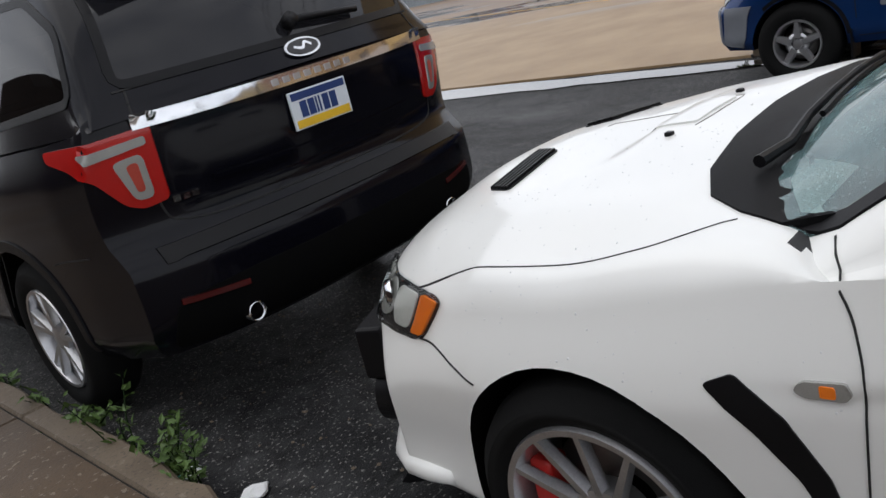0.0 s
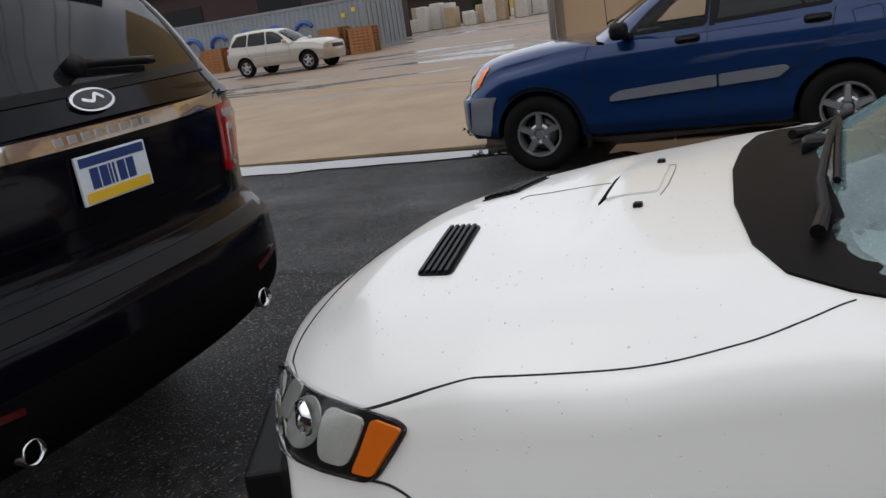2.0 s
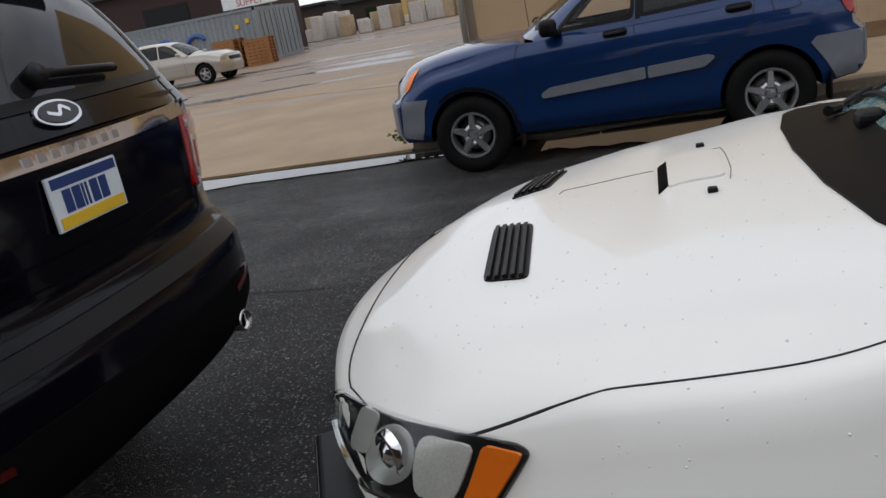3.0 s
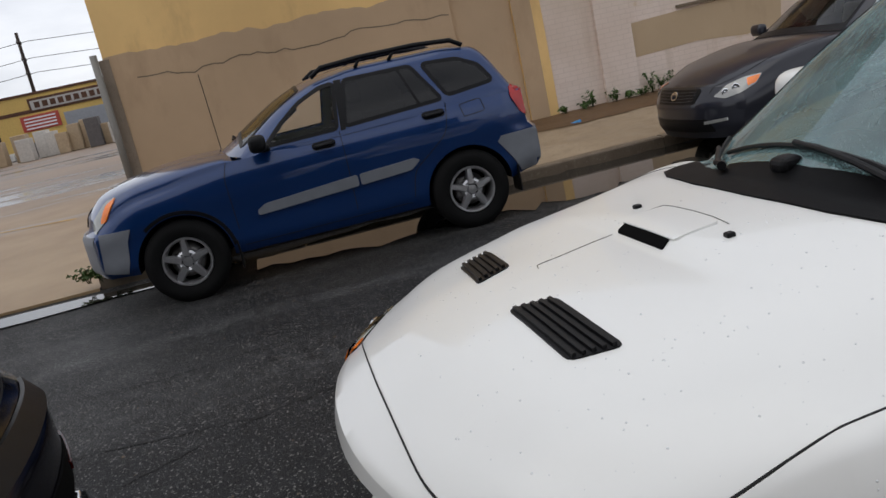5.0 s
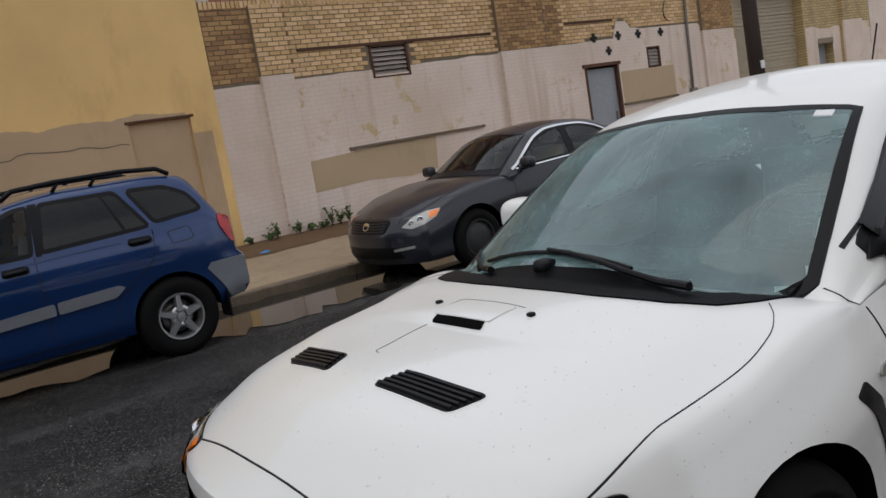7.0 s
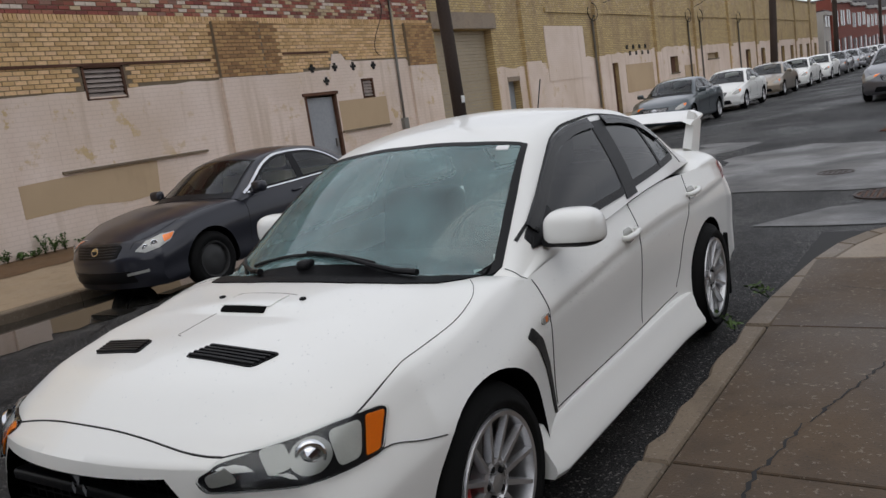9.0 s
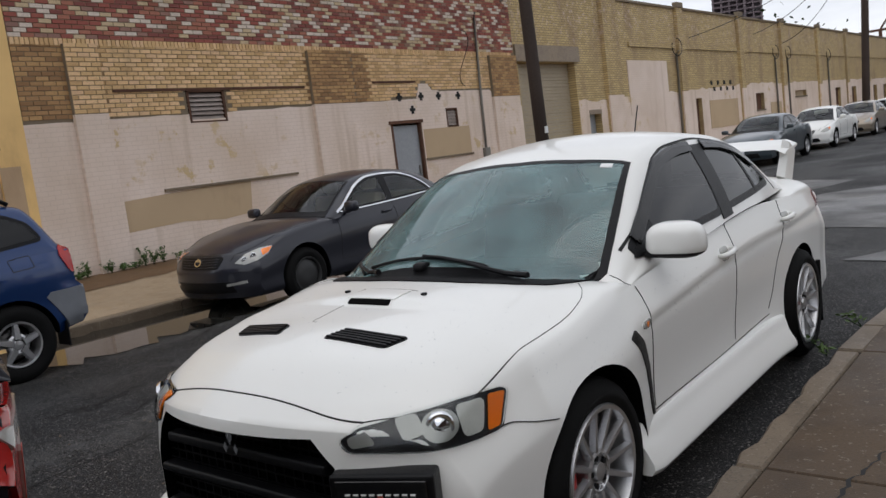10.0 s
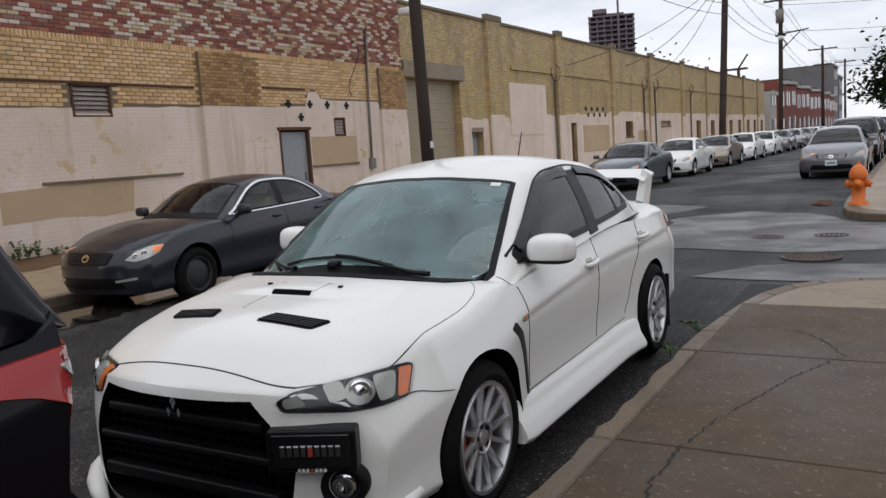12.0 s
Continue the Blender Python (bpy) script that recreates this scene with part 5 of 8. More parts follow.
# ---- the blue compact sport utility across the street ----
def blue_suv():
    c = dict(
        ends=(-0.86, 3.30),
        w=[(-0.86, 0.76), (-0.35, 0.82), (0, 0.835), (0.5, 0.81), (2, 0.81), (2.49, 0.835), (2.9, 0.82), (3.30, 0.76)],
        zb=[(-0.86, 0.34), (0.4, 0.30), (2.1, 0.29), (3.30, 0.40)],
        zs=[(-0.86, 0.78), (-0.5, 0.90), (0, 0.98), (0.5, 1.05), (2, 1.09), (3.30, 1.10)],
        zc=[(-0.86, 0.86), (-0.7, 1.0), (-0.4, 1.07), (0.2, 1.13), (0.5, 1.12), (0.7, 0.85), (2.9, 0.85), (3.05, 1.0), (3.30, 1.12)],
        p=[(-0.86, 3.0), (3.30, 3.2)],
        inset=[(0, 0.05), (0.14, 0.012), (0.4, 0.014), (0.68, 0.0), (0.84, 0.008), (1, 0.05)],
        nose=(0.26, 2.6, 0.6, [(0.3, 0.08), (0.45, 0.0), (0.68, 0.0), (0.74, 0.06), (1.0, 0.12)]),
        tail=(0.16, 2.6, 0.5, [(0.4, 0.06), (0.5, 0.0), (0.74, 0.0), (0.8, 0.06), (1.1, 0.08)]),
        arches=[(0.0, 0.39, 0.345), (2.49, 0.39, 0.345)],
        tub=(0.6, 2.95, 0.715), glass_over=1.05,
        house=dict(ends=(0.42, 3.20), wb=[(0.42, 0.755), (1.2, 0.775), (2.4, 0.775), (3.20, 0.73)], zb=[(0.42, 1.03), (2, 1.07), (3.20, 1.08)],
                   zc=[(0.42, 1.10), (1.12, 1.50), (1.40, 1.585), (1.8, 1.625), (2.5, 1.62), (2.85, 1.57), (3.20, 1.12)],
                   crown=[(0.42, 0.03), (1.5, 0.045), (3.20, 0.03)], lean=0.36, round=0.08, belly=0.01, bow=(0.22, 0.14)),
    )
    first = rounded([(0.86, 1.115), (1.02, 1.26), (1.20, 1.39), (1.40, 1.475), (1.52, 1.49), (1.46, 1.125)], 0.03)
    second = rounded([(1.54, 1.13), (1.62, 1.495), (2.20, 1.49), (2.395, 1.17)], 0.03)
    third = rounded([(2.46, 1.19), (2.31, 1.485), (2.62, 1.47), (2.80, 1.38), (2.89, 1.23)], 0.04)
    c["windows"] = [("top", rounded([(-0.60, 0.66), (0.60, 0.66), (0.52, 1.22), (-0.52, 1.22)], 0.05), GLASS, "windscreen")]
    for v in ("left", "right"):
        c["windows"] += [(v, first, LENS, "front_door_window"), (v, second, TINTED, "rear_door_window"), (v, third, TINTED, "quarter_window")]
    root, skin = car_shell("blue_compact_suv", c, BLUE)
    tagged(root, "blue compact sport utility with grey cladding and roof rails", "car")
    P = skin.patch
    for s, view, cv, tv in ((1, "left", "corner_left", "tail_left"), (-1, "right", "corner_right", "tail_right")):
        h = 1 if s > 0 else -1
        P("front_bumper", [(-0.66, 0.40), (-0.48, 0.36), (-0.44, 0.45), (-0.41, 0.62), (-0.36, 0.715), (-0.62, 0.715)], view, SILVERTRIM, root, off=0.010, step=0.05, label="grey front bumper corner")
        P("rear_bumper", [(3.18, 0.42), (2.98, 0.40), (2.90, 0.55), (2.80, 0.70), (2.84, 0.745), (3.18, 0.745)], view, SILVERTRIM, root, off=0.012, step=0.05, label="grey rear bumper corner")
        P("door_moulding", rounded([(0.655, 0.575), (0.655, 0.62), (0.73, 0.66), (1.53, 0.712), (1.53, 0.615)], 0.02), view, SILVERTRIM, root, off=0.022, step=0.05, skirt=0.03, label="grey door moulding")
        P("door_moulding", rounded([(1.55, 0.615), (1.55, 0.712), (2.04, 0.735), (2.09, 0.71), (2.0, 0.64)], 0.02), view, SILVERTRIM, root, off=0.022, step=0.05, skirt=0.03, label="grey door moulding")
        P("head_lamp", rounded([(h * a, b) for a, b in ((-0.02, 0.76), (0.05, 0.72), (0.12, 0.80), (0.19, 0.95), (0.18, 0.985), (0.10, 0.96), (0.02, 0.86))], 0.02), cv, PALELENS, root, off=0.008, step=0.03, label="cream headlamp")
        P("turn_lamp", rounded([(h * a, b) for a, b in ((0.095, 0.80), (0.13, 0.80), (0.20, 0.95), (0.19, 0.98), (0.125, 0.93))], 0.015), cv, AMBER, root, off=0.011, step=0.03, label="amber turn lamp")
        P("tail_lamp", rounded([(3.17, 0.84), (3.07, 0.90), (3.00, 1.05), (3.02, 1.15), (3.12, 1.15), (3.2, 0.95)], 0.03), view, REDLENS, root, off=0.012, step=0.03, label="red tail lamp")
        P("tail_lamp", [(s * 0.58, 0.88), (s * 0.72, 0.88), (s * 0.70, 1.12), (s * 0.60, 1.12)], "rear", REDLENS, root, off=0.01, step=0.03)
        lines(skin, root, view, [[(0.50, 1.06), (0.46, 0.9), (0.47, 0.5)], [(1.475, 1.10), (1.47, 0.42)], [(2.42, 1.13), (2.36, 0.9), (2.2, 0.75), (2.03, 0.6), (1.98, 0.40)], [(0.48, 0.36), (1.95, 0.36)],
                                 [(2.55, 0.98), (2.53, 1.08), (2.72, 1.10), (2.74, 1.0), (2.55, 0.98)]], 0.006)
        P("window_pillar", [(1.49, 1.10), (1.535, 1.51), (1.60, 1.51), (1.535, 1.10)], view, TRIM, root, off=0.006)
        P("window_divider", stroke([(2.20, 1.16), (2.09, 1.49)], 0.022), view, TRIM, root, off=0.006, step=0.03)
        P("arch_trim", stroke([(0.415 * math.cos(a), 0.345 + 0.415 * math.sin(a)) for a in np.linspace(0.1, math.pi - 0.9, 20)], 0.03), view, TRIM, root, off=0.006, step=0.03)
        for y, z in ((1.32, 1.015), (2.29, 1.055)):
            q = skin.lay((y, z), view, 0)
            add("door_handle", tube([(q.x, y - 0.09, z), (q.x + s * 0.035, y - 0.06, z), (q.x + s * 0.04, y + 0.05, z + 0.005), (q.x, y + 0.09, z + 0.005)], [0.014, 0.018, 0.018, 0.014], 8), TRIM, root, "black door handle", True)
            P("handle_cup", rounded([(y - 0.10, z - 0.03), (y + 0.10, z - 0.03), (y + 0.10, z + 0.035), (y - 0.10, z + 0.035)], 0.03), view, TRIM, root, off=0.003)
        add("door_mirror", joined(soft_box((min(s * 0.80, s * 1.0), 0.72, 1.085), (max(s * 0.80, s * 1.0), 0.86, 1.225), 0.045), soft_box((min(s * 0.72, s * 0.84), 0.80, 1.07), (max(s * 0.72, s * 0.84), 0.88, 1.13), 0.02)), TRIM, root, "black door mirror", True)
        rail = [(s * 0.56, 1.36, 1.575), (s * 0.555, 1.46, 1.64), (s * 0.55, 1.8, 1.66), (s * 0.55, 2.3, 1.66), (s * 0.55, 2.62, 1.635), (s * 0.555, 2.72, 1.575)]
        add("roof_rail", joined(tube(rail, 0.021, 8), tube([(s * 0.55, 1.75, 1.58), (s * 0.55, 1.82, 1.66)], 0.015, 8), tube([(s * 0.55, 2.05, 1.58), (s * 0.55, 2.12, 1.66)], 0.015, 8)), TRIM, root, "", True)
        add("mud_flap", soft_box((min(s * 0.6, s * 0.82), 0.42, 0.18), (max(s * 0.6, s * 0.82), 0.435, 0.42), 0.004), TRIM, root)
        add("mud_flap", soft_box((min(s * 0.6, s * 0.82), 2.93, 0.22), (max(s * 0.6, s * 0.82), 2.945, 0.46), 0.004), TRIM, root)
        for y in (0, 2.49):
            wheel(root, (s * 0.72, y, 0.345), s, 0.35, 0.205, 0.22, 5, "five", "scuffed silver five-spoke rim")
    P("grille", rounded([(-0.35, 0.76), (0.35, 0.76), (0.38, 0.90), (-0.38, 0.90)], 0.03), "front", TRIM, root, off=0.008)
    P("front_bumper_face", [(-0.72, 0.40), (0.72, 0.40), (0.72, 0.70), (-0.72, 0.70)], "front", SILVERTRIM, root, off=0.010, step=0.05, label="grey front bumper")
    P("rear_bumper_face", [(-0.70, 0.42), (0.70, 0.42), (0.70, 0.74), (-0.70, 0.74)], "rear", SILVERTRIM, root, off=0.010, step=0.05, label="grey rear bumper")
    add("aerial", tube([(-0.66, 0.42, 1.10), (-0.66, 0.40, 1.85)], 0.004, 6), TRIM, root)
    blade = [skin.lay((-0.35 + 0.6 * t, 0.60), "top", 0.02) for t in np.linspace(0, 1, 8)]
    add("wiper", tube(blade, 0.01, 6), TRIM, root)
    for x in (0.36, -0.36):
        seat(root, x, 1.32, 0.62)
    add("rear_bench", joined(soft_box((-0.6, 1.9, 0.6), (0.6, 2.35, 0.8), 0.05), soft_box((-0.6, 2.3, 0.7), (0.6, 2.45, 1.25), 0.05)), SEATCLOTH, root, "", True)
    add("dashboard", soft_box((-0.66, 0.66, 0.85), (0.66, 0.98, 1.09), 0.06), CABIN, root, "", True)
    return root


blue_suv().matrix_basis = pose(-6.0, -1.734, -0.076)


# ---- saloons: the charcoal one across the street and those farther off ----
def saloon(name, paint, label, dress="far", scale=(1, 1, 1)):
    c = dict(
        ends=(-0.93, 3.86),
        w=[(-0.93, 0.82), (-0.3, 0.885), (0, 0.90), (0.6, 0.885), (2.2, 0.885), (2.78, 0.905), (3.3, 0.885), (3.86, 0.82)],
        zb=[(-0.93, 0.20), (0.5, 0.22), (2.3, 0.22), (3.86, 0.28)],
        zs=[(-0.93, 0.62), (-0.5, 0.74), (0, 0.82), (0.6, 0.90), (1.6, 0.95), (2.6, 0.985), (3.3, 0.97), (3.86, 0.86)],
        zc=[(-0.93, 0.71), (-0.75, 0.80), (-0.3, 0.90), (0.25, 0.985), (0.5, 0.97), (0.7, 0.74), (2.6, 0.74), (2.85, 1.0), (3.1, 1.06), (3.5, 1.06), (3.86, 0.98)],
        p=[(-0.93, 2.6), (3.86, 2.9)],
        inset=[(0, 0.06), (0.12, 0.012), (0.35, 0.016), (0.65, 0.0), (0.8, 0.006), (1, 0.05)],
        nose=(0.36, 2.5, 0.65, [(0.2, 0.06), (0.35, 0.0), (0.5, 0.0), (0.62, 0.04), (0.8, 0.14)]),
        tail=(0.26, 2.4, 0.6, [(0.2, 0.06), (0.5, 0.0), (0.8, 0.03), (1.05, 0.09)]),
        arches=[(0.0, 0.372, 0.335), (2.776, 0.372, 0.335)],
        tub=(0.5, 2.7, 0.775), glass_over=0.97,
        house=dict(ends=(0.25, 3.25), wb=[(0.25, 0.80), (0.8, 0.83), (2.2, 0.83), (3.25, 0.74)], zb=[(0.25, 0.89), (1, 0.92), (2.2, 0.965), (3.25, 1.0)],
                   zc=[(0.25, 0.96), (0.42, 1.03), (1.12, 1.375), (1.4, 1.435), (1.8, 1.462), (2.25, 1.43), (2.55, 1.36), (3.25, 1.05)],
                   crown=[(0.25, 0.03), (1.5, 0.05), (3.25, 0.03)], lean=0.52, round=0.08, belly=0.012, bow=(0.30, 0.25)),
    )
    first = rounded([(0.78, 0.995), (1.0, 1.13), (1.25, 1.27), (1.50, 1.335), (1.66, 1.345), (1.64, 1.02)], 0.03)
    second = rounded([(1.73, 1.025), (1.76, 1.345), (2.0, 1.335), (2.25, 1.275), (2.46, 1.16), (2.56, 1.06)], 0.03)
    screen = [(-0.66, 0.62), (-0.5, 0.52), (-0.25, 0.445), (0, 0.43), (0.25, 0.445), (0.5, 0.52), (0.66, 0.62), (0.54, 1.17), (0.3, 1.125), (0, 1.11), (-0.3, 1.125), (-0.54, 1.17)]
    back = [(-0.48, 2.56), (0, 2.60), (0.48, 2.56), (0.56, 2.95), (0, 3.05), (-0.56, 2.95)]
    c["windows"] = [("top", screen, GLASS, "windscreen"), ("top", back, GLASS, "rear_window")]
    for v in ("left", "right"):
        c["windows"] += [(v, first, GLASS, "door_window"), (v, second, GLASS, "door_window")]
    root, skin = car_shell(name, c, paint)
    tagged(root, label, "car")
    P = skin.patch
    near = dress == "near"
    for s, view, cv in ((1, "left", "corner_left"), (-1, "right", "corner_right")):
        h = 1 if s > 0 else -1
        lamp = rounded([(h * a, b) for a, b in ((-0.17, 0.60), (-0.05, 0.575), (0.10, 0.61), (0.22, 0.665), (0.27, 0.745), (0.12, 0.735), (-0.04, 0.69))], 0.015)
        P("headlamp", lamp, cv, PALELENS, root, off=0.006, step=0.03, label="clear headlamp")
        P("turn_lens", rounded([(h * a, b) for a, b in ((0.14, 0.72), (0.262, 0.738), (0.215, 0.672), (0.15, 0.655))], 0.012), cv, AMBER, root, off=0.009, step=0.03, label="amber turn lens")
        if near:
            for a, b, r in ((-0.05, 0.632, 0.035), (0.05, 0.662, 0.038)):
                q = skin.lay((h * a, b), cv, 0.004)
                add("lamp_bowl", place(lathe([(0.0, r), (0.008, r * 0.9), (0.0, r * 0.6), (0.012, 0.0)], 20), Matrix.Translation(q) @ Matrix.Rotation(-0.785 * s - (0 if s > 0 else math.pi), 4, "Z")), CHROME, root, "", True)
            P("window_bright_trim", stroke(smooth_line([(0.70, 0.97), (0.80, 1.02), (1.0, 1.155), (1.25, 1.295), (1.50, 1.362), (1.76, 1.372), (2.0, 1.36), (2.25, 1.30), (2.50, 1.17), (2.62, 1.06)]), 0.022), view, CHROME, root, off=0.010, step=0.03, label="chrome window trim")
            P("window_bright_trim", stroke(smooth_line([(0.75, 0.972), (1.64, 1.0), (2.62, 1.045)]), 0.014), view, CHROME, root, off=0.010, step=0.03, label="chrome window trim")
            P("lower_lamp", stroke([(s * 0.45, 0.36), (s * 0.68, 0.385)], 0.03), "front", PALELENS, root, off=0.006, step=0.03)
        P("door_pillar_trim", [(1.64, 1.0), (1.665, 1.36), (1.76, 1.36), (1.735, 1.005)], view, TRIM, root, off=0.006)
        lines(skin, root, view, [[(0.60, 0.93), (0.62, 0.8), (0.60, 0.42)], [(1.68, 0.99), (1.70, 0.8), (1.66, 0.40)], [(2.62, 1.0), (2.56, 0.8), (2.40, 0.62), (2.32, 0.42)], [(0.60, 0.40), (2.32, 0.38)]], 0.006)
        lines(skin, root, "top", [[(s * 0.50, -0.80), (s * 0.66, -0.55), (s * 0.76, -0.1), (s * 0.79, 0.25), (s * 0.76, 0.42)]], 0.004)
        add("door_mirror", joined(soft_box((min(s * 0.86, s * 1.06), 0.72, 0.97), (max(s * 0.86, s * 1.06), 0.84, 1.10), 0.045), soft_box((min(s * 0.80, s * 0.90), 0.76, 0.95), (max(s * 0.80, s * 0.90), 0.84, 1.0), 0.02)), paint, root, "", True)
        for y, z in ((1.52, 0.885), (2.42, 0.92)):
            q = skin.lay((y, z), view, 0)
            add("door_handle", tube([(q.x, y - 0.085, z), (q.x + s * 0.035, y - 0.06, z), (q.x + s * 0.035, y + 0.06, z + 0.005), (q.x, y + 0.085, z + 0.005)], 0.014, 8), paint, root, "", True)
        P("tail_lamp", rounded([(s * 0.40, 0.78), (s * 0.80, 0.80), (s * 0.80, 0.95), (s * 0.42, 0.92)], 0.02), "rear", REDLENS, root)
        for y in (0, 2.776):
            wheel(root, (s * 0.785, y, 0.325), s, 0.325, 0.21, 0.21, 5, "cover" if near else "five", "", rim_material=COVER if near else ALLOY, brake=False)
    P("grille", rounded([(-0.40, 0.66), (-0.34, 0.55), (0.34, 0.55), (0.40, 0.66), (0.38, 0.685), (-0.38, 0.685)], 0.02), "front", TRIM, root, off=0.006, step=0.04, label="dark slatted grille")
    for k in range(4):
        P("grille_slat", stroke([(-0.35 + 0.01 * (3 - k), 0.573 + 0.028 * k), (0, 0.568 + 0.028 * k), (0.35 - 0.01 * (3 - k), 0.573 + 0.028 * k)], 0.008), "front", ALLOY if not near else paint, root, off=0.012, step=0.04)
    P("lower_intake", rounded([(-0.55, 0.27), (0.55, 0.27), (0.50, 0.40), (-0.50, 0.40)], 0.03), "front", TRIM, root, off=0.005, step=0.05)
    oval = [(0.062 * math.cos(a), 0.625 + 0.042 * math.sin(a)) for a in np.linspace(0, 2 * math.pi, 22)[:-1]]
    P("badge", oval, "front", CHROME, root, off=0.014, step=0.03, label="plain oval badge", holes=[[(a * 0.72, 0.625 + (b - 0.625) * 0.72) for a, b in oval]])
    P("badge_mark", stroke([(-0.04, 0.64), (0, 0.645), (0.04, 0.64)], 0.012), "front", CHROME, root, off=0.014, step=0.02)
    if not near:
        q = skin.lay((0, 0.44), "front", 0.012)
        plate_bars(root, Matrix.Translation((0, q.y - 0.01, 0.45)), colours=False)
    P("cowl_panel", [(-0.72, 0.50), (-0.5, 0.40), (-0.25, 0.335), (0, 0.32), (0.25, 0.335), (0.5, 0.40), (0.72, 0.50), (0.68, 0.63), (0.5, 0.53), (0.25, 0.455), (0, 0.44), (-0.25, 0.455), (-0.5, 0.53), (-0.68, 0.63)], "top", TRIM, root, off=0.005)
    for x in (0.38, -0.38):
        seat(root, x, 1.35, 0.52, BEIGE if near else None)
    add("rear_bench", joined(soft_box((-0.65, 2.05, 0.5), (0.65, 2.5, 0.7), 0.05), soft_box((-0.65, 2.45, 0.6), (0.65, 2.6, 1.08), 0.05)), BEIGE if near else SEATCLOTH, root, "", True)
    add("dashboard", soft_box((-0.72, 0.56, 0.74), (0.72, 0.95, 0.985), 0.06), CABIN, root, "", True)
    root.scale = scale
    return root


COVER = plain("dark wheel cover", (0.03, 0.03, 0.03), 0.5, 0.3)
BEIGE = plain("beige seat cloth", (0.34, 0.29, 0.22), 0.9, bump=0.2, size=500)
saloon("charcoal_saloon", GREY, "charcoal saloon with chrome window trim parked against traffic", "near").location = (-5.95, 4.09, -0.080)


# ---- ground, road, pavements ----
def ground_z(x, y):
    """Crown and fall of the road, and the yard that rises behind the far kerb."""
    if x > -6.8:
        return float(np.interp(x, [-6.8, -5.2, -2.5, -0.8, 1.2], [-0.085, -0.072, -0.012, 0.016, -0.008]))
    return float(np.interp(x, [-60, -10.9, -6.8], [0.88, 0.07, -0.055])) if x > -60 else 0.88


gx = [-900, -300, -120, -60, -45, -30, -20, -14, -10.9, -9, -7.5, -6.81, -6.79, -6, -5.2, -4, -2.5, -1, 0, 1.2, 3, 10, 40, 120, 300, 900]
gy = [-900, -300, -120, -60, -40, -25, -12, -4, 0, 4, 12, 25, 50, 90, 150, 300, 900]
gv = [(x, y, ground_z(x, y) - (0.03 if x < -6.8 else 0)) for y in gy for x in gx]
gf = [(j * len(gx) + i, j * len(gx) + i + 1, (j + 1) * len(gx) + i + 1, (j + 1) * len(gx) + i) for j in range(len(gy) - 1) for i in range(len(gx) - 1)]
ground = tagged(obj("ground", gv, gf, ASPHALT), "wet dark asphalt street with patches and cracks", "road", kind="structure")
lx = [-60, -45, -30, -22, -16, -13, -10.9, -9, -7.5, -6.85]
ly = [-80, -60, -45, -30, -20, -12, -8, -5, -2.85]
lv = [(x, y, ground_z(x, y)) for y in ly for x in lx]
lf = [(j * len(lx) + i, j * len(lx) + i + 1, (j + 1) * len(lx) + i + 1, (j + 1) * len(lx) + i) for j in range(len(ly) - 1) for i in range(len(lx) - 1)]
n = len(lv)
edge = [(len(ly) - 1) * 0 + j * len(lx) + len(lx) - 1 for j in range(len(ly))]
for k in edge:
    lv.append((lv[k][0], lv[k][1], lv[k][2] - 0.12))
lf += [(edge[j], edge[j + 1], n + j + 1, n + j)[::-1] for j in range(len(edge) - 1)]
yard = tagged(obj("yard_pavement", lv, lf, LOT), "wet tan and reddish yard with puddles behind the kerb", "yard", kind="structure")
YELLOWLINE = plain("worn yellow line", (0.52, 0.30, 0.05), 0.6, vary=0.3, size=60)
pts = [(-13.4 - 0.42 * (-4.4 - y), y) for y in np.linspace(-4.4, -30, 14)]
obj("yard_line", [(x + s * 0.05, y, ground_z(x + s * 0.05, y) + 0.006) for x, y in pts for s in (-1, 1)], [(2 * k, 2 * k + 1, 2 * k + 3, 2 * k + 2) for k in range(len(pts) - 1)], YELLOWLINE, yard, "worn yellow line")


def slab(name, poly, z, thick, material, parent, bevel=0.006):
    """A paving piece with a small bevel."""
    inner = grow(poly, -bevel)
    m = len(poly)
    v = [(*p, z - thick) for p in poly] + [(*p, z - bevel) for p in poly] + [(*p, z) for p in inner]
    f = [(k, (k + 1) % m, m + (k + 1) % m, m + k) for k in range(m)] + [(m + k, m + (k + 1) % m, 2 * m + (k + 1) % m, 2 * m + k) for k in range(m)] + [tuple(range(2 * m, 3 * m))]
    return obj(name, v, f, material, parent)


def crack(path, z, parent, width=0.006, seed=1):
    rng = random.Random(seed)
    pts = []
    for (ax, ay), (bx, by) in zip(path, path[1:]):
        m = max(2, int(math.hypot(bx - ax, by - ay) / 0.035))
        pts += [(ax + (bx - ax) * k / m + rng.uniform(-0.014, 0.014), ay + (by - ay) * k / m + rng.uniform(-0.014, 0.014)) for k in range(m)]
    v, f = [], []
    for k, (x, y) in enumerate(pts):
        w = width * rng.uniform(0.3, 1.0)
        zz = ground_z(x, y) + 0.004 if z is None else z
        v += [(x - w, y - w * 0.5, zz), (x + w, y + w * 0.5, zz)]
    f = [(2 * k, 2 * k + 1, 2 * k + 3, 2 * k + 2) for k in range(len(pts) - 1)]
    return obj("crack", v, f, SEAM, parent)


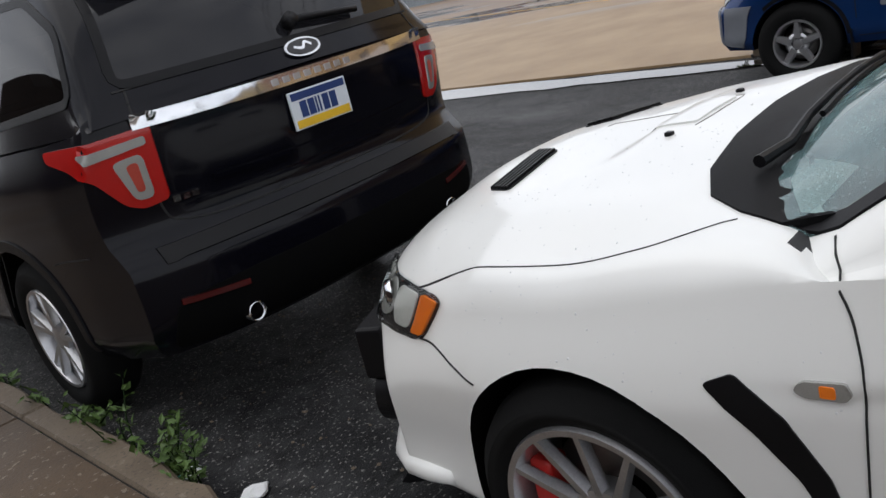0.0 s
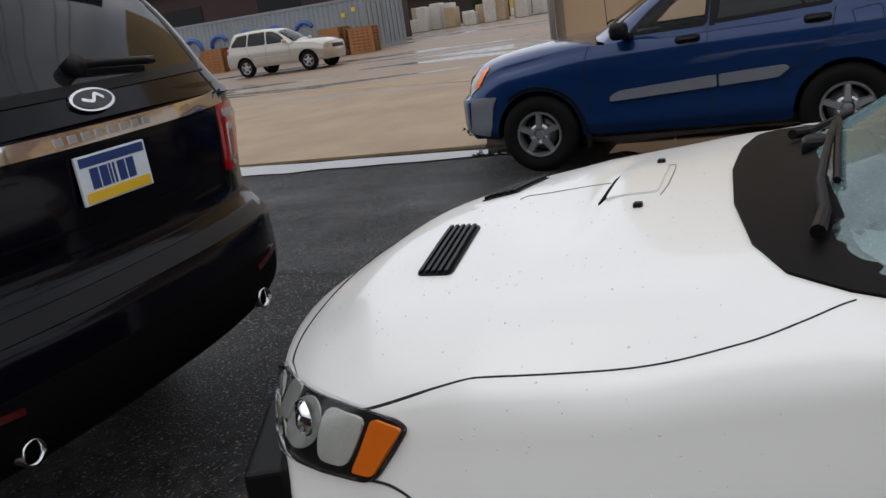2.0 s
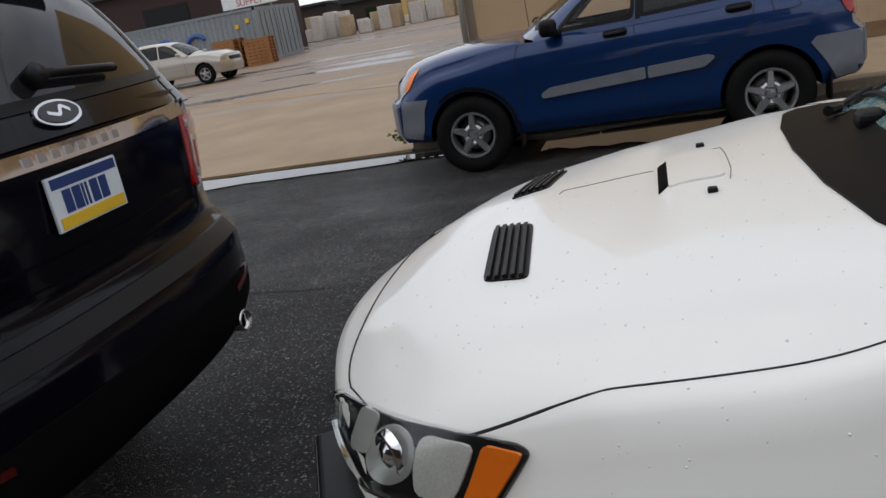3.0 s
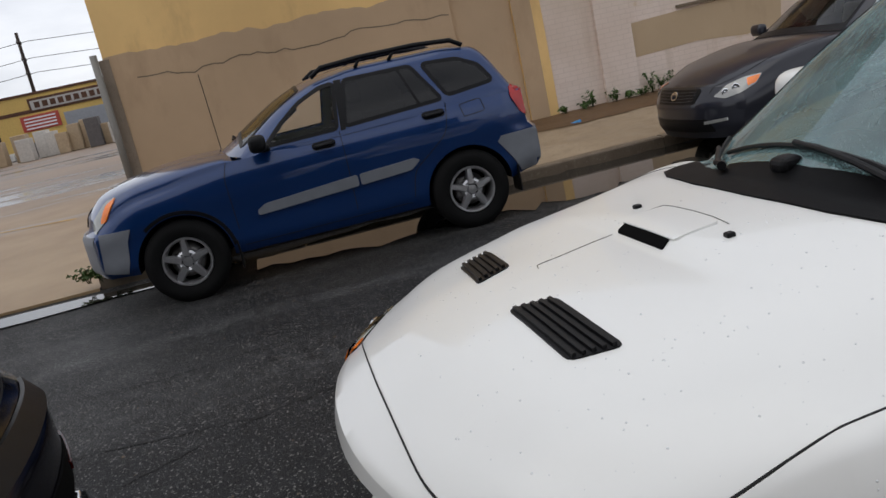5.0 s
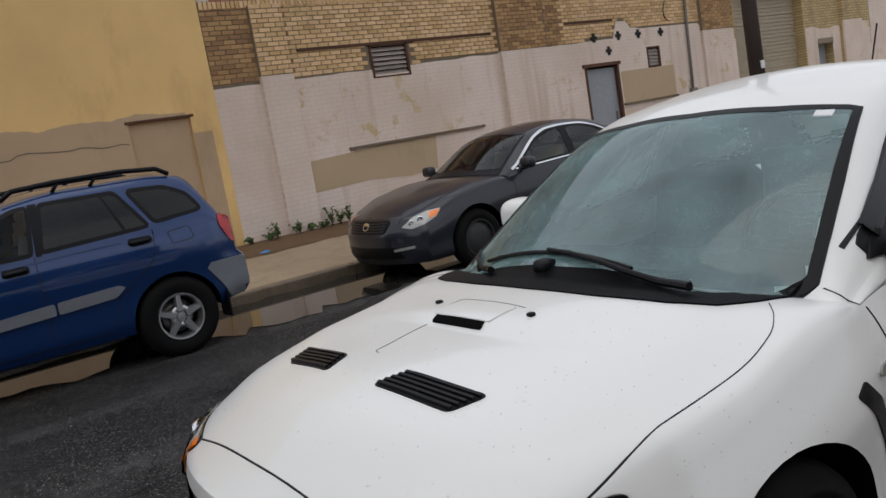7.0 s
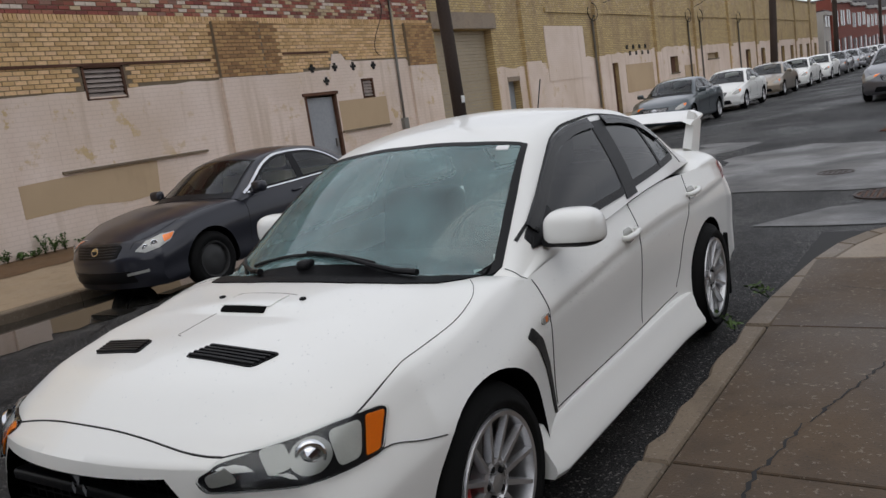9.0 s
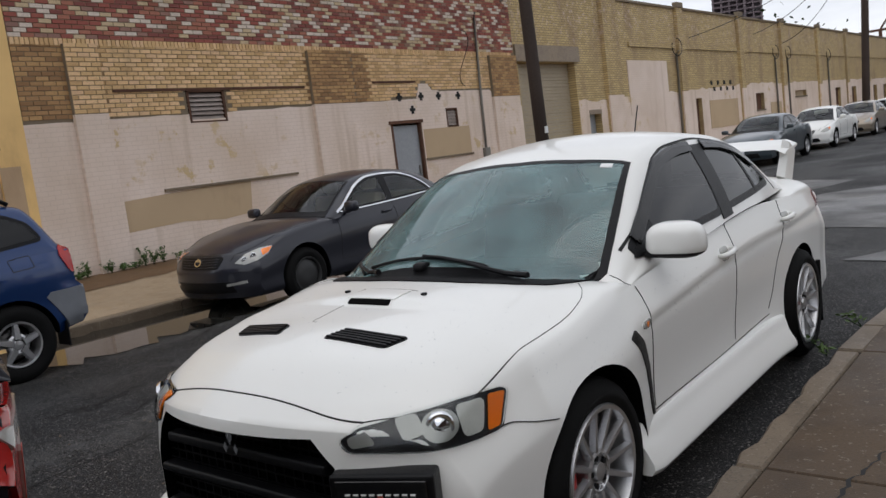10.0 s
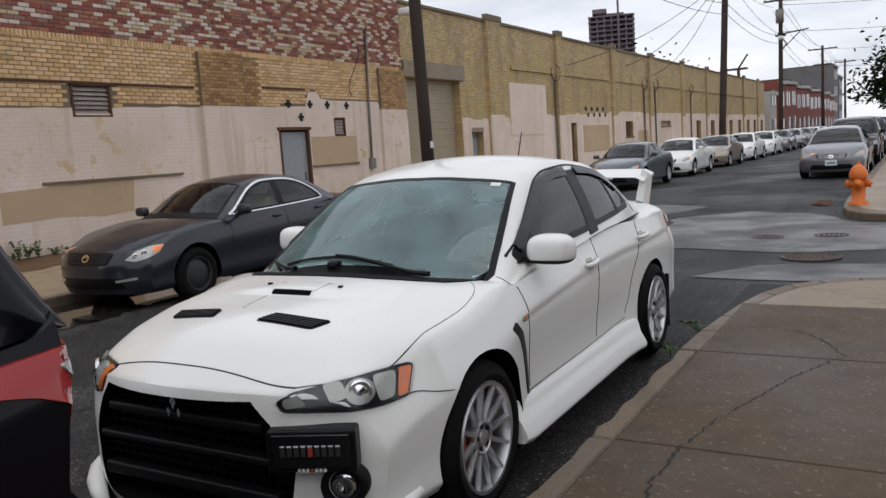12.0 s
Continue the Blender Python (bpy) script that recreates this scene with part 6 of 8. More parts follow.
pavement = tagged(box("pavement_near", (1.02, -26, -0.2), (13.0, 5.0, 0.098), SEAM), "damp brown concrete pavement with cracked slabs", "pavement", kind="structure")
ys = [-26.0, -19.2, -12.6, -9.4, -7.7, -6.0, -4.35, -2.66, -0.95, 0.73, 2.42, 3.98]
for a, b in zip(ys, ys[1:]):
    slab("paving_slab", [(1.135, a + 0.007), (2.86, a + 0.007), (2.86, b - 0.007), (1.135, b - 0.007)], 0.12, 0.1, SLAB, pavement)
    slab("paving_slab", [(2.874, a + 0.007), (12.9, a + 0.007), (12.9, b - 0.007), (2.874, b - 0.007)], 0.12, 0.1, SLAB, pavement)
    if b <= 2.5:
        rng = random.Random(int(a * 10) + 500)
        outer = [(1.0 + rng.uniform(-0.018, 0.022), y) for y in np.linspace(b - 0.006, a + 0.006, max(3, int((b - a) / 0.12)))]
        slab("kerb_stone", [(1.122, a + 0.006), (1.122, b - 0.006)] + outer, 0.117, 0.22, KERB, pavement, 0.014)
bend = [(1.0, 2.45), (1.02, 3.0), (1.06, 3.5), (1.11, 4.0), (1.20, 4.5), (1.36, 4.9), (1.58, 5.17), (1.9, 5.36), (2.4, 5.46), (3.2, 5.50), (4.6, 5.52)]
inner = [(1.135, 2.45), (1.15, 3.0), (1.185, 3.5), (1.235, 4.0), (1.325, 4.42), (1.46, 4.77), (1.66, 5.03), (1.94, 5.21), (2.42, 5.31), (3.2, 5.35), (4.6, 5.37)]
for k in range(len(bend) - 1):
    a, b, c, d = Vector(bend[k]), Vector(bend[k + 1]), Vector(inner[k + 1]), Vector(inner[k])
    t = 0.006 / max((b - a).length, 0.01)
    slab("kerb_stone", [tuple(a.lerp(b, t)), tuple(d.lerp(c, t)), tuple(d.lerp(c, 1 - t)), tuple(a.lerp(b, 1 - t))][::-1], 0.117, 0.22, KERB, pavement, 0.012)
slab("paving_slab", [(1.25, 3.99), (4.58, 3.99), (4.58, 5.36), (3.2, 5.34), (2.42, 5.30), (1.95, 5.20), (1.67, 5.02), (1.475, 4.76), (1.34, 4.42)], 0.12, 0.1, PALESLAB, pavement)
slab("paving_slab", [(1.165, 2.44), (1.2, 2.44), (1.2, 3.97), (1.24, 3.97), (1.2, 3.5), (1.175, 3.0)][::-1], 0.119, 0.1, SLAB, pavement)
crack([(1.52, -0.9), (1.50, -0.2), (1.42, 0.3), (1.44, 0.72), (1.50, 1.1), (1.62, 1.5), (1.74, 1.95), (1.93, 2.4)], 0.1215, pavement, 0.009, 3)
crack([(1.93, 2.4), (1.99, 2.5), (1.82, 2.9), (1.62, 3.15), (1.34, 3.25)], 0.1215, pavement, 0.008, 4)
crack([(1.85, 0.73), (2.3, 0.9), (2.9, 0.95)], 0.1215, pavement, 0.005, 5)
crack([(1.45, 4.35), (1.9, 4.5), (2.5, 4.45), (3.4, 4.7)], 0.1215, pavement, 0.007, 6)
crack([(1.6, 4.9), (2.3, 4.8), (3.2, 5.0)], 0.1215, pavement, 0.006, 7)
# cracks along the lane
crack([(-2.3, -4.2), (-2.24, -2.55), (-2.2, -2.03), (-2.12, -1.6), (-2.05, -1.22), (-2.28, -0.52), (-2.35, 0.4), (-2.2, 1.6)], None, ground, 0.011, 8)
crack([(-1.6, -2.0), (-1.7, -1.82), (-2.05, -1.23)], None, ground, 0.008, 9)
crack([(-3.3, -3.0), (-3.1, -1.8), (-3.25, -0.9), (-3.05, 0.3), (-3.2, 1.5)], None, ground, 0.009, 10)
crack([(-2.28, -0.52), (-2.7, -0.3), (-3.1, -0.35)], None, ground, 0.007, 11)
crack([(-4.2, 0.4), (-3.7, 0.9), (-3.2, 1.5), (-2.9, 2.4)], None, ground, 0.008, 12)
# the corner beyond the side street
corner = [(1.22, 90), (1.22, 14.0), (1.27, 12.6), (1.40, 11.9), (1.65, 11.4), (2.1, 11.1), (3.0, 10.95), (30, 10.9), (30, 90)]
far_walk = tagged(slab("pavement_corner", corner, 0.11, 0.3, KERB, None, 0.02), "pale concrete corner pavement beyond the side street", "pavement", kind="structure")
slab("paving_slab", [(1.42, 89), (1.42, 14.0), (1.47, 12.7), (1.6, 12.1), (1.85, 11.65), (2.25, 11.35), (3.1, 11.2), (29, 11.15), (29, 89)], 0.117, 0.1, PALESLAB, far_walk)
# opposite pavement
opp = tagged(box("pavement_opposite", (-10.9, -2.8, -0.3), (-6.85, 95, 0.02), WALK), "tan concrete pavement along the factory wall", "pavement", kind="structure")
ov = []
for y in (-2.75, 95):
    ov += [(-6.99, y, 0.042), (-8.9, y, 0.075), (-10.9, y, 0.15)]
obj("pavement_top", ov, [(0, 3, 4, 1), (1, 4, 5, 2)], WALK, opp)
for k in range(46):
    a = -2.8 + k * 2.1
    slab("kerb_stone", [(-6.99, a + 0.006), (-6.99, a + 2.094), (-6.80, a + 2.094), (-6.80, a + 0.006)][::-1], 0.046, 0.3, KERB, opp, 0.016)
sv = []
rng = random.Random(9)
for k in range(60):
    y = -2.7 + k * 0.33
    sv += [(-9.45 + rng.uniform(-0.12, 0.12), y, 0.103), (-10.9, y, 0.16)]
obj("soil_strip", sv, [(2 * k, 2 * k + 2, 2 * k + 3, 2 * k + 1) for k in range(59)], SOIL, opp, "strip of bare brown soil")


def pool(name, spine, half, z, label, seed):
    """Shallow standing water with an uneven rim."""
    rng = random.Random(seed)
    left, right = [], []
    for k, (x, y) in enumerate(spine):
        t = math.sin(math.pi * min(1, max(0.02, k / (len(spine) - 1)))) ** 0.4
        left.append((x - half * t * rng.uniform(0.8, 1.1), y, z))
        right.append((x + half * t * rng.uniform(0.7, 1.2), y, z))
    m = len(spine)
    return tagged(obj(name, left + right, [(k, k + 1, m + k + 1, m + k) for k in range(m - 1)], WATER), label, "water", kind="structure")


pool("water_gutter", [(-6.40, y) for y in np.linspace(-26, -1.3, 60)], 0.40, -0.066, "rain water standing in the far gutter", 1)
pool("water_puddle", [(-6.06, y) for y in np.linspace(-1.25, 5.6, 44)], 0.72, -0.066, "brown puddle along the far kerb", 2)
# paler worn patches at the junction
for pts, z in (([(-1.2, 9.0), (-0.6, 8.0), (0.9, 7.7), (2.6, 8.1), (6, 8.3), (12, 8.4), (12, 10.6), (4, 10.5), (1.6, 11.0), (1.0, 12.2), (-0.3, 12.9), (-1.4, 12.0)], 0.004), ([(-4.6, 12.2), (-3.0, 11.4), (-1.9, 12.4), (-1.4, 14.2), (-2.6, 15.2), (-4.4, 14.5)], -0.018),
               ([(0.3, 5.9), (1.4, 5.8), (4.0, 6.1), (12, 6.2), (12, 7.2), (3, 7.0), (0.8, 6.8)], 0.004)):
    rng = random.Random(len(pts))
    p = [(x + rng.uniform(-0.1, 0.1), y + rng.uniform(-0.1, 0.1)) for x, y in dense(pts, 0.4)]
    tagged(obj("road_patch", [(x, y, ground_z(x, y) + 0.006) for x, y in p], [tuple(range(len(p)))], PALEASPHALT), "pale worn asphalt patch at the junction", "road", kind="structure")
for x, y, r in ((1.30, 7.35, 0.33), (0.55, 9.2, 0.22), (1.35, 9.4, 0.22)):
    cover = tagged(new("manhole_cover"), "round cast iron manhole cover set in the road", "manhole cover")
    cover.location = (x, y, 0.012)
    add("cover_ring", place(lathe([(-0.02, r), (0.0, r), (0.0, r - 0.03), (-0.01, r - 0.03)], 36), Matrix.Rotation(-math.pi / 2, 4, "Y")), IRON, cover)
    rows = [box_data((a * 0.06 - 0.02, b * 0.06 - 0.02, -0.012), (a * 0.06 + 0.02, b * 0.06 + 0.02, -0.001)) for a in range(-6, 7) for b in range(-6, 7) if math.hypot(a * 0.06, b * 0.06) < r - 0.05]
    tagged(add("cover_studs", joined(*rows), IRON, cover), kind="stuff")
    add("cover_plate", ([((r - 0.02) * math.cos(t), (r - 0.02) * math.sin(t), -0.008) for t in np.linspace(0, 2 * math.pi, 33)[:-1]], [tuple(range(32))]), RUST, cover)
rng = random.Random(21)
grit = []
for k in range(420):
    x, y, r = rng.uniform(-6.2, 0.95), rng.uniform(-4, 4), rng.uniform(0.004, 0.012)
    if k > 200:
        x, y = rng.uniform(-1.2, 1.0), rng.uniform(-2.6, -0.4)
    m = Matrix.Translation((x, y, ground_z(x, y) + r * 0.4)) @ Matrix.Rotation(rng.uniform(0, 6), 4, "Z") @ Matrix.Diagonal((r, r * rng.uniform(0.6, 1), r * 0.7, 1))
    grit.append(place(([(1, 0, 0), (0, 1, 0), (-1, 0, 0), (0, -1, 0), (0, 0, 1)], [(0, 1, 4), (1, 2, 4), (2, 3, 4), (3, 0, 4)]), m))
tagged(add("road_grit", joined(*grit), KERB), "loose pale grit scattered on the asphalt", "grit", kind="stuff")


# ---- the factory wall ----
WX = -10.9


def sheet(name, poly, holes, x, material, parent=None, depth=0.0, kind="", step=1.2):
    """An upright face looking to +x with openings; depth: how deep the reveals go."""
    vs, fs = flat_net(poly, holes, step)
    v = [(x, p[0], p[1]) for p in vs]
    f = [tuple(q) for q in fs]
    if depth:
        for hole in list(holes) + [poly]:
            h = list(hole)
            base = len(v)
            v += [(x, a, b) for a, b in h] + [(x - depth, a, b) for a, b in h]
            m = len(h)
            f += [(base + k, base + (k + 1) % m, base + m + (k + 1) % m, base + m + k) for k in range(m)]
    me = mesh_of(name, v, f, material)
    bm = bmesh.new()
    bm.from_mesh(me)
    bmesh.ops.remove_doubles(bm, verts=bm.verts[:], dist=0.0005)
    for face in bm.faces:
        if abs(face.normal.x) > 0.9 and face.normal.x < 0:
            face.normal_flip()
    bm.to_mesh(me)
    bm.free()
    ob = new(name, me)
    ob.parent = parent
    return ob


def rect(a, b, c, d):
    return [(a, c), (b, c), (b, d), (a, d)]


louvre, greydoor, vent = rect(6.86, 7.72, 2.60, 3.21), rect(12.48, 13.60, 0.05, 2.28), rect(14.70, 15.20, 2.10, 2.60)
doorway = rect(2.33, 3.30, 0.05, 2.34)
wall_a = sheet("wall_brick", rect(3.78, 18.3, -0.2, 7.4), [louvre, greydoor, vent], WX, MORTAR, None, 0.35)
tagged(wall_a, "old factory wall of yellow, red and whitewashed brick", "wall", kind="structure")
box("wall_backing", (-12.2, 3.78, -0.2), (WX - 0.36, 18.3, 7.4), MORTAR, wall_a)
wall_s = sheet("wall_stucco", rect(-2.8, 3.78, -0.2, 7.4), [doorway], WX + 0.03, YELLOWSTUCCO, None, 0.3)
tagged(wall_s, "yellow stucco wall with a tan painted base", "wall", kind="structure")
box("wall_backing", (-40, -2.8, -0.2), (WX - 0.30, 3.78, 7.4), YELLOWSTUCCO, wall_s)
rng = random.Random(4)
top = [(y, 2.44 + 0.06 * noise.noise((y * 1.4, 0, 0)) + 0.05 * noise.noise((y * 5, 3, 0)) + 0.015 * y * 0) for y in np.linspace(3.70, -2.8, 70)]
base_paint = [(-2.8, 0.0), (3.62, 0.0), (3.62, 2.08), (3.32, 2.08)] + [p for p in top if p[0] < 3.3]
sheet("tan_base_paint", base_paint, [doorway], WX + 0.036, TANSTUCCO, wall_s, 0.006, step=0.8)
crackpts = [(-2.4, 2.12), (-1.6, 2.02), (-0.8, 2.10), (0.1, 2.0), (0.9, 2.12), (1.6, 2.08), (2.3, 2.05)]
vs, fs = flat_net(stroke([(a + rng.uniform(-0.02, 0.02), b + rng.uniform(-0.03, 0.03)) for a, b in dense(crackpts, 0.12, False)], 0.018), (), 0.3)
obj("wall_crack", [(WX + 0.039, p[0], p[1]) for p in vs], fs, MORTAR, wall_s)
add("blocked_door", soft_box((WX - 0.10, 2.33, 0.05), (WX - 0.02, 3.30, 2.34), 0.01), TANSTUCCO, wall_s, "doorway blocked and painted tan")
add("door_lintel", soft_box((WX + 0.0, 2.28, 2.34), (WX + 0.05, 3.36, 2.38), 0.008), RUST, wall_s)
box("corner_quoin", (WX - 0.25, -2.86, 0.0), (WX + 0.05, -2.72, 2.42), PALESLAB, wall_s)
add("corner_pipe", tube([(WX + 0.12, -2.9, 0.0), (WX + 0.12, -2.9, 2.5)], 0.05, 10), PIPEGREY, wall_s, "rusty corner guard post", True)

# painted lower zone and the brick above
PIL = [(4.62, 5.22), (10.0, 11.34), (16.92, 18.28)]
ptop = []
for y in np.linspace(18.3, 3.78, 90):
    z = 2.72 + 0.016 * (y - 4) + 0.03 * noise.noise((y * 2, 1, 0))
    if 13.6 < y < 14.4:
        z = 3.25 if y < 14.2 else 3.08
    elif 14.4 <= y < 16.9:
        z = 3.05
    ptop.append((y, z))
paint = sheet("white_paint", [(3.78, -0.1), (18.3, -0.1)] + ptop, [louvre, greydoor, vent], WX + 0.014, PAINTED, wall_a, 0.014, step=0.9)
sheet("tan_patch", [(5.23, 0.76), (6.4, 0.80), (7.3, 0.72), (7.97, 0.76), (8.04, 1.38), (6.9, 1.385), (5.23, 1.31)], [], WX + 0.018, TANPAINTWALL, wall_a, 0.004)
sheet("tan_patch", rect(13.68, 15.66, 1.36, 2.10), [], WX + 0.018, TANPAINTWALL, wall_a, 0.004)
sheet("tan_patch", [(3.8, 0.6), (4.5, 0.6), (4.5, 1.5), (3.8, 1.6)], [], WX + 0.018, PAINTED, wall_a, 0.004)
sheet("pale_panel", rect(6.12, 9.25, 1.44, 2.66), [], WX + 0.017, PAINTED, wall_a, 0.003)
for a, b, z in ((6.08, 9.3, 1.42), (13.66, 15.7, 1.35)):
    add("ledge", soft_box((WX, a, z - 0.03), (WX + 0.06, b, z + 0.02), 0.006), MORTAR, wall_a)
for a, b, z in ((5.4, 9.85, 3.225), (12.0, 13.6, 3.3)):
    add("iron_lintel", soft_box((WX, a, z - 0.025), (WX + 0.03, b, z + 0.025), 0.004), RUST, wall_a, "rusty iron lintel")


def brick_data(x, y, z, w, h, d):
    e = 0.004
    v = [(x, y - w / 2, z - h / 2), (x, y + w / 2, z - h / 2), (x, y + w / 2, z + h / 2), (x, y - w / 2, z + h / 2),
         (x + d, y - w / 2 + e, z - h / 2 + e), (x + d, y + w / 2 - e, z - h / 2 + e), (x + d, y + w / 2 - e, z + h / 2 - e), (x + d, y - w / 2 + e, z + h / 2 - e)]
    return v, [(4, 5, 6, 7), (0, 1, 5, 4), (1, 2, 6, 5), (2, 3, 7, 6), (3, 0, 4, 7)]


def courses(y0, y1, z0, z1, seed, skip=(), above=None):
    """Places of bricks in running bond, clear of openings."""
    rng = random.Random(seed)
    out, row, z = [], 0, z0 + 0.034
    while z < z1:
        y = y0 - (0.1075 if row % 2 else 0.0)
        while y < y1:
            a, b = max(y, y0), min(y + 0.205, y1)
            c = (a + b) / 2
            if b - a > 0.05 and not any(s[0][0] - 0.1 < c < s[1][0] + 0.1 and s[0][1] - 0.03 < z < s[2][1] + 0.03 for s in skip) and (above is None or z > above(c) + 0.04):
                out.append((c, z, b - a, rng.uniform(0.007, 0.013)))
            y += 0.215
        z += 0.078
        row += 1
    return out


def paint_top(y):
    return float(np.interp(y, [p[0] for p in ptop[::-1]], [p[1] for p in ptop[::-1]]))


parts, stuff, stained, red = [], [], [], []
share = {}
for y, z, w, d in courses(3.80, 18.28, 2.55, 4.0, 1, [louvre, vent], paint_top):
    if any(a < y < b for a, b in PIL) or 3.8 < y < 4.62 or 11.34 <= y < 11.9:
        stained.append(brick_data(WX, y, z, w, 0.068, d))
    elif 5.9 < y < 9.8 and z > 2.7 and len(parts) < 290:
        parts.append((y, z, w))
    else:
        stuff.append(brick_data(WX, y, z, w, 0.068, d))
for y, z, w, d in courses(3.80, 18.28, 4.10, 6.6, 2):
    red.append(brick_data(WX, y, z, w, 0.068, d * 1.2))
soldier = [brick_data(WX, 3.85 + k * 0.078, 4.04, 0.068, 0.12, 0.02) for k in range(184)]
tagged(add("yellow_bricks", joined(*stuff, *soldier), YELLOWBRICKS, wall_a, "yellow brick courses"), kind="stuff")
tagged(add("stained_bricks", joined(*stained), STAINBRICKS, wall_a, "water-stained brown brick"), kind="stuff")
tagged(add("red_bricks", joined(*red), REDBRICKS, wall_a, "red and whitewashed brick courses"), kind="stuff")
for a, b in PIL:
    box("pilaster", (WX, a, -0.1), (WX + 0.09, b, 2.84), PAINTED, wall_a)
    box("pilaster_core", (WX, a, 2.842), (WX + 0.09, b, 4.0), MORTAR, wall_a)
    rows = [brick_data(WX + 0.09, y, z, w, 0.068, d) for y, z, w, d in courses(a + 0.005, b - 0.005, 2.85, 3.98, int(a))]
    tagged(add("pilaster_bricks", joined(*rows), STAINBRICKS if a > 5 else YELLOWBRICKS, wall_a), kind="stuff")
# near-black crosses on the face paint the shade of vent holes
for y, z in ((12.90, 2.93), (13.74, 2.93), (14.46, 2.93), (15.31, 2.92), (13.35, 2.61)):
    add("vent_cross", joined(box_data((WX, y - 0.10, z - 0.035), (WX + 0.03, y + 0.10, z + 0.035)), box_data((WX, y - 0.04, z - 0.10), (WX + 0.032, y + 0.04, z + 0.10))), VOID, wall_a, "cross-shaped vent hole, its inner shade painted near-black")


def louvred(parent, a, b, c, d, count):
    add("louvre_frame", joined(box_data((WX - 0.06, a, c), (WX + 0.02, a + 0.05, d)), box_data((WX - 0.06, b - 0.05, c), (WX + 0.02, b, d)), box_data((WX - 0.06, a, d - 0.04), (WX + 0.02, b, d)), box_data((WX - 0.06, a, c), (WX + 0.02, b, c + 0.03))), RUST, parent)
    # near-black back gives the shade behind the slats
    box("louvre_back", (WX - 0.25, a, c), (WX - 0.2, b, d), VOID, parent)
    for k in range(count):
        z = c + 0.05 + (d - c - 0.10) * (k + 0.5) / count
        add("louvre_slat", bar((WX - 0.03, a + 0.05, z), (WX - 0.03, b - 0.05, z), (d - c) / count * 0.9, (d - c) / count * 0.9, 0.012, 0.012, (0.5, 0, -0.8)), SLATMETAL, parent)


w1 = tagged(new("window_louvre"), "weathered louvred vent window in a brick wall", "vent", kind="structure")
louvred(w1, 6.86, 7.72, 2.60, 3.21, 6)
w2 = tagged(new("window_vent"), "small louvred vent window in a painted wall", "vent", kind="structure")
louvred(w2, 14.70, 15.20, 2.10, 2.60, 5)
d1 = tagged(new("door_grey"), "closed grey steel door under a rusty lintel", "door", kind="structure")
add("door_leaf", soft_box((WX - 0.12, 12.52, 0.08), (WX - 0.07, 13.56, 2.24), 0.006), DOORGREY, d1)
add("door_frame", joined(box_data((WX - 0.14, 12.46, 0.05), (WX + 0.025, 12.53, 2.30)), box_data((WX - 0.14, 13.55, 0.05), (WX + 0.025, 13.62, 2.30))), RUST, d1)
add("door_head", soft_box((WX - 0.1, 12.40, 2.28), (WX + 0.05, 13.68, 2.36), 0.01), RUST, d1)
add("door_lock", joined(soft_box((WX - 0.075, 13.42, 1.02), (WX - 0.02, 13.50, 1.22), 0.01), tube([(WX - 0.05, 13.44, 1.0), (WX - 0.0, 13.40, 1.0)], 0.015, 8)), STEEL, d1)
pipe = tagged(new("conduit"), "grey conduit climbing the brick wall to a bracket", "pipe")
add("conduit_pipe", tube([(WX + 0.06, 16.28, 1.3), (WX + 0.06, 16.33, 3.0), (WX + 0.06, 16.42, 5.0), (WX + 0.10, 16.42, 5.15)], 0.035, 8), PIPEGREY, pipe, "", True)
add("conduit_box", soft_box((WX, 16.18, 1.15), (WX + 0.12, 16.40, 1.45), 0.01), PIPEGREY, pipe)
add("cable_loop", tube([(WX + 0.05, 15.75 + 0.28 * math.sin(t), 3.9 + 0.75 * math.cos(t * 0.5)) for t in np.linspace(0, 6.0, 24)], 0.01, 6), TRIM, pipe, "", True)
lampob = tagged(new("wall_lamp"), "pale lamp on a bracket high on the wall", "lamp")
add("lamp_arm", tube([(WX, 17.9, 5.55), (WX + 0.5, 18.0, 5.8)], 0.03, 8), PIPEGREY, lampob)
add("lamp_head", soft_box((WX + 0.35, 17.75, 5.55), (WX + 0.75, 18.15, 5.75), 0.05), WHITEMARK, lampob, "", True)

# the long yellow wall beyond
FP = [23.95, 30.45, 37.7, 44.35, 51.65, 58.8, 65.4, 73.1, 80.3]
gate = rect(18.55, 21.95, 0.05, 3.85)
sdoor = rect(22.62, 23.48, 0.05, 2.25)
fw = [rect(39.92, 41.2, 1.6, 2.86), rect(46.75, 49.0, 2.1, 2.83), rect(32.07, 32.75, 0.1, 2.38)]
fw += [rect(a, a + 1.35, 0.7, 2.75) for a in (55.8, 60.3, 67.2, 70.9, 74.9, 78.3, 82.2)]
wall_b = sheet("wall_long", rect(18.3, 84.6, -0.2, 6.05), [gate, sdoor] + fw, WX - 0.05, FARBRICK, None, 0.4, step=2.0)
tagged(wall_b, "long yellow brick factory wall with pilasters and whitewashed base", "wall", kind="structure")
box("wall_backing", (-30, 18.3, -0.2), (WX - 0.5, 84.6, 6.0), FARBRICK, wall_b)
box("wall_coping", (WX - 0.5, 18.3, 6.05), (WX + 0.02, 84.6, 6.14), MORTAR, wall_b)
def white_edge(y):
    return 2.55 + 0.35 * max(0, min(1, (y - 24) / 14)) + 0.12 * noise.noise((y * 1.1, 7, 0)) + 0.1 * noise.noise((y * 4, 2, 0))


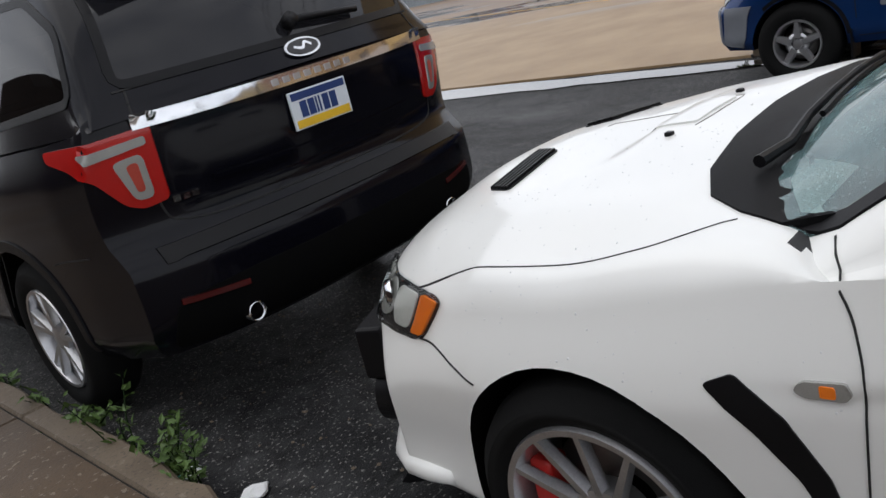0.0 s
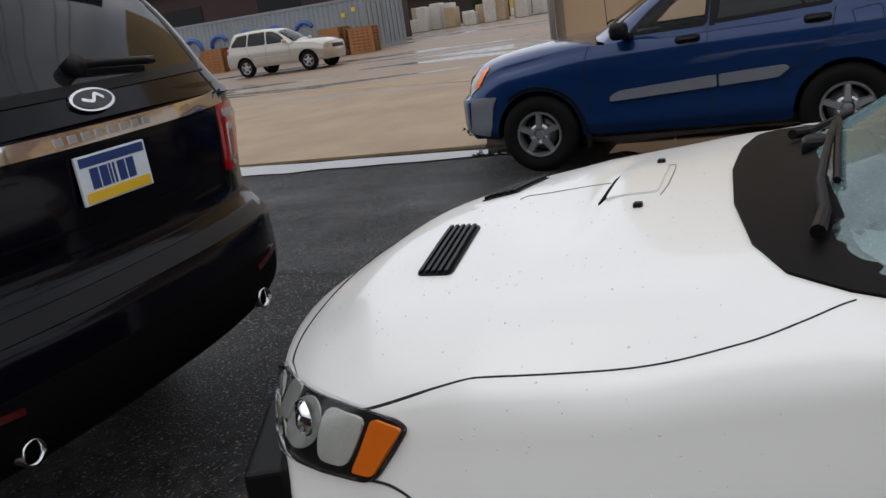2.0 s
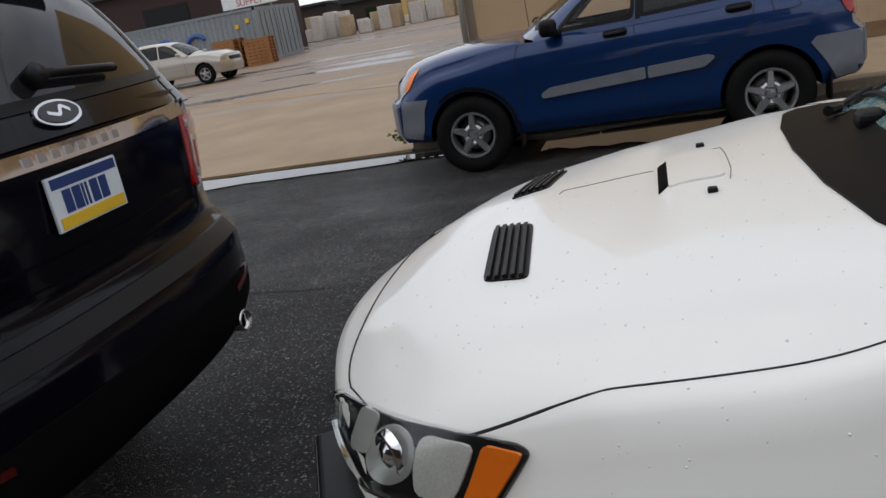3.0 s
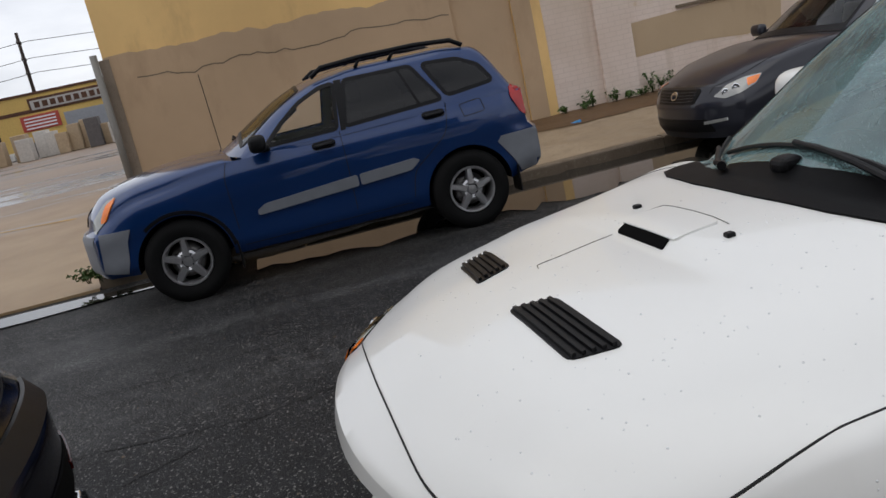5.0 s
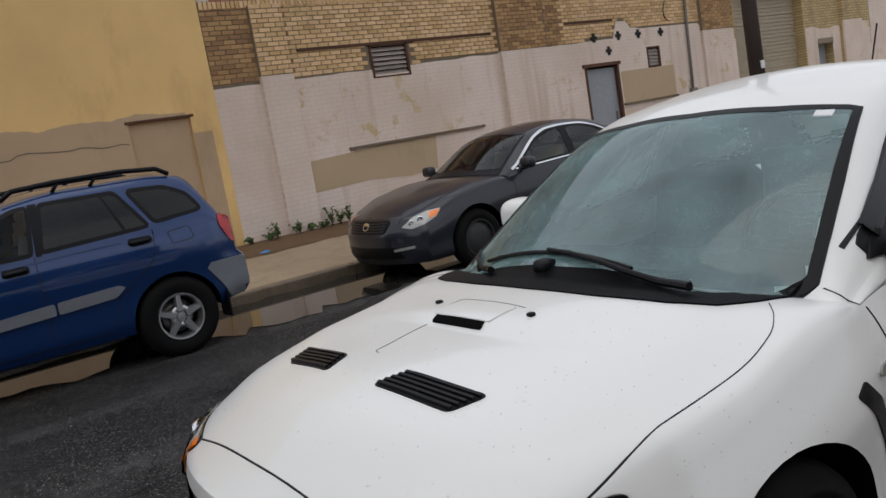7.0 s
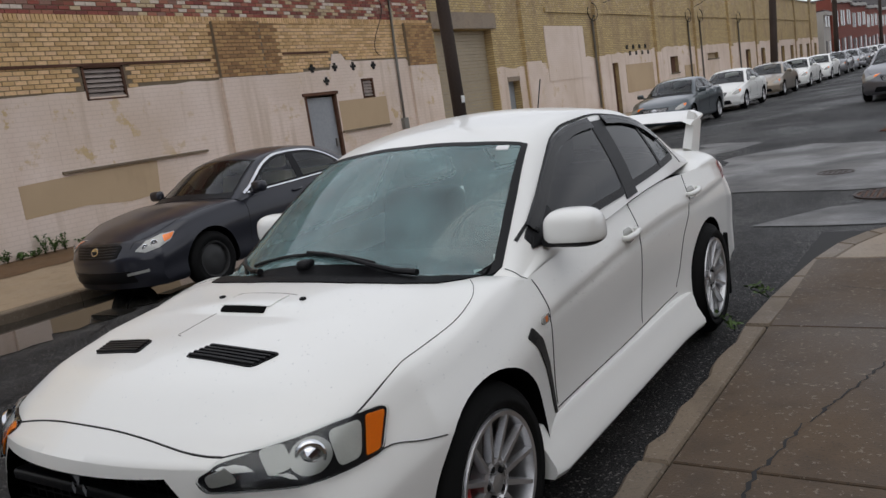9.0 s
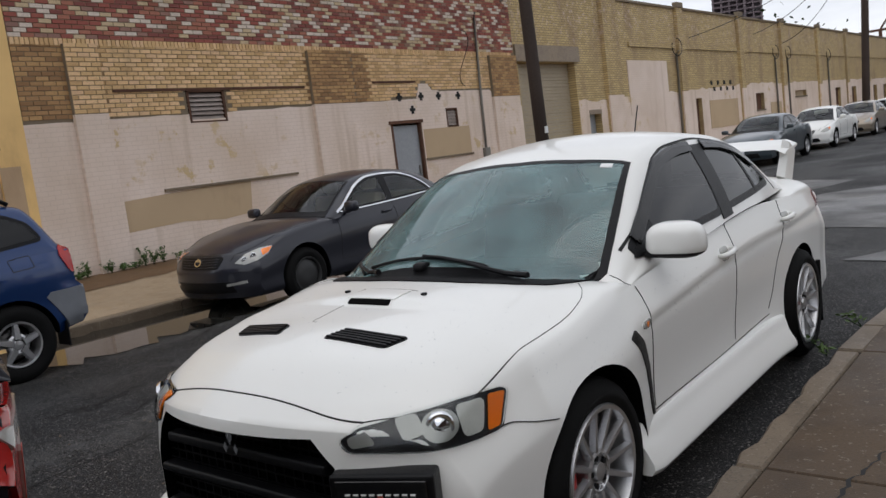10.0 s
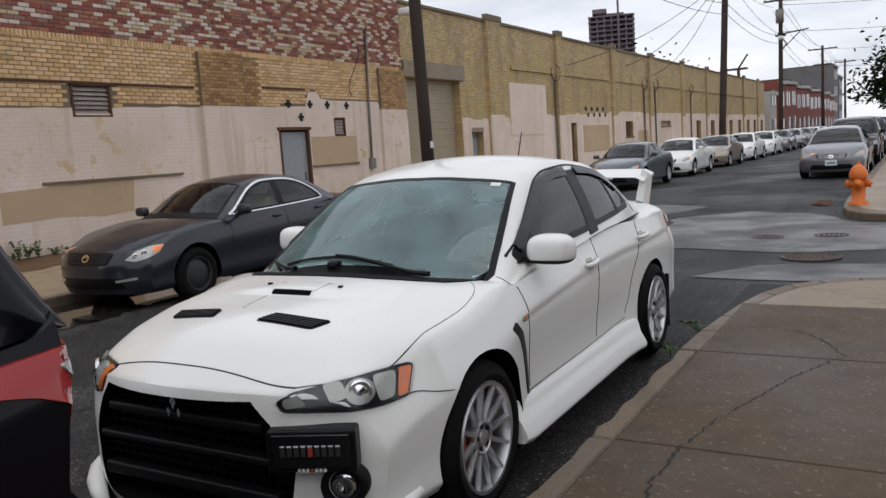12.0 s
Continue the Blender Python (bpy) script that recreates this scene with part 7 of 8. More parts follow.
for a, b in ((18.3, 18.52), (22.0, 84.6)):
    low = [(a, -0.1), (b, -0.1)] + [(y, white_edge(y)) for y in np.linspace(b, a, 150)]
    holes = [q for q in [sdoor] + fw if q[0][0] > a and q[2][1] < 2.45]
    holes += [rect(q[0][0], q[1][0], q[0][1], 2.42) for q in fw if q[2][1] >= 2.45 and q[0][0] > a]
    sheet("white_paint", low, holes, WX - 0.04, PAINTED, wall_b, 0.01, step=2.0)
for a in FP:
    wdt = 1.1 if a < 24 else 0.55
    box("pilaster", (WX - 0.05, a, -0.1), (WX + 0.10, a + wdt, 6.10), FARBRICK, wall_b)
    box("pilaster_paint", (WX + 0.05, a - 0.006, -0.1), (WX + 0.106, a + wdt + 0.006, 2.7), PAINTED, wall_b)
    box("pilaster_cap", (WX - 0.05, a - 0.05, 6.10), (WX + 0.14, a + wdt + 0.05, 6.30), MORTAR, wall_b)
for a, b in zip([25.3] + FP[1:-1], FP[1:]):
    box("brick_band", (WX - 0.05, a + 0.7, 4.45), (WX + 0.02, b - 0.2, 4.62), FARBRICK, wall_b)
box("gate_lintel", (WX - 0.05, 18.4, 3.86), (WX + 0.03, 22.2, 4.35), PALESLAB, wall_b)
for k in range(3):
    a, b, c, d = ((25.8, 29.3, 1.93, 3.95), (33.6, 37.2, 1.0, 2.25), (42.2, 44.0, 0.9, 1.9))[k]
    sheet("patched_panel", rect(a, b, c, d), [], WX - 0.02, PAINTED if k == 0 else TANPAINTWALL, wall_b, 0.03)
# near-black blocks paint the shade of small vent holes
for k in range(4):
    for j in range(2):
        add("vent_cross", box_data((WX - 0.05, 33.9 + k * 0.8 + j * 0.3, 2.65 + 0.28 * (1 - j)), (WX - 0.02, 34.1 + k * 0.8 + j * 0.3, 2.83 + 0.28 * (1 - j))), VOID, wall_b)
roller = tagged(new("door_roller"), "closed beige roller door in a deep brick opening", "door", kind="structure")
for k in range(36):
    box("door_slat", (WX - 0.36, 18.56, 0.06 + k * 0.105), (WX - 0.335 + 0.012 * (k % 2), 21.94, 0.155 + k * 0.105), ROLLDOOR, roller)
sd = tagged(new("door_small"), "narrow pale door in the factory wall", "door", kind="structure")
box("door_leaf", (WX - 0.40, 22.64, 0.06), (WX - 0.30, 23.46, 2.24), DOORGREY, sd)
box("door_frame", (WX - 0.3, 22.62, 2.1), (WX - 0.02, 23.48, 2.25), PALESLAB, sd)
for k, q in enumerate(fw):
    win = tagged(new(f"window_{k + 3}"), "boarded brown window in the long factory wall", "window", kind="structure")
    (a, c), (b, _), (_, d), _ = q
    box("window_board", (WX - 0.40, a, c), (WX - 0.22, b, d), RUST if k != 1 else TANPAINTWALL, win)
    box("window_sill", (WX - 0.3, a - 0.05, c - 0.08), (WX + 0.01, b + 0.05, c), MORTAR, win)
for y0 in (30.2, 43.2, 45.4, 54.0):
    cd = tagged(new("service_cable"), "grey service conduit with looped cables on the wall", "pipe")
    add("conduit_pipe", tube([(WX + 0.04, y0, 0.6), (WX + 0.04, y0, 4.2), (WX + 0.15, y0, 4.35)], 0.05, 8), PIPEGREY, cd, "", True)
    add("cable_loop", tube([(WX + 0.1, y0 + 0.5 * math.sin(t), 4.5 + 0.35 * math.cos(t)) for t in np.linspace(0, 5.2, 18)], 0.02, 6), TRIM, cd, "", True)
# bricks that can be told apart, last
for j, (y, z, w) in enumerate(parts):
    key = round(w, 2)
    if key not in share:
        v, f = brick_data(0, 0, 0, w, 0.068, 0.011)
        share[key] = mesh_of("brick", v, f, YELLOWBRICK)
    b = new("brick", share[key])
    b.location = (WX, y, z)
    b.parent = wall_a
# unseen wall added behind the near pavement, darkening what the parked cars reflect
near = tagged(box("wall_near", (13.0, -40, -0.2), (13.4, 4.9, 8.5), DARKWALL), "unseen dark wall added behind the near pavement to darken reflections", "wall", kind="structure")


# ---- cars farther down the street ----
SILVER = plain("silver car paint", (0.36, 0.37, 0.39), 0.3, 0.6, coat=1.0, vary=0.0)
TANPAINT = plain("champagne car paint", (0.30, 0.25, 0.19), 0.3, 0.5, coat=1.0, vary=0.0)
CHAMPAGNE = plain("pale champagne car paint", (0.42, 0.39, 0.34), 0.3, 0.4, coat=1.0, vary=0.0)
SLATE = plain("slate car paint", (0.035, 0.05, 0.06), 0.3, 0.3, coat=1.0, vary=0.0)
MIDGREY = plain("mid grey car paint", (0.14, 0.14, 0.15), 0.3, 0.5, coat=1.0, vary=0.0)


def repaint(root, old, paint):
    """Gives the painted parts of a copy another colour."""
    for o in root.children_recursive:
        for slot in o.material_slots:
            if slot.material == old:
                slot.link = "OBJECT"
                slot.material = paint


base = saloon("parked_saloon", WHITE, "white saloon in a row of parked cars")
tagged(base, group="cars parked down the street")
base.matrix_basis = pose(-5.75, 28.4, -0.07)
for text, paint, x, y in (
        ("slate saloon parked beyond the side street", SLATE, -5.75, 21.9),
        ("champagne saloon in a row of parked cars", TANPAINT, -5.75, 35.2),
        ("white saloon in a row of parked cars", WHITE, -5.72, 41.6),
        ("white saloon in a row of parked cars", WHITE, -5.7, 48.3),
        ("mid grey saloon in a row of parked cars", MIDGREY, -5.7, 54.9),
        ("silver saloon in a row of parked cars", SILVER, -5.7, 61.5),
        ("mid grey saloon in a row of parked cars", MIDGREY, -5.7, 68.0),
        ("white saloon in a row of parked cars", WHITE, -5.7, 74.5),
        ("silver saloon in a row of parked cars", SILVER, -5.7, 81.0),
        ("grey saloon with a pale number plate parked near the corner", MIDGREY, 0.30, 23.1)):
    other = copy_thing(base, pose(x, y, -0.07 if x < 0 else 0))
    tagged(other, text)
    if paint != WHITE:
        repaint(other, WHITE, paint)


def tall_car(paint, label, name="parked_suv"):
    """A plain upright family car, far off."""
    c = dict(
        ends=(-0.9, 3.75), w=[(-0.9, 0.86), (0, 0.94), (2.7, 0.94), (3.75, 0.90)], zb=[(-0.9, 0.32), (3.75, 0.36)], zs=[(-0.9, 0.82), (0, 0.98), (1, 1.06), (3.75, 1.12)],
        zc=[(-0.9, 0.95), (-0.3, 1.1), (0.5, 1.15), (0.7, 0.9), (3.4, 0.9), (3.75, 1.15)], p=[(-0.9, 3.0), (3.75, 3.2)],
        inset=[(0, 0.05), (0.15, 0.01), (0.7, 0.0), (1, 0.05)], nose=(0.28, 2.6, 0.7, [(0.3, 0.05), (0.6, 0.0), (1.1, 0.12)]), tail=(0.16, 2.6, 0.5, [(0.3, 0.05), (0.6, 0.0), (1.1, 0.05)]),
        arches=[(0.0, 0.41, 0.37), (2.8, 0.41, 0.37)], tub=(0.6, 3.4, 0.80), glass_over=1.1,
        house=dict(ends=(0.4, 3.7), wb=[(0.4, 0.84), (1.2, 0.87), (3.7, 0.84)], zb=[(0.4, 1.04), (3.7, 1.10)], zc=[(0.4, 1.10), (1.2, 1.55), (1.6, 1.68), (2.4, 1.74), (3.3, 1.70), (3.7, 1.12)],
                   crown=[(0.4, 0.03), (3.7, 0.04)], lean=0.34, round=0.08, belly=0.01, bow=(0.25, 0.12)))
    a = rounded([(0.90, 1.16), (1.25, 1.45), (1.5, 1.56), (1.75, 1.58), (1.72, 1.16)], 0.03)
    b = rounded([(1.82, 1.16), (1.85, 1.59), (2.55, 1.59), (2.60, 1.18)], 0.03)
    d = rounded([(2.70, 1.18), (2.66, 1.58), (3.10, 1.56), (3.38, 1.22)], 0.03)
    c["windows"] = [("top", rounded([(-0.66, 0.62), (0.66, 0.62), (0.58, 1.30), (-0.58, 1.30)], 0.05), GLASS, "windscreen")] + [(v, q, TINTED, "side_window") for v in ("left", "right") for q in (a, b, d)]
    root, skin = car_shell(name, c, paint)
    tagged(root, label, "car")
    for s, view, cv in ((1, "left", "corner_left"), (-1, "right", "corner_right")):
        h = 1 if s > 0 else -1
        skin.patch("headlamp", rounded([(h * u, v) for u, v in ((-0.10, 0.74), (0.10, 0.74), (0.22, 0.86), (0.06, 0.88), (-0.06, 0.84))], 0.02), cv, PALELENS, root, off=0.008)
        lines(skin, root, view, [[(0.75, 1.1), (0.72, 0.5)], [(1.78, 1.1), (1.78, 0.45)], [(2.65, 1.1), (2.45, 0.6)]], 0.006)
        skin.patch("side_strip", stroke([(0.8, 0.68), (2.4, 0.70)], 0.03), view, ALLOY, root, off=0.008)
        add("door_mirror", soft_box((min(s * 0.88, s * 1.06), 0.82, 1.10), (max(s * 0.88, s * 1.06), 0.94, 1.24), 0.04), paint, root, "", True)
        skin.patch("tail_lamp", rounded([(3.5, 0.95), (3.5, 1.15), (3.7, 1.15), (3.7, 0.95)], 0.02), view, REDLENS, root, off=0.008)
        for y in (0, 2.8):
            wheel(root, (s * 0.82, y, 0.36), s, 0.36, 0.22, 0.22, 5, "five", "", brake=False)
    skin.patch("grille", rounded([(-0.42, 0.70), (0.42, 0.70), (0.45, 0.84), (-0.45, 0.84)], 0.03), "front", TRIM, root, off=0.006)
    return root


suv = tall_car(BLACK, "dark sport utility parked behind a grey saloon")
suv.matrix_basis = pose(0.35, 29.5, 0)
tagged(suv, group="cars parked down the street")
copy_thing(suv, pose(0.4, 36.5, 0))
copy_thing(suv, pose(0.4, 43.0, 0))
van = copy_thing(suv, pose(-25.9, -15.8, ground_z(-25.9, -17), 0, 0, 180))
van.name = "parked_minivan"
van["group"] = ""
tagged(van, "champagne minivan parked beside a shipping container")
repaint(van, BLACK, CHAMPAGNE)


# ---- poles and wires ----
def sag(a, b, drop, n=14):
    a, b = Vector(a), Vector(b)
    return [a.lerp(b, t) - Vector((0, 0, drop * 4 * t * (1 - t))) for t in np.linspace(0, 1, n)]


def pole(x, y, height, radius, lean=(0, 0), arms=(), label="tall dark wooden utility pole on the pavement"):
    root = tagged(new("utility_pole"), label, "pole", group="utility poles")
    root.location = (x, y, 0)
    top = Vector((lean[0], lean[1], height))
    add("pole_shaft", tube([Vector((0, 0, -0.3)).lerp(top, t) for t in (0, 0.25, 0.5, 0.75, 1)], [radius, radius * 0.95, radius * 0.9, radius * 0.85, radius * 0.78], 14), POLEWOOD, root, "", True)
    for z, half in arms:
        p = top * (z / height)
        add("cross_arm", box_data((p.x - half, p.y - 0.06, z - 0.07), (p.x + half, p.y + 0.06, z + 0.07)), POLEWOOD, root)
        for k in (-0.9, -0.5, 0.5, 0.9):
            add("insulator", tube([(p.x + k * half, p.y, z + 0.06), (p.x + k * half, p.y, z + 0.22)], 0.04, 8), PIPEGREY, root)
    return root


p1 = pole(-7.25, 13.0, 11.5, 0.15, (0.0, -0.35))
add("pole_tag", soft_box((0.10, -0.12, 1.6), (0.16, -0.02, 1.75), 0.01), WHITEMARK, p1)
p2 = pole(-7.25, 45.2, 11.8, 0.20, (0.45, 0.3))
p3 = pole(-7.25, 68.8, 12.2, 0.19, (0.15, 0), ((11.7, 1.3), (8.9, 0.4)))
add("transformer", place(lathe([(-0.55, 0.0), (-0.55, 0.3), (0.5, 0.32), (0.55, 0.0)], 18), Matrix.Translation((0.12, -0.45, 10.4)) @ Matrix.Rotation(-math.pi / 2, 4, "Y")), PIPEGREY, p3, "grey transformer", True)
add("lamp_arm", tube([(0.1, 0, 7.6), (0.6, -0.4, 8.2), (0.5, -2.4, 8.5)], 0.05, 8), PIPEGREY, p3)
add("lamp_head", soft_box((0.3, -3.3, 8.3), (0.7, -2.4, 8.55), 0.08), WHITEMARK, p3, "", True)
add("side_arm", joined(tube([(0, 0, 9.0), (2.2, 0, 9.2)], 0.06, 6), tube([(0, 0, 7.6), (1.6, 0, 9.1)], 0.04, 6)), POLEWOOD, p3)
p4 = pole(-7.25, 104, 10.8, 0.19, (0, 0), ((10.4, 1.6), (8.6, 1.0)))
p5 = pole(-7.25, 139, 11.4, 0.19, (0, 0), ((11.0, 1.5),))
wires = tagged(new("overhead_wires"), "thin black overhead wires strung between the poles", "wire")
spans = []
for dx, z in ((-0.6, 10.9), (0.0, 11.3), (0.6, 10.9), (0.1, 8.6), (0.1, 8.0)):
    spans += [((-7.25 + dx, -30, z), (-7.25 + dx, 12.7, z), 0.7), ((-7.25 + dx, 12.7, z), (-6.9 + dx, 45.4, z), 0.8), ((-6.9 + dx, 45.4, z), (-7.1 + dx, 68.8, z + 0.3), 0.5), ((-7.1 + dx, 68.8, z), (-7.25 + dx, 104, z - 0.6), 0.8), ((-7.25 + dx, 104, z - 0.6), (-7.25 + dx, 139, z - 0.3), 0.8)]
spans += [((-6.9, 45.4, 10.2), (-10.6, 38.5, 5.2), 0.8), ((-6.9, 45.4, 10.1), (-10.6, 43.2, 4.9), 1.0), ((-6.9, 45.4, 10.0), (-10.6, 30.4, 4.8), 0.6), ((-7.1, 68.8, 9.0), (-6.9, 45.4, 10.3), 0.6),
          ((-7.1, 68.8, 11.6), (40, 74, 12.0), 0.9), ((-7.1, 68.8, 11.3), (40, 70, 11.0), 1.1), ((-7.1, 68.8, 9.2), (30, 66, 8.6), 0.8), ((-7.25, 104, 10.4), (30, 104, 10.5), 0.9), ((-7.25, 104, 9.0), (30, 108, 9.2), 0.8), ((-7.25, 104, 8.4), (30, 100, 8.0), 0.8), ((-10.5, 17.9, 6.0), (-7.3, 12.8, 9.2), 0.3)]
for a, b, d in spans:
    add("wire", tube(sag(a, b, d), 0.016, 5), TRIM, wires)


# ---- hydrant ----
def hydrant(x, y, z):
    root = tagged(new("fire_hydrant"), "orange fire hydrant on the corner pavement", "hydrant")
    root.location = (x, y, z)
    up = Matrix.Rotation(-math.pi / 2, 4, "Y")
    add("barrel", place(lathe([(0, 0.16), (0.04, 0.16), (0.045, 0.115), (0.44, 0.11), (0.45, 0.14), (0.49, 0.14), (0.50, 0.12)], 24), up), ORANGE, root, "", True)
    add("bonnet", place(lathe([(0.49, 0.15), (0.53, 0.15), (0.58, 0.135), (0.65, 0.09), (0.69, 0.04), (0.70, 0.0)], 24), up), ORANGE, root, "", True)
    add("operating_nut", place(lathe([(0.69, 0.03), (0.75, 0.025), (0.75, 0.0)], 5), up), ORANGE, root)
    for a, r in ((math.pi, 0.06), (0, 0.06), (-math.pi / 2, 0.075)):
        add("outlet_cap", place(lathe([(0.08, r), (0.15, r), (0.155, r + 0.012), (0.19, r + 0.012), (0.195, 0.02), (0.215, 0.02), (0.215, 0.0)], 16), Matrix.Translation((0, 0, 0.36)) @ Matrix.Rotation(a, 4, "Z")), ORANGE, root, "", True)
    for k in range(8):
        t = k * math.pi / 4
        add("flange_bolt", place(lathe([(0.03, 0.014), (0.06, 0.014), (0.06, 0.0)], 6), Matrix.Translation((0.14 * math.cos(t), 0.14 * math.sin(t), 0)) @ up), ORANGE, root)


hydrant(1.50, 12.75, 0.117)


# ---- plants and litter ----
def leaves(rng, centre, spread, count, size, up=0.5):
    """Small folded leaves scattered about a point."""
    out = []
    for _ in range(count):
        p = Vector(centre) + Vector((rng.gauss(0, spread[0]), rng.gauss(0, spread[1]), abs(rng.gauss(0, spread[2]))))
        s = size * rng.uniform(0.6, 1.3)
        m = Matrix.Translation(p) @ Euler((rng.uniform(-1.1, 1.1), rng.uniform(-1.1, 1.1), rng.uniform(0, 6.3))).to_matrix().to_4x4()
        out.append(place(([(0, -s, 0), (s * 0.45, 0, s * 0.15), (0, s, 0), (-s * 0.45, 0, s * 0.15)], [(0, 1, 2), (0, 2, 3)]), m))
    return out


def weed(x, y, z, height, count, seed, size=0.022, label="green weed growing from the kerb joint"):
    rng = random.Random(seed)
    root = tagged(new("weed"), label, "weed", group="weeds")
    root.location = (x, y, z)
    stems, bits = [], []
    for k in range(max(2, count // 18)):
        tip = Vector((rng.gauss(0, 0.07), rng.gauss(0, 0.07), height * rng.uniform(0.6, 1.1)))
        stems.append(tube([Vector((rng.gauss(0, 0.02), rng.gauss(0, 0.02), -0.02)), tip * 0.5, tip], [0.004, 0.003, 0.0015], 5))
        for t in np.linspace(0.2, 1, 7):
            bits += leaves(rng, tip * t, (0.02, 0.02, 0.012), max(2, count // 40), size)
    for st in stems:
        add("stem", st, LEAFDARK, root)
    tagged(add("leaves", joined(*bits), LEAF, root), kind="stuff")


for k, (x, y, h, c) in enumerate(((0.99, -3.15, 0.16, 90), (0.98, -2.82, 0.10, 50), (0.96, -2.35, 0.12, 130), (1.0, -1.96, 0.30, 70), (0.99, -1.62, 0.22, 130), (0.98, -1.50, 0.16, 90), (0.97, 2.6, 0.07, 40), (1.0, 3.3, 0.05, 40))):
    weed(x, y, 0.02 if h > 0.1 else 0.05, h, c, k)
for k in range(16):
    rng = random.Random(100 + k)
    y = 3.9 + k * 0.24 + rng.uniform(-0.1, 0.1)
    weed(-10.72, y, 0.16, rng.uniform(0.08, 0.32) if k in (2, 3, 6, 7, 8) else 0.10, 90, 50 + k, 0.035, "dark weed at the foot of the factory wall")
for k in range(4):
    weed(-6.95 + 0.05 * k, -2.95 + 0.13 * k, 0.02, 0.14, 120, 80 + k, 0.03, "green tuft at the far kerb")


def scrap(x, y, z, r, material, label, seed):
    bm = bmesh.new()
    bmesh.ops.create_icosphere(bm, subdivisions=2, radius=1)
    rng = random.Random(seed)
    for v in bm.verts:
        v.co = Vector((v.co.x * r * rng.uniform(0.6, 1.2), v.co.y * r * rng.uniform(0.5, 1.1), max(0, v.co.z) * r * 0.5 * rng.uniform(0.3, 1)))
    me = bpy.data.meshes.new("litter")
    bm.to_mesh(me)
    bm.free()
    me.materials.append(material)
    ob = tagged(new("litter", me), label, "litter")
    ob.location = (x, y, z)


TEAL = plain("teal wrapper", (0.05, 0.22, 0.17), 0.3)
scrap(0.955, -1.72, 0.0, 0.07, TEAL, "crumpled teal wrapper in the gutter", 1)
scrap(0.92, -1.66, 0.0, 0.05, WHITEMARK, "crumpled white wrapper in the gutter", 2)
scrap(0.88, -1.30, 0.0, 0.06, WHITEMARK, "scrap of white paper on the asphalt", 3)
scrap(0.96, -2.15, 0.0, 0.03, RUST, "brown dead leaf in the gutter", 4)
BLUEBAG = plain("blue wrapper", (0.03, 0.22, 0.5), 0.4)
scrap(-9.6, 3.55, 0.10, 0.10, BLUEBAG, "blue wrapper on the bare soil", 5)
scrap(1.0, 14.2, 0.005, 0.20, RUST, "clump of brown leaves in the gutter", 6)


def tree(x, y, z, trunk, height, radius, seed, label, count=2600, size=0.16):
    rng = random.Random(seed)
    root = tagged(new("tree"), label, "tree")
    root.location = (x, y, z)
    limbs = [tube([(0, 0, -0.2), (0.05, 0.02, trunk * 0.5), (0.0, 0.1, trunk)], [0.22, 0.18, 0.15], 10)]
    bits = []
    for k in range(12):
        a, e = k * 2.4, rng.uniform(0.2, 1.2)
        d = Vector((math.cos(a) * math.cos(e), math.sin(a) * math.cos(e), math.sin(e)))
        tip = Vector((0, 0, trunk)) + Vector((d.x * radius, d.y * radius, d.z * (height - trunk) * 0.85)) * rng.uniform(0.6, 0.95)
        limbs.append(tube([(0, 0.1, trunk * 0.9), Vector((0, 0, trunk)).lerp(tip, 0.5) + Vector((0, 0, 0.2)), tip], [0.10, 0.06, 0.02], 6))
        for t in (0.55, 0.8, 1.0):
            c = Vector((0, 0, trunk)).lerp(tip, t)
            s = radius * rng.uniform(0.16, 0.30)
            bits += leaves(rng, c - Vector((0, 0, s * 0.6)), (s, s, s), count // 36, size)
    add("trunk", joined(*limbs), POLEWOOD, root)
    tagged(add("crown", joined(*bits), LEAFDARK, root, "dense dark green crown"), kind="stuff")


tree(3.9, 62, 0.1, 2.2, 9.2, 5.0, 1, "large dark green street tree over parked cars", 9000, 0.26)
tree(6.0, 78, 0.1, 2.5, 9.5, 5.5, 2, "dark green street tree farther down the road", 5200, 0.28)
for k, (x, y) in enumerate(((-19, 66), (-21, 72), (-19, 79))):
    tree(x, y, 0, 4.5, 9.4, 3.6, 10 + k, "green treetop showing above the factory roofline", 1600, 0.22)

# ---- rows of houses ----
HOUSEBRICK = plain("red house brick", (0.22, 0.06, 0.04), 0.85, bump=0.2, size=30, vary=0.15)
HOUSEGREY = plain("grey house render", (0.16, 0.15, 0.15), 0.85, vary=0.12, size=20)
HOUSEPALE = plain("pale house paint", (0.42, 0.40, 0.37), 0.8, vary=0.1, size=20)
PANE = plain("far window pane", (0.02, 0.022, 0.025), 0.08, spec=0.6)
ROOFDARK = plain("dark roof felt", (0.03, 0.03, 0.032), 0.8)


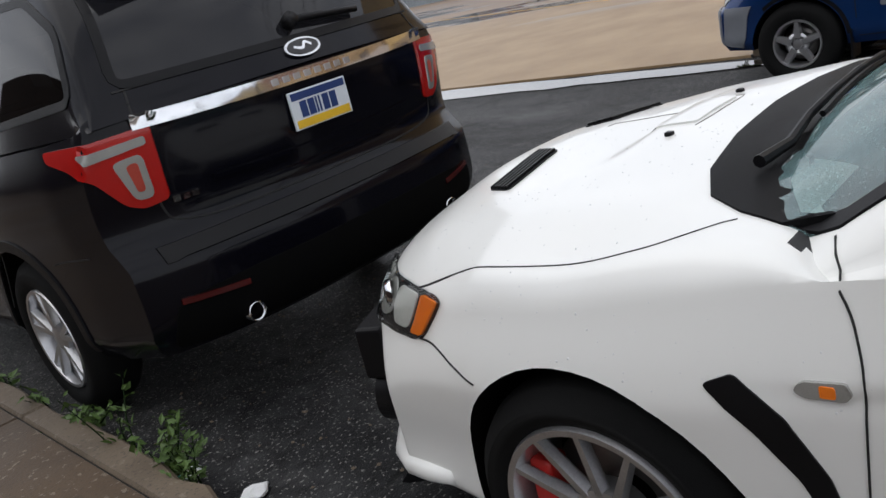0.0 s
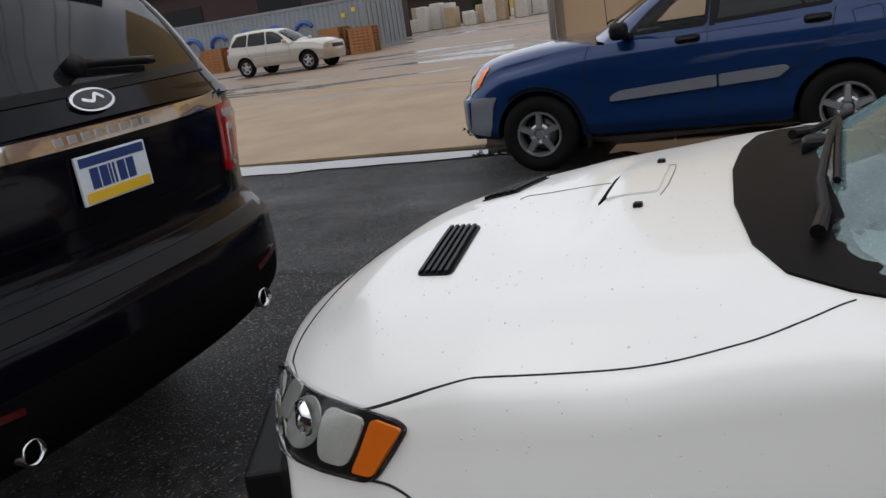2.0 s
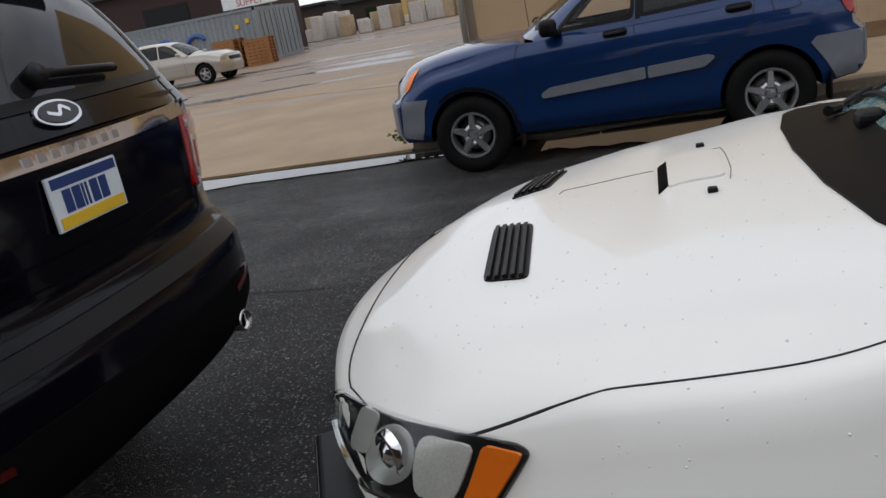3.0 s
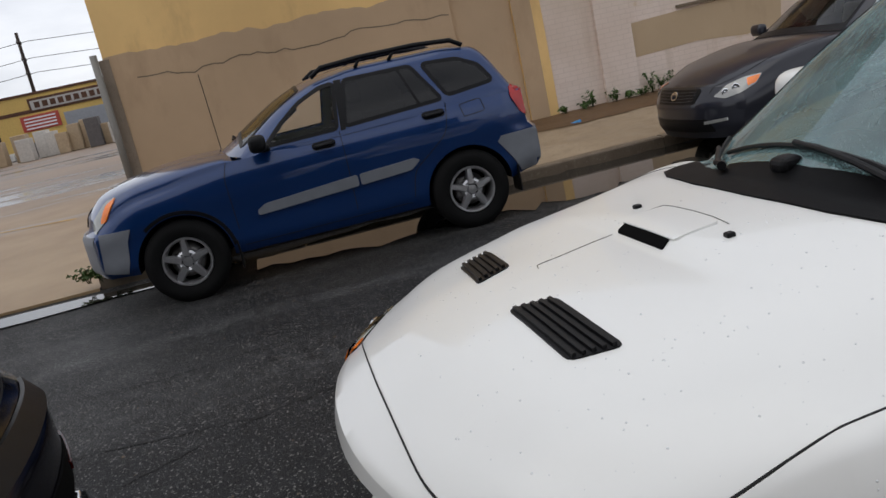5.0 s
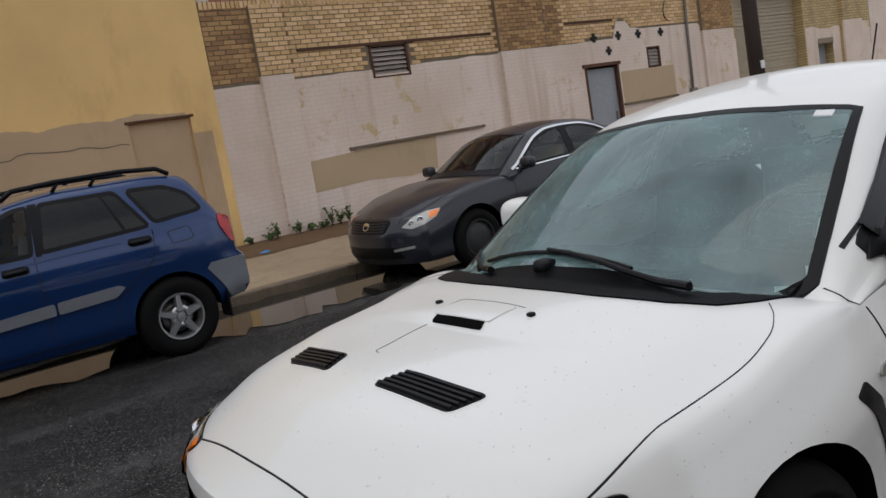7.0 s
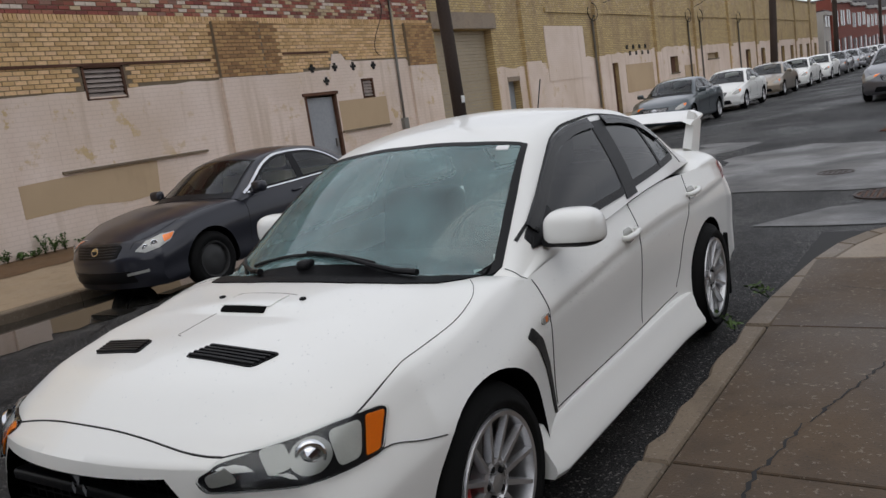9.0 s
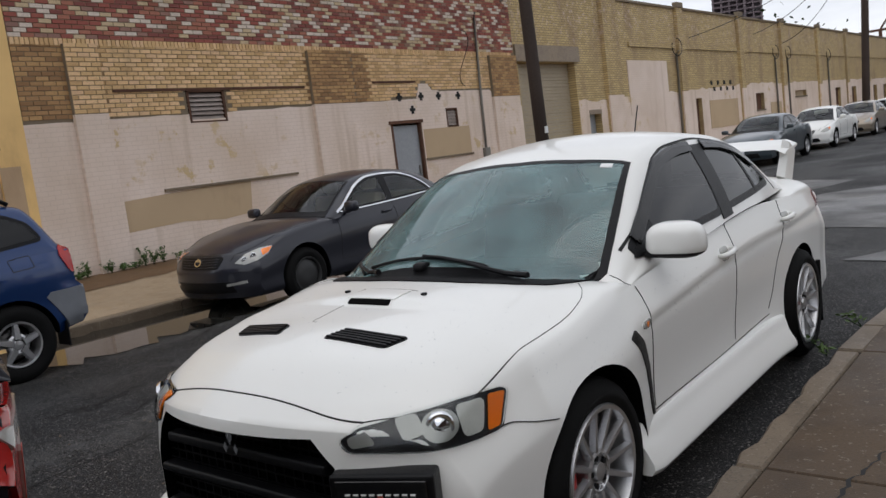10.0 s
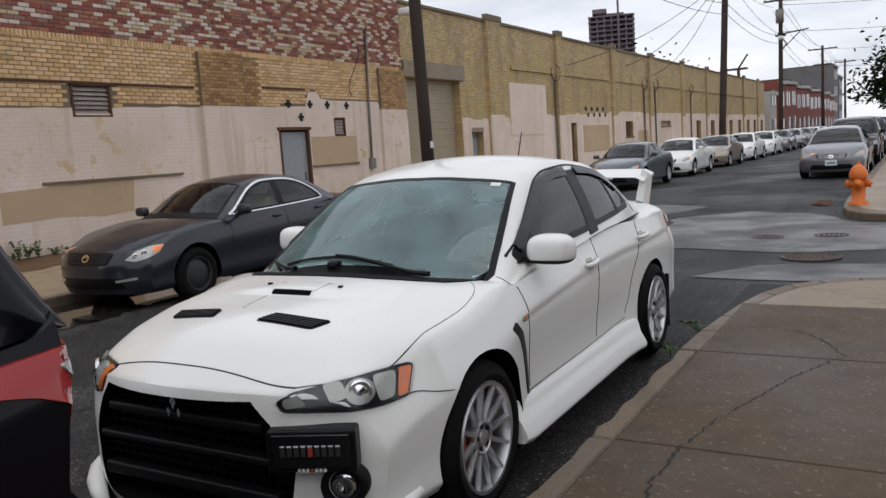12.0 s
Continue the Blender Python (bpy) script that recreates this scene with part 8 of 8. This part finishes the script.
def house(x, y, w, h, storeys, material, label, face=1):
    """A terraced house whose front looks to +x (face 1) or -x."""
    root = tagged(new("row_house"), label, "house", group="row houses")
    root.location = (x, y, 0)
    add("wall", box_data((-9 if face > 0 else 0, 0, -0.3), (0 if face > 0 else 9, w, h)), material, root)
    add("cornice", box_data((-0.1 if face > 0 else -0.25, 0.02, h - 0.35), (0.25 if face > 0 else 0.1, w - 0.02, h)), HOUSEPALE, root)
    add("roof", box_data((-9 if face > 0 else 0, -0.01, h), (0.1 if face > 0 else 9, w + 0.01, h + 0.12)), ROOFDARK, root)
    for s in range(storeys):
        for k in range(2):
            yy = w * (0.2 + 0.38 * k)
            z = 0.9 + s * 3.0
            if s == 0 and k == 0:
                add("door", box_data((face * 0.0 - 0.03, yy, 0.3), (face * 0.0 + 0.05, yy + 0.95, 2.5)), HOUSEGREY if material != HOUSEGREY else RUST, root)
                continue
            win = add("window", box_data((-0.04, yy - 0.06, z - 0.06), (0.06, yy + 1.06, z + 1.66)), HOUSEPALE, root)
            add("pane", box_data((-0.05, yy, z), (0.075, yy + 1.0, z + 1.6)), PANE, win)
    return root


pale = house(-10.9, 88.5, 4.6, 5.4, 2, HOUSEPALE, "pale two-storey house at the end of the factory")
first_house = house(-10.7, 93.2, 5.0, 6.7, 2, HOUSEBRICK, "red brick two-storey row house with pale cornice")
for k in range(1, 14):
    copy_thing(first_house, pose(-10.7, 93.2 + k * 5.02, 0.15 * (k % 3)))
tall = house(-10.9, 165, 9, 12.5, 4, HOUSEGREY, "grey four-storey house rising above the row")
copy_thing(tall, pose(-10.9, 176, -1.5))
right = house(7.0, 95, 5.0, 7.0, 2, HOUSEBRICK, "red brick row house beyond the trees", -1)
for k in range(1, 8):
    copy_thing(right, pose(7.0, 95 + k * 5.02, 0))
sign = tagged(new("stop_sign"), "pale traffic sign on a thin post", "sign")
sign.location = (0.9, 72, 0)
add("sign_post", tube([(0, 0, 0), (0, 0, 2.9)], 0.03, 8), PIPEGREY, sign)
add("sign_plate", place(lathe([(-0.01, 0.0), (-0.01, 0.36), (0.01, 0.36), (0.01, 0.0)], 8), Matrix.Translation((0, 0, 2.6)) @ Matrix.Rotation(math.pi / 2, 4, "Z")), HOUSEPALE, sign)

# tower under construction
# distance haze is put into this concrete colour by lightening it
TOWERHAZED = plain("bare tower concrete greyed by haze", (0.17, 0.135, 0.145), 0.9, vary=0.1, size=1)
TOWERBLUE = plain("blue tower sheeting", (0.30, 0.42, 0.55), 0.6, vary=0.1, size=1)
tower = tagged(new("tower_under_construction"), "bare concrete tower under construction with a crane mast", "building")
tower.matrix_basis = pose(-180, 574, 0, 0, 0, 18)
for k in range(24):
    add("floor_slab", box_data((-16, -12, 10 + k * 3.35), (16, 12, 10.9 + k * 3.35)), TOWERHAZED, tower)
for k in range(7):
    add("column", box_data((-15.5 + k * 5, -11.6, 0), (-14.5 + k * 5, -10.6, 88)), TOWERHAZED, tower)
add("core", box_data((-9, -6, 0), (9, 6, 90)), TOWERHAZED, tower)
add("sheeting", box_data((-4, -12.6, 10), (16.6, 12.6, 61)), TOWERBLUE, tower)
add("crane_mast", joined(box_data((4, -13, 40), (5.5, -11.5, 118)), box_data((-12, -12.6, 104), (26, -11.9, 105.5))), TOWERHAZED, tower)
add("roof_box", box_data((-13, -10, 90), (-3, 4, 93)), TOWERHAZED, tower)
crane = tagged(new("tower_crane"), "small red tower crane on the skyline", "crane")
crane.matrix_basis = pose(-95, 580, 0)
add("mast", box_data((-0.9, -0.9, 0), (0.9, 0.9, 42)), RUST, crane)
add("jib", joined(box_data((-12, -0.6, 42), (6, 0.6, 43.4)), tube([(0, 0, 43), (6, 0, 52)], 0.6, 4)), RUST, crane)
add("block", box_data((-40, 0, 0), (14, 20, 30)), HOUSEGREY, crane)

# ---- the yard ----
CONTAINERGREY = plain("grey container paint", (0.23, 0.26, 0.28), 0.6, bump=0.1, size=10, vary=0.12)
CONTAINERBLUE = plain("blue marking paint", (0.03, 0.09, 0.33), 0.5)
PALLET = plain("orange-brown pallet wood", (0.30, 0.13, 0.045), 0.8, vary=0.2, size=30)
STONEW, STONET, STONEG = (plain(nm, c, 0.9, bump=0.2, size=8, vary=0.12) for nm, c in (("white cut stone", (0.55, 0.52, 0.48)), ("tan cut stone", (0.42, 0.32, 0.21)), ("dark cut stone", (0.12, 0.11, 0.11))))


def container(x, y, z, length, label):
    """A shipping container with its long side to +x and its doors to +y."""
    root = tagged(new("shipping_container"), label, "container", group="shipping containers")
    root.location = (x, y, z)
    prof, k = [], 0
    while k * 0.14 < length:
        prof += [(-k * 0.14, -0.036 if k % 2 else 0.0), (-(k + 0.6) * 0.14, -0.036 if k % 2 else 0.0)]
        k += 1
    v = [(dx, yy, zz) for zz in (0.15, 2.5) for yy, dx in prof]
    m = len(prof)
    add("side_wall", (v, [(j, j + 1, m + j + 1, m + j) for j in range(m - 1)]), CONTAINERGREY, root)
    add("container_body", box_data((-2.40, -length, 0.15), (-0.05, -0.06, 2.55)), CONTAINERGREY, root)
    for a, b in (((-2.44, -length, 0.0), (0.02, 0, 0.16)), ((-2.44, -length, 2.48), (0.02, 0, 2.6)), ((-0.12, -0.12, 0), (0.02, 0.02, 2.6)), ((-2.44, -0.12, 0), (-2.30, 0.02, 2.6))):
        add("frame_rail", box_data(a, b), CONTAINERGREY, root)
    for k in range(2):
        d = add("door_panel", box_data((-1.2 - k * 1.14, -0.08, 0.16), (-0.12 - k * 1.10, 0.0, 2.46)), CONTAINERGREY, root)
        for j in (0.3, 0.8):
            add("lock_rod", tube([(-0.12 - k * 1.1 - j, 0.03, 0.2), (-0.12 - k * 1.1 - j, 0.03, 2.42)], 0.02, 6), STEEL, d)
    return root


ca = container(-34.7, -18.1, 0.46, 12.2, "grey corrugated shipping container with blue markings")
for k in range(5):
    ring = [(0.02, -3.4 - k * 1.75 + 0.55 * math.cos(t), 1.25 + 0.55 * math.sin(t)) for t in np.linspace(0.6 if k in (0, 3) else 0, 5.6 if k in (0, 3) else 6.28, 22)]
    add("blue_mark", tube(ring, 0.11, 6), CONTAINERBLUE, ca, "plain blue ring marking")
for z, yy in ((1.75, -1.2), (1.95, -0.6)):
    add("warning_mark", box_data((0.0, yy, z), (0.03, yy + 0.2, z + 0.2)), PLATEYELLOW, ca)
copy_thing(container(-37.4, -18.3, 0.50, 12.2, "grey corrugated shipping container beside another"), pose(-34.8, -31.0, 0.46))
board = tagged(new("roofing_sign"), "white board with red lettering above the containers", "sign")
board.location = (-36.2, -19.0, 3.08)
add("board", box_data((-0.06, -1.5, 0.12), (0.0, 1.5, 1.15)), WHITEMARK, board)
for k in (-1.1, 1.1):
    add("board_leg", box_data((-0.06, k - 0.04, -0.02), (0.0, k + 0.04, 0.13)), STEEL, board)
for text, z, size in (("ROOFING", 0.66, 0.5), ("SUPPLY", 0.20, 0.45)):
    cu = bpy.data.curves.new("sign_text", "FONT")
    cu.body, cu.size, cu.align_x, cu.extrude = text, size, "CENTER", 0.005
    cu.materials.append(REDMARK)
    t = new("sign_text", cu)
    t.parent = board
    t.matrix_basis = Matrix.Translation((0.008, 0, z)) @ Euler((math.pi / 2, 0, math.pi / 2)).to_matrix().to_4x4()


def pallet_stack(x, y, z, count, seed):
    root = tagged(new("pallet_stack"), "stack of orange-brown wooden pallets beside a container", "pallets", group="pallet stacks")
    root.matrix_basis = pose(x, y, z, 0, 0, random.Random(seed).uniform(-12, 12))
    for k in range(count):
        b = k * 0.15
        for j in range(5):
            add("deck_board", box_data((-0.5, -0.58 + j * 0.25, b + 0.12), (0.5, -0.44 + j * 0.25, b + 0.145)), PALLET, root)
        for j in (-0.46, 0.0, 0.46):
            add("stringer", box_data((j - 0.04, -0.6, b), (j + 0.04, 0.6, b + 0.12)), PALLET, root)


for k, (x, y, c) in enumerate(((-33.4, -17.6, 8), (-33.5, -19.2, 9), (-33.6, -26.4, 8), (-33.3, -28.0, 6))):
    pallet_stack(x, y, ground_z(x, y), c, k)
rng = random.Random(77)
for k in range(34):
    y = -30 + k * 0.72
    x = -55 + rng.uniform(-1.5, 1.5)
    h = rng.uniform(0.8, 1.9)
    mat = rng.choice((STONEW, STONET, STONET, STONEW, STONEG))
    name = {STONEW: "white", STONET: "tan", STONEG: "dark"}[mat]
    z = ground_z(x, y)
    ob = tagged(add("stone_pallet", soft_box((x - 0.5, y - 0.45, z), (x + 0.5, y + rng.uniform(0.2, 0.5), z + h), 0.05), mat), f"{name} cut stone stacked on a pallet in the yard", "stone", group="stone pallets")
RUSTDARK = plain("dark maroon boards", (0.035, 0.012, 0.010), 0.7, vary=0.2, size=20)
STOREYELLOW = plain("yellow store front", (0.60, 0.40, 0.12), 0.8, vary=0.1, size=10)
SHUTTER = plain("grey shutter", (0.28, 0.29, 0.31), 0.5, 0.3)
store = tagged(new("yellow_store"), "low yellow store with a red and white sign and shutters", "building")
add("wall", box_data((-90, -22.8, 0.5), (-75, -2, 6.0)), STOREYELLOW, store)
add("roof_edge", box_data((-90, -22.9, 6.0), (-74.9, -2, 6.2)), RUST, store)
add("red_band", box_data((-75, -22.8, 4.5), (-74.95, -6, 4.8)), RUST, store)
signob = add("sign_board", box_data((-75, -19.8, 4.55), (-74.9, -12.4, 5.7)), RUST, store, "red framed sign")
add("sign_field", box_data((-74.92, -19.6, 4.7), (-74.86, -12.6, 5.5)), HOUSEPALE, store)
for k in range(10):
    add("sign_mark", box_data((-74.87, -19.3 + k * 0.66, 4.85), (-74.83, -18.85 + k * 0.66, 5.35)), RUST, store)
add("lower_sign", box_data((-75, -20.8, 3.0), (-74.9, -17.6, 4.3)), REDMARK, store, "red sign with white bars")
for k in range(4):
    add("sign_mark", box_data((-74.91, -20.5, 3.15 + k * 0.28), (-74.86, -17.9, 3.27 + k * 0.28)), WHITEMARK, store)
add("shutter", box_data((-75, -17.2, 2.4), (-74.85, -11.2, 4.0)), SHUTTER, store, "half-open grey shutter")
# near-black box paints the shade below the half-open shutter
add("opening", box_data((-75.2, -17.2, 0.9), (-74.92, -11.2, 2.4)), VOID, store)
add("yellow_sign", box_data((-75, -9.6, 4.4), (-74.85, -7.8, 6.1)), PLATEYELLOW, store, "small yellow sign")
add("shutter", box_data((-75, -9.6, 1.0), (-74.85, -6.2, 4.3)), SHUTTER, store)
for k, (y, w) in enumerate(((-26, 8), (-36, 9), (-47, 10), (-60, 12))):
    shed = tagged(new("dark_shed"), "dark brown shed at the back of the yard", "shed")
    add("wall", box_data((-86, y - w / 2, 0.5), (-78, y + w / 2, 3.6 + 0.4 * (k % 2))), POLEWOOD, shed)
    add("roof", box_data((-86.2, y - w / 2 - 0.2, 3.6 + 0.4 * (k % 2)), (-77.6, y + w / 2 + 0.2, 3.85 + 0.4 * (k % 2))), ROOFDARK, shed)
    add("doorway", box_data((-78.1, y - 1.5, 0.6), (-77.95, y + 1.5, 2.8)), LEAFDARK, shed)
long_shed = tagged(new("dark_shed"), "long dark maroon building behind the containers", "shed")
add("wall", box_data((-48, -75, 0.4), (-42, -21.5, 5.4)), RUSTDARK, long_shed)
add("roof", box_data((-48.3, -75.2, 5.4), (-41.6, -21.3, 5.65)), ROOFDARK, long_shed)
for k in range(7):
    add("window", box_data((-42.02, -72 + k * 7.2, 3.4), (-41.94, -69 + k * 7.2, 4.4)), VOID, long_shed)
    add("window_sill", box_data((-42.02, -72.2 + k * 7.2, 3.28), (-41.88, -68.8 + k * 7.2, 3.4)), ROOFDARK, long_shed)
rng = random.Random(31)
for k in range(16):
    y = -21 + k * 0.95
    s = rng.uniform(0.4, 0.9)
    z = 0.88
    tagged(add("yard_goods", joined(soft_box((-70 - s, y - s / 2, z), (-70, y + s / 2, z + s * 1.5), 0.05), soft_box((-69.6, y, z), (-69.2, y + 0.4, z + 0.5), 0.04)), rng.choice((STONEW, STONEG, RUST, STONET))), "mixed goods piled before the store", "goods", group="goods before the store")
yp = pole(-86, -21.7, 12.6, 0.2, (0.1, 0.2), ((11.6, 0.8), (10.0, 0.8), (8.6, 0.8)), "utility pole behind the yellow store")
for z, dx in ((11.6, 0.7), (10.0, 0.7), (8.6, 0.7), (6.6, 0.2)):
    add("wire", tube(sag((-86 + dx, -120, z - 1.0), (-86 + dx, -21.7, z), 1.5), 0.03, 5), TRIM, wires)
    add("wire", tube(sag((-86 + dx, -21.7, z), (-86 + dx, 60, z + 0.5), 1.5), 0.03, 5), TRIM, wires)
# far ridge of roofs that closes the view over the yard
for k in range(14):
    w = rng.uniform(10, 20)
    y = -200 + k * 17
    far = tagged(new("far_building"), "far low building beyond the yard", "building", group="far buildings")
    far.location = (-150 - rng.uniform(0, 30), y, 0.5)
    add("wall", box_data((-10, -w / 2, -1), (0, w / 2, rng.uniform(4, 8))), rng.choice((HOUSEBRICK, HOUSEGREY, HOUSEPALE)), far)
    add("roof", box_data((-10.2, -w / 2 - 0.2, 3.8), (0.2, w / 2 + 0.2, 4.05)), ROOFDARK, far)

# the street bears off by a little over half a degree from the line of the parked car
def bearing(px, py, angle):
    return Matrix.Translation((px, py, 0)) @ Matrix.Rotation(-angle, 4, "Z") @ Matrix.Translation((-px, -py, 0))


STREET, WALLTURN, OPPOSITE = bearing(2.3, -2.8, 0.0115), bearing(WX, 18.3, 0.0165), bearing(WX, 5.0, 0.012)
along_street = ("pavement_near", "pavement_corner", "manhole_cover", "road_patch", "fire_hydrant", "parked_saloon", "parked_suv", "utility_pole", "overhead_wires", "row_house", "stop_sign", "tower_under", "tower_crane", "tree")
along_wall = ("wall_long", "door_roller", "door_small", "service_cable") + tuple(f"window_{k + 3}" for k in range(len(fw)))
for ob in list(scene.objects):
    if ob.parent is None and ob.matrix_basis.translation.x > -50:
        turn = STREET if ob.name.startswith(along_street) else WALLTURN if ob.name.startswith(along_wall) else OPPOSITE if ob.name == "pavement_opposite" else None
        if turn is not None:
            ob.matrix_basis = turn @ ob.matrix_basis
